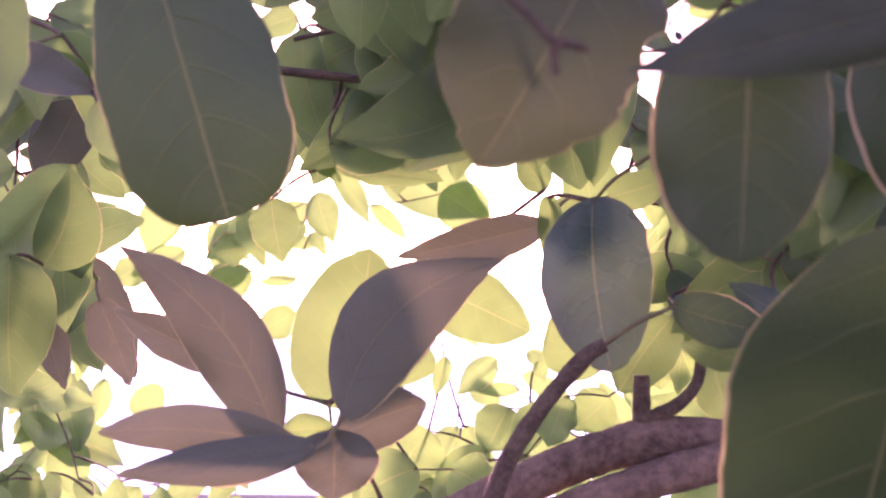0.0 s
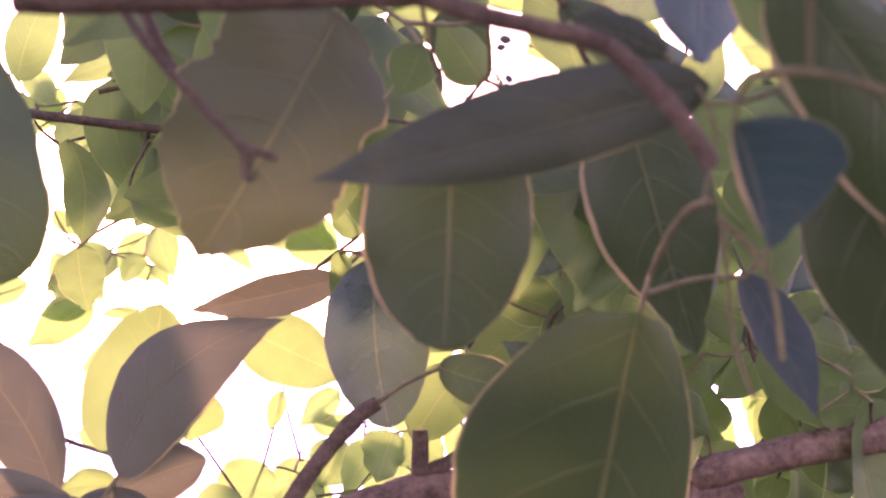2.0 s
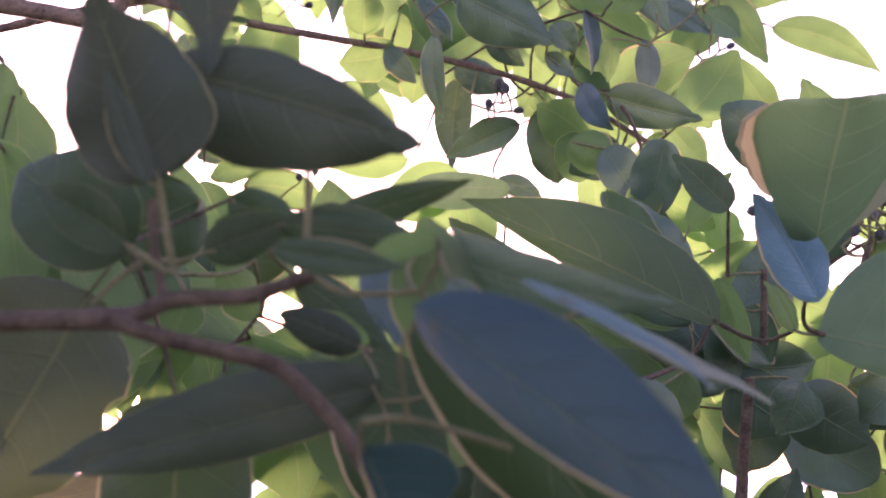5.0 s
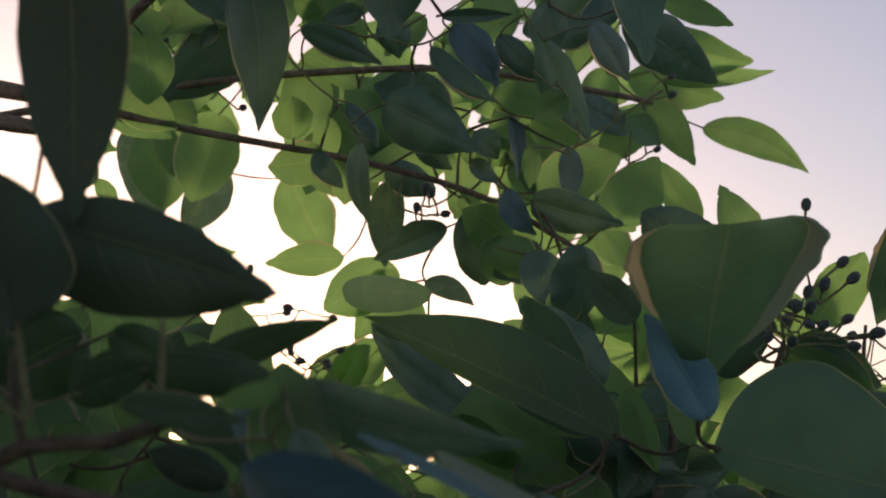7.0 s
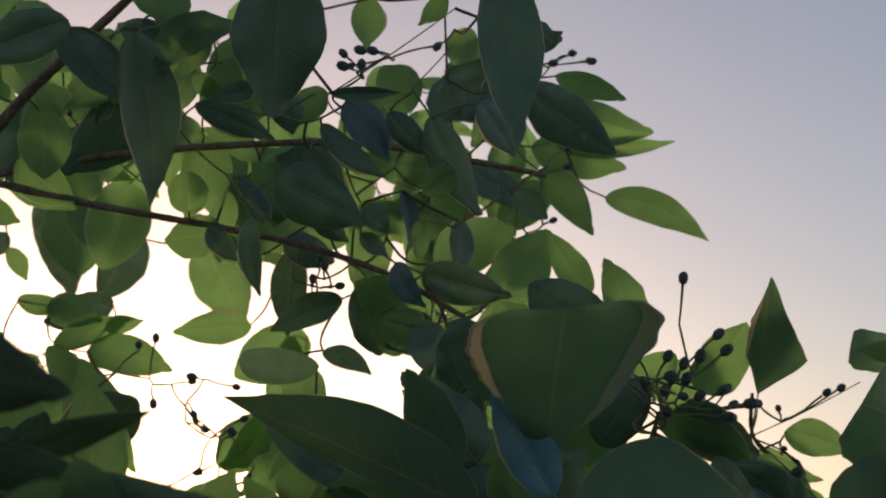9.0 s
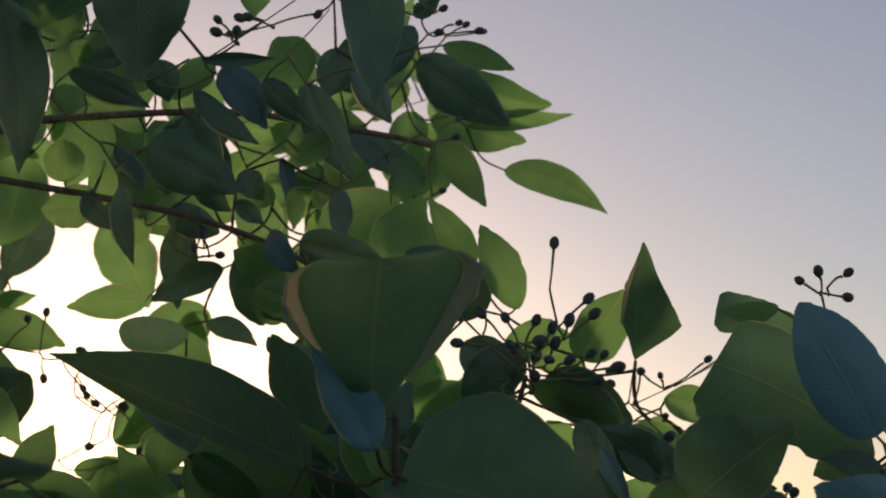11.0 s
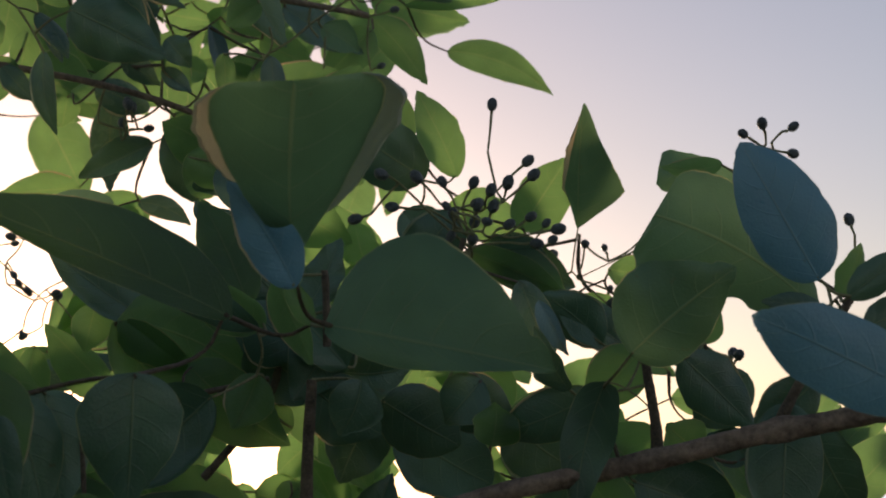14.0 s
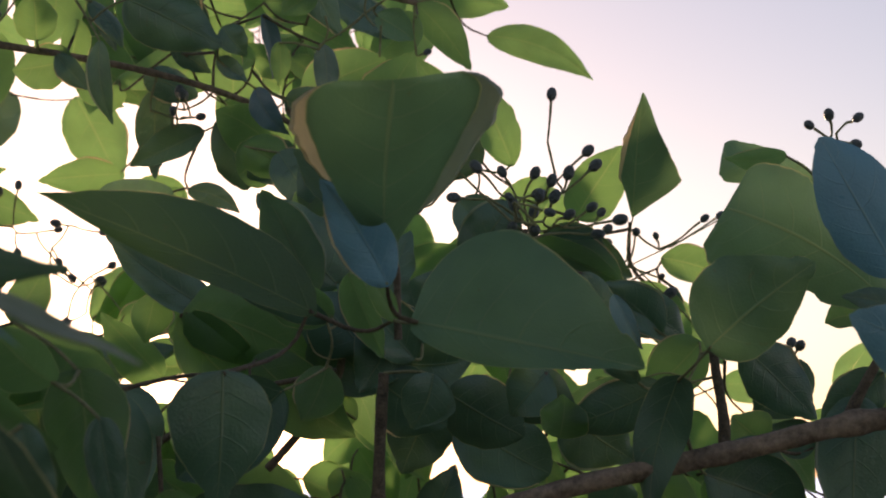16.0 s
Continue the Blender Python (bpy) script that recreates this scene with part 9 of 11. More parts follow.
spray.add((0.3796, 0.8384, 1.5969), (0.3993, 0.8385, 1.5647), 0.016, (0.10, -1, -0.02))
spray.add((0.2886, 0.7439, 1.5930), (0.2524, 0.7370, 1.5731), 0.024, (-0.09, -1, -0.33))
spray.add((0.3610, 0.7962, 1.5938), (0.3570, 0.8098, 1.5450), 0.025, (0.50, -1, -0.35))
spray.add((0.4237, 1.0213, 1.6011), (0.4600, 1.0231, 1.5907), 0.016, (0.57, -1, 0.21))
spray.add((0.2870, 0.8612, 1.6208), (0.3188, 0.8813, 1.5938), 0.026, (0.05, -1, 0.07))
spray.add((0.4979, 1.0477, 1.5792), (0.4608, 1.0525, 1.5857), 0.017, (-0.21, -1, 0.37))
spray.add((0.4490, 0.9971, 1.6116), (0.4261, 0.9866, 1.5845), 0.017, (-0.03, -1, -0.31))
spray.add((0.4266, 1.0063, 1.5806), (0.4452, 1.0191, 1.5530), 0.016, (0.32, -1, 0.35))
spray.add((0.3137, 0.9110, 1.5926), (0.3072, 0.8983, 1.5601), 0.021, (-0.35, -1, -0.29))
spray.add((0.4522, 1.0086, 1.6114), (0.4926, 1.0223, 1.5882), 0.023, (0.04, -1, -0.29))
spray.add((0.3963, 0.7833, 1.6049), (0.3873, 0.7826, 1.5615), 0.023, (-0.35, -1, -0.43))
spray.add((0.2587, 0.7953, 1.6277), (0.2132, 0.7844, 1.6015), 0.023, (0.18, -1, 0.23))
spray.add((0.3458, 1.0048, 1.6059), (0.3797, 1.0244, 1.5785), 0.024, (-0.26, -1, 0.18))
spray.add((0.4597, 0.9140, 1.6060), (0.4831, 0.8951, 1.5706), 0.026, (0.38, -1, -0.21))
spray.add((0.3535, 0.7933, 1.6170), (0.3749, 0.8023, 1.5843), 0.023, (0.18, -1, -0.15))
spray.add((0.4207, 0.9466, 1.5889), (0.4249, 0.9514, 1.5416), 0.029, (0.57, -1, 0.23))
spray.add((0.5081, 1.0821, 1.6003), (0.5425, 1.0676, 1.5822), 0.021, (0.50, -1, 0.25))
spray.add((0.4738, 0.9721, 1.6077), (0.5190, 0.9582, 1.6066), 0.021, (-0.07, -1, 0.25))
spray.add((0.4043, 0.8440, 1.6015), (0.4312, 0.8412, 1.5699), 0.020, (0.29, -1, 0.25))
spray.add((0.4882, 0.9580, 1.5842), (0.5008, 0.9633, 1.5316), 0.025, (0.01, -1, -0.20))
spray.add((0.3874, 0.7640, 1.6056), (0.3549, 0.7479, 1.5737), 0.026, (-0.47, -1, -0.03))
spray.add((0.2578, 0.8291, 1.6260), (0.2413, 0.8337, 1.5828), 0.020, (-0.20, -1, 0.33))
spray.add((0.3525, 1.0776, 1.6020), (0.4015, 1.0909, 1.6221), 0.028, (-0.02, -1, -0.41))
spray.add((0.3399, 1.0487, 1.5803), (0.3601, 1.0415, 1.5428), 0.024, (-0.26, -1, 0.18))
spray.add((0.4140, 0.9775, 1.6035), (0.4208, 0.9838, 1.5698), 0.020, (-0.36, -1, 0.29))
spray.add((0.4120, 0.8063, 1.5999), (0.4108, 0.8213, 1.5664), 0.018, (-0.22, -1, -0.44))
spray.add((0.2551, 0.8217, 1.6464), (0.2422, 0.8112, 1.6043), 0.027, (-0.35, -1, -0.07))
spray.add((0.4126, 1.0738, 1.6094), (0.4411, 1.0602, 1.5893), 0.019, (-0.42, -1, 0.37))
spray.add((0.3083, 0.7407, 1.6168), (0.3515, 0.7537, 1.5906), 0.024, (-0.53, -1, -0.42))
spray.add((0.4537, 0.9485, 1.5819), (0.4954, 0.9336, 1.5981), 0.028, (-0.35, -1, -0.36))
spray.add((0.4290, 0.9506, 1.5951), (0.4512, 0.9300, 1.5576), 0.023, (-0.46, -1, -0.43))
spray.add((0.3205, 1.1332, 1.5966), (0.3134, 1.1296, 1.5493), 0.029, (-0.51, -1, -0.08))
spray.add((0.4514, 0.9571, 1.5854), (0.4290, 0.9589, 1.5458), 0.025, (0.42, -1, -0.17))
spray.add((0.2510, 0.7576, 1.6317), (0.2437, 0.7580, 1.5916), 0.024, (0.11, -1, 0.59))
spray.add((0.4777, 1.0720, 1.5765), (0.5133, 1.0816, 1.5583), 0.021, (0.38, -1, 0.21))
spray.add((0.4532, 0.9570, 1.6000), (0.4760, 0.9768, 1.5569), 0.031, (-0.38, -1, -0.13))
spray.add((0.3472, 1.1261, 1.5877), (0.3088, 1.1268, 1.6108), 0.020, (0.04, -1, 0.53))
spray.add((0.3406, 1.0592, 1.6163), (0.3014, 1.0457, 1.6016), 0.021, (-0.32, -1, -0.43))
spray.add((0.3191, 1.0369, 1.5951), (0.3545, 1.0215, 1.5767), 0.022, (-0.26, -1, 0.19))
spray.add((0.3495, 1.0768, 1.5949), (0.3137, 1.0570, 1.5673), 0.030, (0.27, -1, -0.43))
spray.add((0.3353, 1.1200, 1.5871), (0.3537, 1.1205, 1.5489), 0.019, (0.15, -1, -0.34))
spray.add((0.2429, 0.8278, 1.6255), (0.2766, 0.8253, 1.6179), 0.016, (0.24, -1, -0.44))
spray.add((0.4520, 0.9892, 1.5857), (0.4891, 0.9939, 1.5474), 0.023, (0.21, -1, -0.22))
spray.add((0.4232, 0.9085, 1.5930), (0.4714, 0.9163, 1.6014), 0.030, (-0.52, -1, -0.28))
spray.add((0.3429, 0.7322, 1.5994), (0.3551, 0.7385, 1.5481), 0.028, (0.55, -1, 0.38))
spray.add((0.2434, 0.7499, 1.6295), (0.2810, 0.7460, 1.5957), 0.028, (0.04, -1, -0.44))
spray.add((0.2631, 0.7840, 1.6322), (0.2517, 0.7719, 1.5862), 0.023, (-0.37, -1, 0.30))
spray.done()
spray = Spray()
spray.add((0.2293, 0.7030, 1.6931), (0.2550, 0.6829, 1.6565), 0.026, (0.01, -1, 0.17))
spray.add((0.0921, 0.9330, 1.7631), (0.0975, 0.9376, 1.7245), 0.019, (0.32, -1, 0.20))
spray.add((0.1325, 0.7320, 1.7395), (0.1108, 0.7400, 1.7141), 0.021, (0.12, -1, 0.22))
spray.add((0.1422, 0.6672, 1.7117), (0.1546, 0.6612, 1.6752), 0.024, (-0.54, -1, 0.27))
spray.add((0.1330, 0.6742, 1.7222), (0.0887, 0.6748, 1.6938), 0.031, (0.48, -1, 0.38))
spray.add((0.1008, 0.8517, 1.7631), (0.0604, 0.8588, 1.7337), 0.028, (-0.09, -1, -0.10))
spray.add((0.1159, 0.7480, 1.7222), (0.1230, 0.7628, 1.6850), 0.024, (0.09, -1, 0.22))
spray.add((0.0889, 0.9231, 1.7559), (0.0928, 0.9167, 1.7223), 0.017, (0.12, -1, 0.42))
spray.add((0.1130, 0.7125, 1.7190), (0.1082, 0.7108, 1.6819), 0.022, (0.35, -1, -0.06))
spray.add((0.1203, 0.7386, 1.7257), (0.1437, 0.7247, 1.7035), 0.016, (-0.58, -1, -0.23))
spray.add((0.1093, 0.7503, 1.7349), (0.1016, 0.7495, 1.6966), 0.019, (0.03, -1, 0.58))
spray.add((0.1105, 0.8552, 1.7747), (0.0800, 0.8710, 1.7488), 0.026, (0.38, -1, 0.02))
spray.add((0.1280, 0.6660, 1.7148), (0.1460, 0.6848, 1.6779), 0.019, (0.57, -1, -0.16))
spray.done()
spray = Spray()
spray.add((0.1219, 0.7662, 1.7527), (0.1276, 0.7830, 1.7126), 0.027, (0.12, -1, 0.53))
spray.add((0.1330, 0.6818, 1.7360), (0.1448, 0.6880, 1.7021), 0.016, (0.56, -1, 0.45))
spray.add((0.1229, 0.7356, 1.7643), (0.1065, 0.7287, 1.7232), 0.019, (-0.13, -1, 0.10))
spray.add((0.1139, 0.7781, 1.7810), (0.0977, 0.7920, 1.7534), 0.019, (0.43, -1, -0.00))
spray.add((0.1173, 0.7730, 1.7581), (0.1319, 0.7653, 1.7162), 0.024, (0.59, -1, -0.01))
spray.add((0.1207, 0.7730, 1.7166), (0.1640, 0.7601, 1.7013), 0.029, (-0.56, -1, -0.05))
spray.add((0.1445, 0.7834, 1.7189), (0.1071, 0.7635, 1.7006), 0.027, (0.49, -1, 0.01))
spray.add((0.1216, 0.7736, 1.7348), (0.1360, 0.7770, 1.6982), 0.021, (-0.49, -1, 0.10))
spray.add((0.1063, 0.8767, 1.7322), (0.1384, 0.8826, 1.7107), 0.020, (-0.44, -1, 0.19))
spray.add((0.1104, 0.8695, 1.7861), (0.1018, 0.8648, 1.7380), 0.030, (0.33, -1, -0.44))
spray.add((0.1283, 0.7398, 1.7628), (0.0773, 0.7627, 1.7574), 0.032, (-0.23, -1, -0.04))
spray.add((0.1234, 0.8037, 1.7354), (0.1328, 0.7963, 1.6860), 0.024, (-0.14, -1, -0.15))
spray.add((0.1511, 0.6241, 1.6996), (0.1706, 0.6265, 1.6632), 0.020, (0.19, -1, 0.32))
spray.add((0.0959, 0.8836, 1.7323), (0.1065, 0.8885, 1.6850), 0.030, (-0.36, -1, -0.35))
spray.add((0.1573, 0.6510, 1.7039), (0.1085, 0.6696, 1.7018), 0.024, (-0.53, -1, 0.41))
spray.add((0.1249, 0.6564, 1.7256), (0.1513, 0.6633, 1.6926), 0.025, (0.30, -1, -0.06))
spray.add((0.1130, 0.7594, 1.7323), (0.0721, 0.7741, 1.7085), 0.021, (-0.27, -1, -0.21))
spray.add((0.1328, 0.6159, 1.7265), (0.1395, 0.6288, 1.6760), 0.023, (-0.05, -1, 0.37))
spray.add((0.1502, 0.6500, 1.7029), (0.1271, 0.6514, 1.6769), 0.019, (0.23, -1, -0.39))
spray.add((0.1155, 0.7939, 1.7328), (0.1217, 0.7813, 1.7011), 0.016, (-0.52, -1, -0.19))
spray.done()
spray = Spray()
spray.done()
spray = Spray()
spray.add((0.1940, 0.6581, 1.6680), (0.2436, 0.6433, 1.6595), 0.023, (0.49, -1, 0.33))
spray.add((0.2767, 0.9510, 1.6836), (0.3195, 0.9605, 1.6362), 0.040, (0.56, -1, -0.30))
spray.add((0.1806, 0.6815, 1.6767), (0.1388, 0.7020, 1.6936), 0.022, (0.04, -1, 0.30))
spray.add((0.1748, 0.8466, 1.7187), (0.1931, 0.8413, 1.6579), 0.039, (0.13, -1, -0.22))
spray.add((0.3016, 1.0325, 1.7263), (0.2966, 1.0383, 1.6743), 0.025, (0.50, -1, -0.28))
spray.add((0.1845, 1.0471, 1.7440), (0.1663, 1.0293, 1.8139), 0.033, (-0.30, -1, -0.05))
spray.add((0.1446, 0.8075, 1.7158), (0.1229, 0.8007, 1.6601), 0.026, (0.09, -1, -0.31))
spray.add((0.1629, 0.9454, 1.7254), (0.1434, 0.9472, 1.6694), 0.032, (-0.36, -1, -0.31))
spray.add((0.1426, 0.8806, 1.7342), (0.0772, 0.8713, 1.7061), 0.040, (0.55, -1, 0.37))
spray.add((0.1665, 0.7513, 1.7109), (0.1047, 0.7654, 1.6800), 0.032, (0.11, -1, 0.30))
spray.add((0.1872, 0.7993, 1.7239), (0.1676, 0.7900, 1.6577), 0.030, (0.12, -1, 0.24))
spray.add((0.2359, 0.6737, 1.6891), (0.2283, 0.6907, 1.7337), 0.026, (-0.34, -1, 0.33))
spray.add((0.1577, 0.8395, 1.7152), (0.1582, 0.8255, 1.6629), 0.027, (0.23, -1, -0.09))
spray.add((0.2448, 0.7862, 1.6740), (0.3062, 0.7614, 1.6742), 0.034, (-0.06, -1, -0.11))
spray.add((0.1724, 0.8838, 1.7504), (0.1480, 0.8659, 1.7126), 0.020, (-0.37, -1, 0.15))
spray.add((0.1566, 0.8118, 1.7191), (0.1497, 0.8377, 1.6650), 0.036, (0.14, -1, 0.58))
spray.add((0.1370, 1.0284, 1.7182), (0.1757, 1.0470, 1.7334), 0.021, (-0.41, -1, 0.25))
spray.add((0.2337, 0.6823, 1.6837), (0.1991, 0.7025, 1.6285), 0.033, (-0.20, -1, -0.44))
spray.add((0.1532, 0.9580, 1.7511), (0.1389, 0.9422, 1.6941), 0.028, (-0.45, -1, 0.45))
spray.add((0.2228, 0.6663, 1.6696), (0.2813, 0.6681, 1.6448), 0.033, (0.19, -1, -0.05))
spray.add((0.1402, 1.0915, 1.7135), (0.1985, 1.0949, 1.7246), 0.035, (-0.19, -1, -0.09))
spray.add((0.1477, 1.0802, 1.7523), (0.1756, 1.0723, 1.7000), 0.032, (0.55, -1, 0.41))
spray.add((0.2108, 1.0564, 1.6996), (0.2341, 1.0703, 1.6383), 0.037, (-0.57, -1, 0.27))
spray.add((0.1481, 0.7535, 1.7347), (0.1749, 0.7390, 1.6903), 0.033, (-0.57, -1, 0.08))
spray.add((0.1575, 0.8237, 1.7194), (0.1790, 0.8134, 1.6693), 0.031, (-0.14, -1, -0.48))
spray.add((0.1540, 0.6972, 1.7111), (0.2054, 0.7132, 1.6812), 0.031, (0.53, -1, 0.25))
spray.add((0.1747, 0.7515, 1.6895), (0.1202, 0.7549, 1.6516), 0.041, (-0.03, -1, 0.08))
spray.add((0.2480, 0.7612, 1.6805), (0.2214, 0.7493, 1.6319), 0.029, (-0.46, -1, 0.07))
spray.add((0.1722, 0.7736, 1.7180), (0.1299, 0.7927, 1.6702), 0.038, (-0.11, -1, -0.32))
spray.add((0.1672, 0.7996, 1.7172), (0.1679, 0.7780, 1.6704), 0.027, (-0.05, -1, 0.11))
spray.add((0.2732, 0.8141, 1.6791), (0.2816, 0.7995, 1.6263), 0.030, (-0.35, -1, 0.07))
spray.add((0.2482, 0.9422, 1.6849), (0.2487, 0.9509, 1.6387), 0.023, (0.42, -1, 0.13))
spray.add((0.1440, 1.0040, 1.7021), (0.1076, 0.9887, 1.6787), 0.028, (0.19, -1, 0.49))
spray.add((0.1677, 0.9716, 1.7573), (0.1398, 0.9631, 1.6975), 0.037, (0.52, -1, -0.46))
spray.add((0.2256, 0.7590, 1.6726), (0.2669, 0.7444, 1.6534), 0.027, (0.37, -1, -0.49))
spray.add((0.1261, 1.0461, 1.7367), (0.1156, 1.0562, 1.6760), 0.037, (-0.12, -1, 0.56))
spray.add((0.1503, 0.7708, 1.7039), (0.0886, 0.7927, 1.7098), 0.038, (0.13, -1, -0.29))
spray.add((0.1537, 0.7463, 1.6802), (0.0993, 0.7382, 1.6599), 0.032, (0.33, -1, 0.54))
spray.add((0.1294, 0.9954, 1.7523), (0.1759, 0.9942, 1.7624), 0.023, (0.56, -1, -0.13))
spray.add((0.1649, 1.0185, 1.7012), (0.2229, 1.0283, 1.7139), 0.030, (-0.13, -1, -0.45))
spray.add((0.2494, 0.7047, 1.6967), (0.2576, 0.7108, 1.6455), 0.023, (-0.35, -1, 0.52))
spray.add((0.2501, 0.7731, 1.6752), (0.2954, 0.7801, 1.6843), 0.025, (-0.10, -1, -0.47))
spray.add((0.2126, 0.6955, 1.6686), (0.2570, 0.7182, 1.6562), 0.031, (-0.57, -1, 0.60))
spray.add((0.1501, 1.0534, 1.7613), (0.1211, 1.0432, 1.7034), 0.037, (-0.45, -1, -0.45))
spray.add((0.2144, 0.8796, 1.6859), (0.2615, 0.8626, 1.6308), 0.037, (0.58, -1, 0.07))
spray.add((0.1103, 1.0943, 1.7865), (0.0740, 1.0810, 1.7626), 0.022, (-0.58, -1, 0.05))
spray.add((0.2564, 0.9766, 1.6950), (0.3096, 0.9716, 1.6675), 0.031, (0.59, -1, 0.08))
spray.add((0.2026, 0.6778, 1.6819), (0.2212, 0.7035, 1.6278), 0.038, (-0.08, -1, 0.03))
spray.add((0.2247, 0.6594, 1.6769), (0.2434, 0.6778, 1.6183), 0.035, (0.27, -1, -0.38))
spray.add((0.1788, 0.6873, 1.7087), (0.1470, 0.6584, 1.6581), 0.033, (-0.12, -1, -0.11))
spray.done()
spray = Spray()
spray.add((0.2748, 1.1316, 2.0206), (0.2630, 1.1105, 1.9761), 0.024, (0.24, -1, 0.48))
spray.add((0.2546, 1.2885, 2.0377), (0.2935, 1.2728, 1.9978), 0.031, (0.27, -1, -0.05))
spray.add((0.1792, 1.2923, 2.0109), (0.1278, 1.3200, 1.9898), 0.033, (0.09, -1, 0.29))
spray.add((0.2823, 1.0944, 1.9606), (0.2718, 1.0794, 1.8982), 0.033, (-0.11, -1, 0.46))
spray.add((0.1548, 1.4056, 2.1573), (0.1095, 1.4058, 2.1341), 0.030, (-0.36, -1, 0.52))
spray.add((0.2569, 1.3389, 2.0770), (0.2549, 1.3441, 2.0126), 0.031, (0.29, -1, 0.30))
spray.add((0.2063, 1.2934, 2.0770), (0.1837, 1.2849, 2.0250), 0.028, (0.33, -1, 0.53))
spray.add((0.1694, 1.1204, 1.9857), (0.2068, 1.1318, 1.9531), 0.031, (-0.49, -1, -0.48))
spray.add((0.1450, 1.2737, 2.0882), (0.1503, 1.2658, 2.1375), 0.024, (-0.60, -1, -0.04))
spray.add((0.2301, 1.1742, 2.0512), (0.2862, 1.1921, 2.0430), 0.035, (-0.57, -1, 0.54))
spray.add((0.2301, 1.1671, 2.0466), (0.2383, 1.1574, 1.9871), 0.035, (-0.50, -1, -0.11))
spray.add((0.2519, 1.0881, 2.0025), (0.1935, 1.0876, 1.9706), 0.029, (-0.41, -1, -0.07))
spray.add((0.1436, 1.2535, 2.0705), (0.1766, 1.2476, 2.0202), 0.028, (-0.55, -1, -0.14))
spray.add((0.1415, 1.2465, 2.0622), (0.1962, 1.2669, 2.0786), 0.026, (-0.50, -1, -0.36))
spray.add((0.2223, 1.2309, 2.0888), (0.2599, 1.2448, 2.0527), 0.027, (0.51, -1, -0.18))
spray.add((0.2819, 1.0795, 1.9762), (0.3415, 1.0504, 2.0035), 0.041, (-0.48, -1, -0.33))
spray.add((0.1629, 1.1883, 1.9796), (0.2011, 1.1902, 1.9332), 0.035, (-0.24, -1, -0.22))
spray.add((0.2893, 1.0355, 1.9888), (0.3139, 1.0221, 1.9354), 0.033, (-0.39, -1, -0.47))
spray.add((0.1894, 1.0563, 2.0156), (0.1774, 1.0308, 1.9619), 0.034, (-0.13, -1, 0.44))
spray.add((0.1534, 1.1546, 2.0646), (0.2054, 1.1346, 2.0181), 0.045, (-0.55, -1, 0.31))
spray.add((0.2535, 0.9524, 1.9719), (0.2410, 0.9646, 2.0387), 0.038, (0.50, -1, -0.24))
spray.add((0.1712, 1.0528, 1.9267), (0.2068, 1.0372, 1.8939), 0.027, (0.12, -1, -0.30))
spray.add((0.2842, 0.9580, 1.9846), (0.2480, 0.9306, 1.9366), 0.034, (-0.29, -1, 0.19))
spray.add((0.1488, 1.3877, 2.1311), (0.0871, 1.3681, 2.1151), 0.034, (0.22, -1, -0.39))
spray.done()
spray = Spray()
spray.add((0.5063, 1.3969, 2.0254), (0.5189, 1.4136, 1.9795), 0.027, (-0.58, -1, 0.22))
spray.add((0.4814, 1.1938, 1.9924), (0.4221, 1.1954, 1.9549), 0.037, (-0.33, -1, 0.14))
spray.add((0.4691, 1.2418, 1.9811), (0.4910, 1.2431, 1.9381), 0.022, (-0.38, -1, 0.58))
spray.add((0.5266, 1.4464, 2.0309), (0.5044, 1.4359, 1.9771), 0.037, (-0.56, -1, -0.43))
spray.add((0.4984, 1.3349, 1.9566), (0.5119, 1.3674, 1.8912), 0.035, (-0.09, -1, -0.20))
spray.add((0.3407, 1.3854, 2.0127), (0.3108, 1.3923, 1.9496), 0.036, (0.05, -1, 0.13))
spray.add((0.4194, 1.2648, 1.8987), (0.4565, 1.2445, 1.8647), 0.032, (-0.52, -1, 0.24))
spray.add((0.4519, 1.4501, 2.0425), (0.4043, 1.4763, 2.0098), 0.029, (-0.26, -1, 0.04))
spray.add((0.3306, 1.2479, 2.0049), (0.3574, 1.2575, 1.9372), 0.040, (-0.09, -1, 0.12))
spray.add((0.5387, 1.3858, 2.0310), (0.5706, 1.3894, 1.9898), 0.029, (-0.53, -1, -0.18))
spray.add((0.4303, 1.3590, 2.0407), (0.5039, 1.3669, 2.0312), 0.033, (0.06, -1, -0.17))
spray.add((0.4655, 1.3017, 1.9601), (0.4802, 1.2886, 1.9196), 0.027, (-0.14, -1, 0.59))
spray.add((0.3269, 1.3280, 1.9984), (0.3579, 1.3289, 1.9623), 0.021, (-0.56, -1, 0.48))
spray.add((0.4619, 1.3211, 1.9726), (0.4874, 1.3286, 1.9120), 0.039, (-0.24, -1, -0.31))
spray.add((0.4492, 1.2414, 1.9551), (0.4945, 1.2209, 1.9330), 0.024, (-0.06, -1, 0.25))
spray.add((0.4812, 1.4236, 1.9627), (0.4645, 1.4305, 1.9213), 0.024, (-0.55, -1, 0.16))
spray.add((0.4525, 1.3975, 2.0129), (0.4929, 1.4166, 1.9896), 0.022, (0.54, -1, -0.27))
spray.add((0.3783, 1.3635, 2.0295), (0.4201, 1.3878, 1.9959), 0.029, (-0.26, -1, -0.46))
spray.add((0.5015, 1.3786, 1.9980), (0.4597, 1.3575, 1.9852), 0.026, (0.22, -1, -0.47))
spray.add((0.4501, 1.2852, 1.9228), (0.4685, 1.2916, 1.8753), 0.032, (-0.32, -1, 0.34))
spray.add((0.4664, 1.2988, 1.9899), (0.4884, 1.2943, 1.9263), 0.035, (-0.18, -1, 0.11))
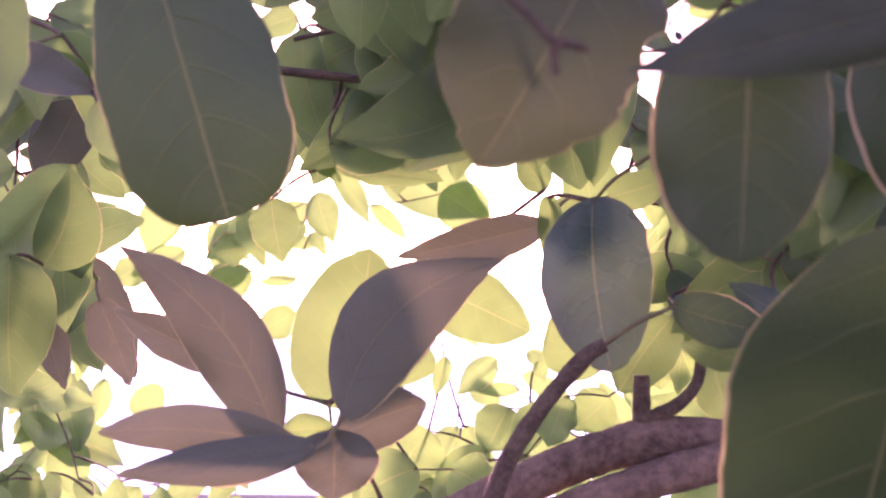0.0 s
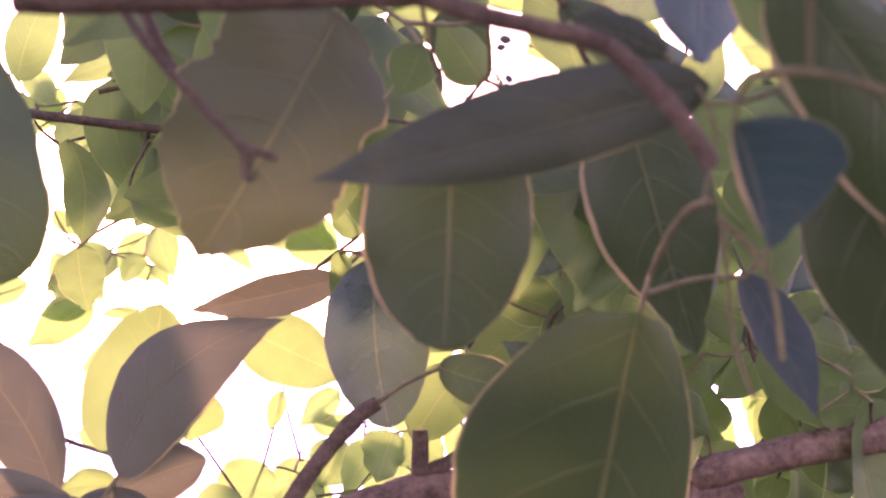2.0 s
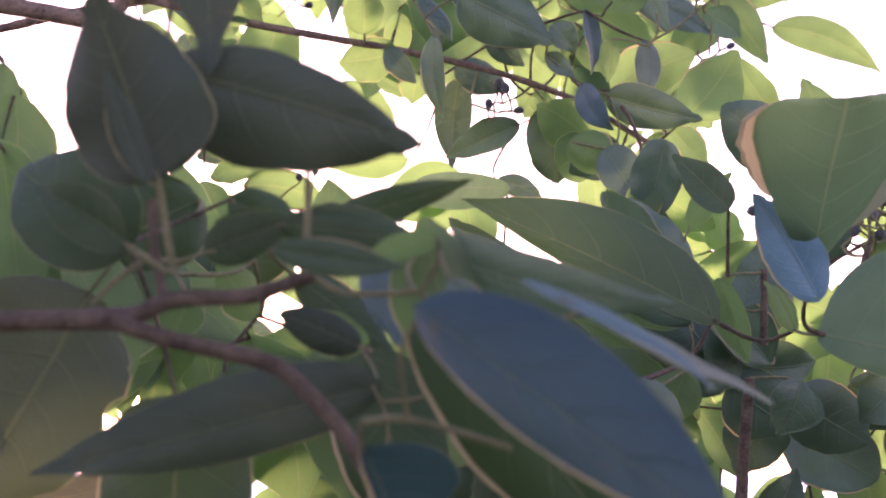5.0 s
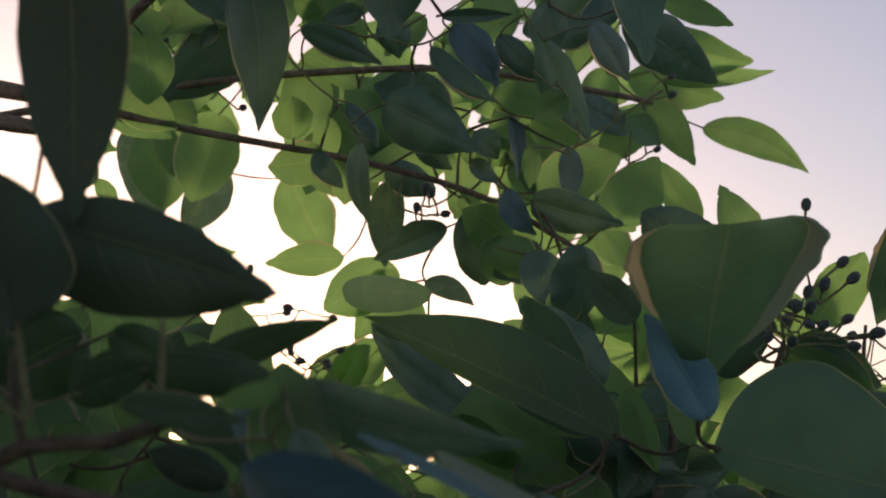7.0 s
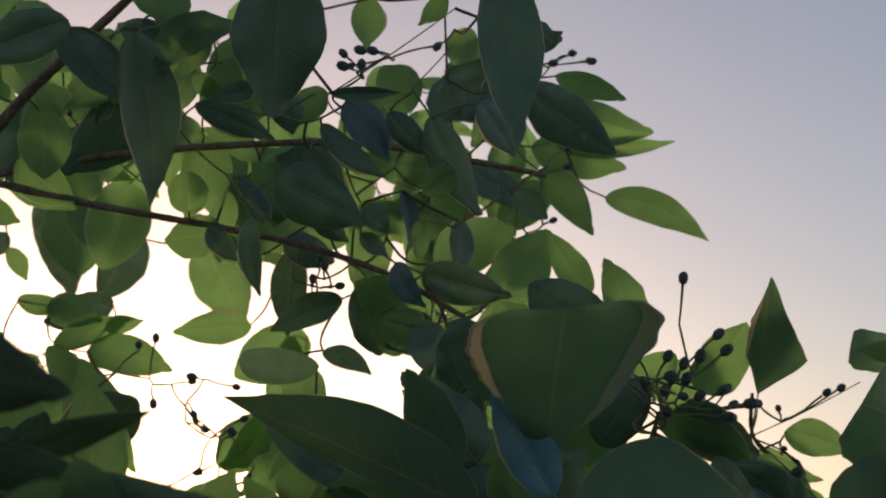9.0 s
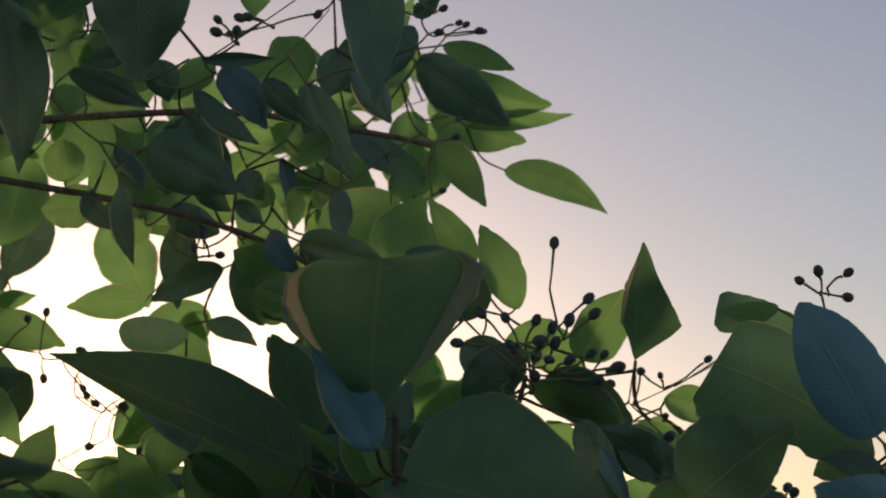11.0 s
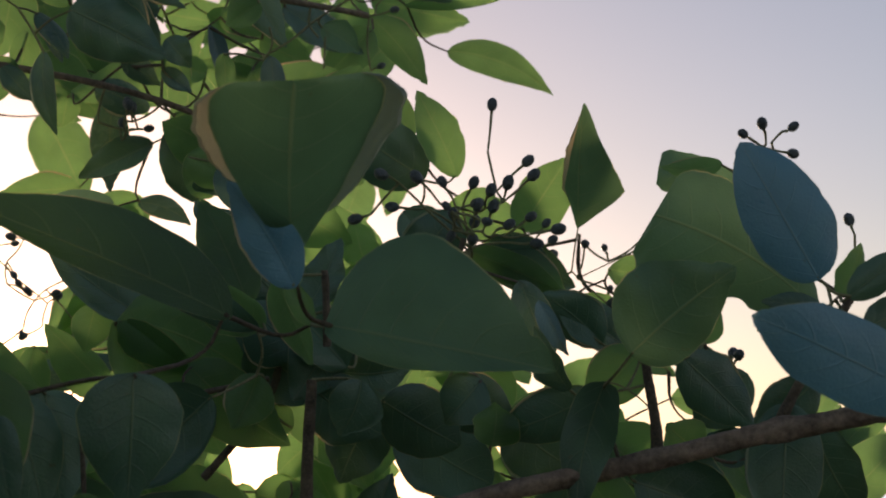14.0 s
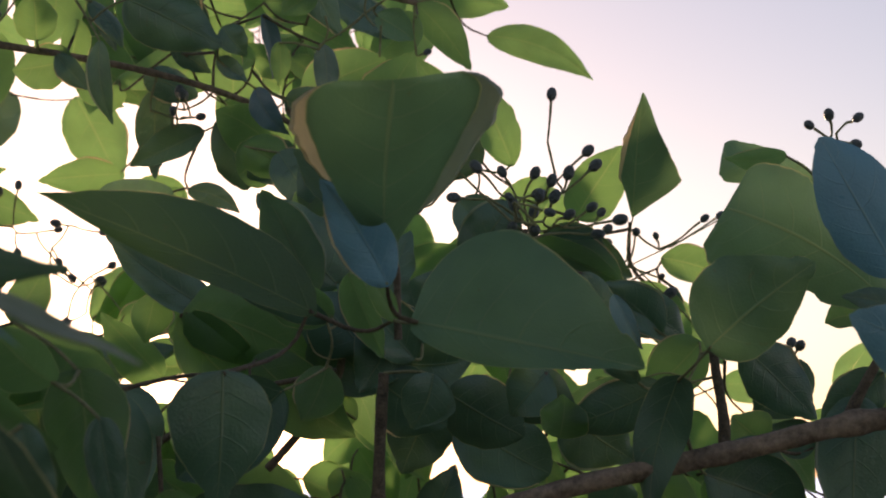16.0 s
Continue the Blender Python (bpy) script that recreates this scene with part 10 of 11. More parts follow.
spray.add((0.4146, 1.3119, 1.9804), (0.4837, 1.3102, 1.9680), 0.030, (0.10, -1, -0.16))
spray.add((0.4469, 1.2939, 2.0256), (0.4901, 1.2757, 2.0234), 0.020, (-0.14, -1, 0.07))
spray.add((0.4358, 1.3287, 1.9825), (0.4888, 1.3168, 1.9962), 0.026, (-0.39, -1, 0.29))
spray.done()
spray = Spray()
spray.add((0.3704, 0.8838, 1.6971), (0.4168, 0.8786, 1.6593), 0.033, (-0.10, -1, -0.34))
spray.add((0.3360, 0.8842, 1.7166), (0.3883, 0.9015, 1.6737), 0.033, (0.38, -1, -0.34))
spray.add((0.4056, 0.9818, 1.7207), (0.3594, 0.9900, 1.6861), 0.032, (0.41, -1, 0.44))
spray.add((0.3877, 0.9546, 1.7560), (0.3803, 0.9424, 1.7033), 0.031, (-0.36, -1, 0.18))
spray.add((0.4195, 0.9592, 1.7338), (0.4451, 0.9691, 1.6965), 0.026, (0.32, -1, -0.37))
spray.add((0.4597, 1.0941, 1.7719), (0.4181, 1.1147, 1.7350), 0.029, (0.18, -1, 0.06))
spray.add((0.3381, 0.8813, 1.7174), (0.4015, 0.8939, 1.6926), 0.039, (-0.50, -1, 0.18))
spray.add((0.3754, 1.0231, 1.7106), (0.4043, 1.0423, 1.6649), 0.035, (-0.48, -1, -0.25))
spray.add((0.4093, 1.1195, 1.7624), (0.4466, 1.0997, 1.7348), 0.026, (-0.24, -1, 0.48))
spray.add((0.3761, 0.9490, 1.7491), (0.3827, 0.9566, 1.6894), 0.031, (0.36, -1, 0.31))
spray.add((0.3783, 0.9481, 1.7372), (0.3539, 0.9231, 1.6775), 0.040, (0.24, -1, 0.33))
spray.add((0.4225, 1.0447, 1.7565), (0.4178, 1.0241, 1.7036), 0.032, (0.42, -1, 0.56))
spray.add((0.3943, 0.9548, 1.7498), (0.4493, 0.9258, 1.7218), 0.039, (0.49, -1, 0.08))
spray.add((0.3678, 0.9909, 1.7394), (0.4292, 1.0081, 1.7331), 0.028, (-0.58, -1, 0.21))
spray.add((0.3920, 1.0731, 1.7460), (0.4556, 1.0674, 1.7327), 0.030, (-0.34, -1, -0.44))
spray.add((0.3419, 0.9163, 1.7185), (0.4015, 0.9068, 1.7217), 0.027, (0.04, -1, -0.43))
spray.add((0.4071, 0.9635, 1.7179), (0.4482, 0.9703, 1.6600), 0.036, (0.45, -1, 0.58))
spray.done()
spray = Spray()
spray.add((0.3281, 1.3524, 1.9754), (0.3836, 1.3384, 1.9494), 0.036, (-0.35, -1, 0.21))
spray.add((0.3433, 1.1187, 1.8224), (0.3600, 1.1385, 1.7697), 0.030, (-0.45, -1, -0.04))
spray.add((0.3719, 1.3759, 1.8861), (0.3535, 1.4002, 1.8303), 0.033, (-0.04, -1, 0.44))
spray.add((0.2862, 1.2093, 1.9335), (0.3310, 1.2293, 1.9104), 0.026, (0.13, -1, 0.51))
spray.add((0.3208, 1.1296, 1.8977), (0.3594, 1.1287, 1.9323), 0.023, (-0.37, -1, 0.35))
spray.add((0.3633, 1.2244, 1.9238), (0.4123, 1.2063, 1.9762), 0.044, (0.31, -1, 0.23))
spray.done()
spray = Spray()
spray.add((0.2970, 1.3152, 1.9981), (0.3434, 1.3077, 1.9874), 0.024, (-0.49, -1, 0.08))
spray.add((0.2934, 1.3028, 2.0196), (0.3351, 1.3084, 2.0617), 0.030, (-0.32, -1, 0.46))
spray.add((0.3995, 1.4019, 2.0553), (0.4622, 1.3842, 2.0425), 0.039, (0.27, -1, -0.25))
spray.add((0.3121, 1.2413, 1.9635), (0.3269, 1.2252, 1.9149), 0.023, (-0.25, -1, 0.02))
spray.add((0.2979, 1.3265, 2.0318), (0.3187, 1.2998, 1.9653), 0.038, (-0.35, -1, 0.10))
spray.add((0.4200, 1.4172, 1.9989), (0.4812, 1.4011, 1.9767), 0.033, (0.01, -1, 0.33))
spray.add((0.3738, 1.1946, 1.9819), (0.3267, 1.1823, 1.9708), 0.023, (-0.27, -1, 0.17))
spray.add((0.3382, 1.2575, 1.9543), (0.3842, 1.2460, 1.9573), 0.029, (-0.39, -1, 0.54))
spray.add((0.3938, 1.1520, 1.9380), (0.3856, 1.1264, 1.8710), 0.036, (0.38, -1, 0.47))
spray.add((0.2911, 1.2265, 1.9403), (0.3455, 1.2091, 1.9028), 0.041, (-0.40, -1, -0.27))
spray.add((0.3552, 1.3629, 2.0151), (0.3362, 1.3436, 1.9739), 0.028, (-0.54, -1, -0.21))
spray.add((0.3399, 1.2574, 1.9964), (0.3866, 1.2395, 1.9759), 0.028, (0.28, -1, -0.21))
spray.add((0.3208, 1.2658, 1.9870), (0.3554, 1.2575, 1.9507), 0.029, (-0.13, -1, 0.40))
spray.add((0.3006, 1.2500, 1.9549), (0.3483, 1.2538, 1.9440), 0.024, (-0.03, -1, 0.30))
spray.done()
spray = Spray()
spray.add((0.1314, 0.6511, 1.7489), (0.1254, 0.6558, 1.7114), 0.022, (-0.39, -1, -0.21))
spray.add((0.1154, 0.7835, 1.7738), (0.1065, 0.7917, 1.7291), 0.024, (-0.06, -1, 0.03))
spray.add((0.0883, 0.8852, 1.7603), (0.0923, 0.8859, 1.7168), 0.026, (-0.57, -1, -0.36))
spray.add((0.1212, 0.6742, 1.7303), (0.1281, 0.6974, 1.6810), 0.028, (-0.37, -1, 0.22))
spray.add((0.1214, 0.7026, 1.7718), (0.1115, 0.7051, 1.7305), 0.022, (0.06, -1, -0.00))
spray.add((0.1188, 0.7085, 1.7767), (0.0760, 0.6884, 1.7642), 0.024, (0.59, -1, -0.04))
spray.done()
spray = Spray()
spray.add((0.0488, 0.8728, 1.7123), (0.0141, 0.8679, 1.6994), 0.019, (-0.39, -1, -0.41))
spray.add((0.0512, 0.9352, 1.7078), (0.0532, 0.9508, 1.6601), 0.030, (-0.44, -1, 0.58))
spray.add((-0.0099, 1.1433, 1.7614), (0.0028, 1.1259, 1.7233), 0.020, (0.36, -1, -0.12))
spray.add((0.0338, 1.0566, 1.7160), (0.0720, 1.0743, 1.7304), 0.023, (-0.02, -1, -0.04))
spray.add((0.0075, 1.2518, 1.8319), (0.0407, 1.2578, 1.8220), 0.022, (0.25, -1, 0.42))
spray.add((0.0277, 1.0537, 1.7222), (0.0526, 1.0469, 1.7441), 0.017, (0.45, -1, 0.51))
spray.add((0.0628, 1.0929, 1.7599), (0.0893, 1.0862, 1.7145), 0.028, (-0.22, -1, -0.36))
spray.add((0.0121, 1.2149, 1.7758), (0.0465, 1.2380, 1.7397), 0.024, (-0.46, -1, -0.04))
spray.add((0.0129, 1.0174, 1.7483), (0.0326, 1.0095, 1.7983), 0.025, (-0.03, -1, 0.20))
spray.done()

# the dense low growth behind the large leaves
spray = Spray()
spray.add((0.5324, 1.2799, 1.6518), (0.5345, 1.2834, 1.5929), 0.034, (0.16, -1, 0.35))
spray.add((0.3246, 1.1517, 1.4518), (0.3547, 1.1334, 1.3911), 0.045, (0.18, -1, 0.14))
spray.add((0.3613, 1.0075, 1.5568), (0.3325, 0.9972, 1.5227), 0.027, (-0.07, -1, 0.41))
spray.add((0.5711, 1.3201, 1.5499), (0.5661, 1.3113, 1.4853), 0.042, (0.41, -1, 0.25))
spray.add((0.4529, 1.1148, 1.4994), (0.4797, 1.1108, 1.4629), 0.026, (0.55, -1, 0.42))
spray.add((0.2703, 1.1049, 1.6485), (0.3203, 1.1008, 1.6282), 0.035, (0.33, -1, -0.28))
spray.add((0.3205, 1.1663, 1.6614), (0.2715, 1.1561, 1.6211), 0.034, (0.36, -1, -0.39))
spray.add((0.5944, 1.2237, 1.4758), (0.5471, 1.2295, 1.4342), 0.038, (-0.34, -1, -0.28))
spray.add((0.8331, 1.4017, 1.5030), (0.7915, 1.3975, 1.4484), 0.043, (-0.48, -1, 0.59))
spray.add((0.3937, 1.1291, 1.6154), (0.3705, 1.1121, 1.5670), 0.032, (-0.31, -1, 0.12))
spray.add((0.3594, 1.4542, 1.6263), (0.3270, 1.4638, 1.5880), 0.028, (0.54, -1, 0.46))
spray.add((0.6200, 1.2107, 1.4549), (0.6584, 1.2003, 1.4372), 0.025, (0.39, -1, 0.12))
spray.add((0.4402, 1.0877, 1.6029), (0.4143, 1.0901, 1.5657), 0.028, (-0.26, -1, 0.50))
spray.add((0.3883, 1.0083, 1.4946), (0.3420, 0.9953, 1.4670), 0.034, (-0.44, -1, -0.17))
spray.add((0.7867, 1.4902, 1.5877), (0.8003, 1.4759, 1.5237), 0.033, (0.49, -1, 0.24))
spray.add((0.8284, 1.0106, 1.5827), (0.8585, 1.0034, 1.5335), 0.030, (0.06, -1, 0.28))
spray.add((0.7921, 1.3685, 1.5989), (0.8461, 1.3626, 1.5652), 0.044, (0.45, -1, -0.10))
spray.add((0.7285, 1.4317, 1.5675), (0.7130, 1.4350, 1.5061), 0.033, (0.17, -1, 0.59))
spray.add((0.7803, 1.3641, 1.5232), (0.7936, 1.3617, 1.4578), 0.034, (0.30, -1, -0.56))
spray.add((0.6187, 1.2405, 1.4853), (0.6196, 1.2451, 1.4193), 0.036, (-0.59, -1, -0.24))
spray.add((0.6633, 1.1013, 1.4707), (0.6899, 1.0990, 1.4048), 0.040, (0.20, -1, -0.36))
spray.add((0.5199, 1.4030, 1.6494), (0.5029, 1.4063, 1.5806), 0.037, (-0.00, -1, 0.40))
spray.add((0.3942, 1.2070, 1.5802), (0.3712, 1.2206, 1.5261), 0.034, (-0.51, -1, -0.56))
spray.add((0.7762, 1.0207, 1.6001), (0.7516, 1.0324, 1.5443), 0.032, (-0.05, -1, -0.57))
spray.add((0.7512, 1.1187, 1.4638), (0.7653, 1.1166, 1.4201), 0.028, (0.37, -1, 0.55))
spray.add((0.6670, 1.0997, 1.5440), (0.6247, 1.0986, 1.5259), 0.027, (-0.27, -1, -0.19))
spray.add((0.6744, 1.2602, 1.5775), (0.6596, 1.2719, 1.5118), 0.035, (0.52, -1, 0.27))
spray.add((0.3453, 1.2268, 1.5801), (0.3269, 1.2295, 1.5108), 0.045, (0.53, -1, -0.04))
spray.add((0.6478, 1.1024, 1.6033), (0.6707, 1.1112, 1.5385), 0.044, (0.58, -1, 0.57))
spray.add((0.5814, 1.3954, 1.5069), (0.6328, 1.3893, 1.4625), 0.041, (0.06, -1, 0.32))
spray.add((0.5527, 1.0142, 1.6242), (0.5821, 1.0011, 1.5905), 0.029, (-0.43, -1, -0.42))
spray.add((0.5696, 1.3618, 1.6316), (0.6232, 1.3615, 1.6039), 0.034, (-0.33, -1, 0.03))
spray.add((0.4383, 1.3644, 1.5833), (0.4804, 1.3668, 1.5447), 0.034, (0.41, -1, 0.48))
spray.add((0.3908, 1.4254, 1.6624), (0.4018, 1.4134, 1.6029), 0.035, (0.13, -1, -0.57))
spray.add((0.8323, 1.2580, 1.5261), (0.8433, 1.2577, 1.4582), 0.035, (0.05, -1, -0.10))
spray.add((0.8250, 1.4617, 1.4946), (0.7829, 1.4591, 1.4584), 0.038, (-0.03, -1, -0.22))
spray.add((0.3810, 1.3089, 1.6521), (0.4100, 1.2899, 1.6153), 0.026, (0.22, -1, -0.21))
spray.add((0.4761, 1.3099, 1.4552), (0.4281, 1.3103, 1.4147), 0.035, (0.04, -1, -0.08))
spray.add((0.4879, 1.2067, 1.5570), (0.4584, 1.2120, 1.5196), 0.029, (0.42, -1, 0.13))
spray.add((0.7669, 1.1163, 1.6078), (0.8203, 1.1090, 1.5720), 0.044, (-0.34, -1, 0.60))
spray.add((0.7848, 1.0670, 1.4874), (0.7518, 1.0508, 1.4316), 0.038, (0.35, -1, -0.45))
spray.add((0.5036, 1.3426, 1.4343), (0.5247, 1.3591, 1.3889), 0.026, (0.01, -1, 0.31))
spray.add((0.5616, 1.3428, 1.4754), (0.5268, 1.3243, 1.4485), 0.027, (0.08, -1, -0.42))
spray.add((0.3770, 1.1020, 1.6317), (0.4366, 1.0858, 1.5970), 0.048, (-0.05, -1, 0.32))
spray.add((0.4596, 1.2335, 1.5537), (0.4736, 1.2140, 1.4979), 0.036, (-0.38, -1, -0.06))
spray.add((0.6988, 1.2027, 1.4768), (0.7012, 1.1833, 1.4269), 0.031, (0.25, -1, 0.43))
spray.add((0.6350, 1.2023, 1.5739), (0.6860, 1.2144, 1.5537), 0.038, (0.29, -1, 0.33))
spray.add((0.5053, 1.3613, 1.4469), (0.5025, 1.3417, 1.3918), 0.033, (0.15, -1, -0.32))
spray.add((0.8179, 1.3330, 1.5111), (0.8292, 1.3344, 1.4475), 0.042, (0.17, -1, 0.24))
spray.add((0.7118, 1.4900, 1.4355), (0.7449, 1.4803, 1.3837), 0.032, (-0.37, -1, -0.15))
spray.add((0.3271, 1.1254, 1.6474), (0.3293, 1.1441, 1.5859), 0.040, (0.17, -1, 0.37))
spray.add((0.3142, 1.2988, 1.6122), (0.3513, 1.2852, 1.5910), 0.024, (-0.01, -1, 0.13))
spray.add((0.3040, 1.4726, 1.5310), (0.3183, 1.4673, 1.4723), 0.036, (0.07, -1, -0.26))
spray.add((0.6856, 1.1480, 1.4334), (0.6432, 1.1343, 1.4107), 0.029, (0.48, -1, 0.30))
spray.add((0.2991, 1.4944, 1.6567), (0.3356, 1.4916, 1.6326), 0.030, (-0.31, -1, 0.03))
spray.add((0.8136, 1.3614, 1.5424), (0.8622, 1.3655, 1.4913), 0.044, (-0.05, -1, -0.36))
spray.add((0.3002, 1.2640, 1.4598), (0.3226, 1.2623, 1.4071), 0.034, (-0.10, -1, 0.33))
spray.add((0.5778, 1.4988, 1.6586), (0.5421, 1.4834, 1.6046), 0.041, (0.15, -1, -0.17))
spray.add((0.4275, 1.3425, 1.5656), (0.4470, 1.3527, 1.5067), 0.034, (0.58, -1, 0.50))
spray.add((0.7797, 1.0198, 1.4446), (0.7718, 1.0247, 1.3922), 0.031, (-0.51, -1, -0.50))
spray.add((0.6622, 1.2753, 1.5815), (0.6606, 1.2637, 1.5253), 0.034, (0.41, -1, -0.51))
spray.add((0.3395, 1.4046, 1.5797), (0.3002, 1.4016, 1.5275), 0.042, (-0.16, -1, 0.18))
spray.add((0.8437, 1.1627, 1.5617), (0.8970, 1.1598, 1.5295), 0.035, (0.45, -1, -0.51))
spray.add((0.3182, 1.2821, 1.5464), (0.2908, 1.2931, 1.4883), 0.035, (0.19, -1, -0.50))
spray.add((0.4462, 1.3625, 1.5966), (0.4094, 1.3568, 1.5621), 0.030, (-0.46, -1, 0.25))
spray.add((0.6002, 1.4593, 1.6556), (0.5915, 1.4714, 1.5838), 0.040, (-0.12, -1, 0.52))
spray.add((0.7889, 1.1242, 1.5168), (0.7731, 1.1200, 1.4637), 0.030, (0.08, -1, 0.36))
spray.add((0.5835, 1.4182, 1.5651), (0.6116, 1.4334, 1.5256), 0.025, (0.02, -1, 0.05))
spray.add((0.5991, 1.4832, 1.5863), (0.5446, 1.4851, 1.5530), 0.035, (-0.50, -1, 0.28))
spray.add((0.7915, 1.0423, 1.5822), (0.8178, 1.0483, 1.5425), 0.026, (0.32, -1, 0.03))
spray.add((0.7135, 1.1972, 1.5111), (0.7426, 1.1969, 1.4445), 0.045, (0.25, -1, 0.50))
spray.add((0.5082, 1.4131, 1.5900), (0.5531, 1.4265, 1.5401), 0.045, (0.17, -1, 0.03))
spray.add((0.6819, 1.4011, 1.5312), (0.6424, 1.4108, 1.4938), 0.032, (-0.40, -1, -0.35))
spray.add((0.5165, 1.1460, 1.6627), (0.4979, 1.1306, 1.6208), 0.029, (-0.38, -1, -0.53))
spray.add((0.5361, 1.2920, 1.6482), (0.5022, 1.2794, 1.6217), 0.025, (0.26, -1, 0.11))
spray.add((0.3999, 1.0925, 1.4975), (0.4277, 1.0850, 1.4580), 0.031, (-0.02, -1, -0.29))
spray.add((0.7847, 1.4571, 1.5121), (0.8355, 1.4564, 1.4878), 0.031, (0.54, -1, 0.36))
spray.add((0.4933, 1.2638, 1.5538), (0.5387, 1.2701, 1.5368), 0.027, (-0.03, -1, -0.15))
spray.add((0.7321, 1.3566, 1.5755), (0.6989, 1.3495, 1.5422), 0.031, (0.02, -1, 0.16))
spray.add((0.8460, 1.1333, 1.5583), (0.8746, 1.1133, 1.5203), 0.031, (0.39, -1, -0.50))
spray.add((0.4266, 1.3583, 1.4533), (0.4235, 1.3765, 1.3940), 0.037, (-0.24, -1, 0.35))
spray.add((0.5118, 1.4584, 1.4518), (0.4710, 1.4601, 1.3988), 0.037, (0.40, -1, -0.23))
spray.add((0.4502, 1.0380, 1.5034), (0.4784, 1.0324, 1.4533), 0.030, (-0.13, -1, -0.05))
spray.add((0.8308, 1.4149, 1.5869), (0.8193, 1.4233, 1.5434), 0.027, (-0.05, -1, -0.59))
spray.add((0.8451, 1.3997, 1.4796), (0.8176, 1.3948, 1.4240), 0.035, (-0.20, -1, -0.13))
spray.add((0.6567, 1.1282, 1.4780), (0.6329, 1.1460, 1.4165), 0.041, (-0.20, -1, 0.39))
spray.add((0.3235, 1.0704, 1.4527), (0.3538, 1.0576, 1.3967), 0.041, (0.11, -1, -0.49))
spray.add((0.4014, 1.0785, 1.4598), (0.3568, 1.0954, 1.4312), 0.033, (0.18, -1, 0.32))
spray.add((0.7462, 1.1930, 1.5095), (0.6983, 1.1890, 1.4883), 0.037, (0.35, -1, 0.19))
spray.add((0.6230, 1.0093, 1.5094), (0.6423, 0.9935, 1.4585), 0.032, (0.35, -1, 0.39))
spray.add((0.6246, 1.0792, 1.6140), (0.6338, 1.0733, 1.5426), 0.038, (0.26, -1, 0.58))
spray.add((0.5693, 1.3577, 1.6305), (0.6108, 1.3628, 1.6089), 0.026, (-0.31, -1, 0.09))
spray.add((0.3487, 1.4520, 1.5604), (0.3582, 1.4426, 1.4995), 0.040, (0.38, -1, 0.12))
spray.add((0.3411, 1.4123, 1.4993), (0.3032, 1.4153, 1.4410), 0.038, (0.06, -1, -0.51))
spray.add((0.2886, 1.0900, 1.6669), (0.3152, 1.0823, 1.6000), 0.045, (-0.14, -1, 0.11))
spray.add((0.7362, 1.0082, 1.4779), (0.6955, 1.0036, 1.4399), 0.031, (0.02, -1, -0.28))
spray.add((0.5995, 1.1660, 1.5840), (0.6175, 1.1518, 1.5424), 0.027, (-0.04, -1, -0.11))
spray.add((0.6318, 1.3447, 1.6119), (0.6309, 1.3644, 1.5444), 0.042, (-0.11, -1, -0.08))
spray.add((0.5983, 1.4526, 1.5562), (0.5902, 1.4688, 1.4962), 0.031, (0.27, -1, 0.48))
spray.add((0.6946, 1.2988, 1.6105), (0.7068, 1.2816, 1.5581), 0.031, (0.00, -1, -0.12))
spray.add((0.3001, 1.3475, 1.5563), (0.2791, 1.3433, 1.5096), 0.027, (0.49, -1, 0.56))
spray.add((0.6561, 1.4332, 1.5311), (0.6172, 1.4431, 1.4771), 0.044, (-0.48, -1, 0.35))
spray.add((0.3418, 1.2688, 1.6582), (0.3183, 1.2608, 1.6216), 0.023, (0.47, -1, 0.38))
spray.add((0.5004, 1.1782, 1.5705), (0.4623, 1.1942, 1.5516), 0.027, (0.52, -1, 0.57))
spray.add((0.5441, 1.1033, 1.5009), (0.5996, 1.0911, 1.4624), 0.040, (-0.03, -1, -0.39))
spray.add((0.7802, 1.4977, 1.4785), (0.7410, 1.5129, 1.4317), 0.033, (0.27, -1, -0.22))
spray.add((0.7922, 1.4348, 1.6012), (0.8138, 1.4523, 1.5584), 0.025, (-0.33, -1, -0.23))
spray.add((0.6821, 1.0982, 1.4734), (0.7017, 1.1099, 1.4262), 0.031, (0.46, -1, 0.11))
spray.add((0.4028, 1.1505, 1.6524), (0.3729, 1.1561, 1.5966), 0.042, (-0.07, -1, 0.03))
spray.add((0.5779, 1.0227, 1.5739), (0.5506, 1.0348, 1.5298), 0.029, (0.31, -1, -0.30))
spray.done()

spray = Spray()
spray.add((-0.1710, 1.5107, 1.5144), (-0.2146, 1.5301, 1.4917), 0.022, (-0.04, -1, 0.44))
spray.add((-0.1114, 1.2704, 1.5140), (-0.1087, 1.2740, 1.4873), 0.016, (-0.58, -1, -0.28))
spray.add((-0.1947, 1.5023, 1.4940), (-0.1560, 1.4891, 1.4669), 0.027, (-0.45, -1, -0.50))
spray.add((-0.1067, 1.3013, 1.5801), (-0.1410, 1.2946, 1.5648), 0.026, (0.05, -1, 0.18))
spray.add((-0.1933, 1.4760, 1.4932), (-0.2330, 1.4699, 1.4741), 0.026, (-0.40, -1, -0.35))
spray.add((-0.1967, 1.4398, 1.5674), (-0.1561, 1.4335, 1.5559), 0.022, (0.38, -1, -0.02))
spray.add((-0.1871, 1.4769, 1.5462), (-0.1386, 1.4583, 1.5271), 0.030, (0.41, -1, -0.48))
spray.add((-0.1413, 1.4307, 1.5612), (-0.1131, 1.4180, 1.5535), 0.018, (-0.36, -1, 0.26))
spray.add((-0.1117, 1.3523, 1.5037), (-0.1005, 1.3656, 1.4709), 0.018, (0.30, -1, 0.30))
spray.add((-0.1660, 1.5573, 1.5989), (-0.1347, 1.5625, 1.5808), 0.024, (-0.19, -1, 0.42))
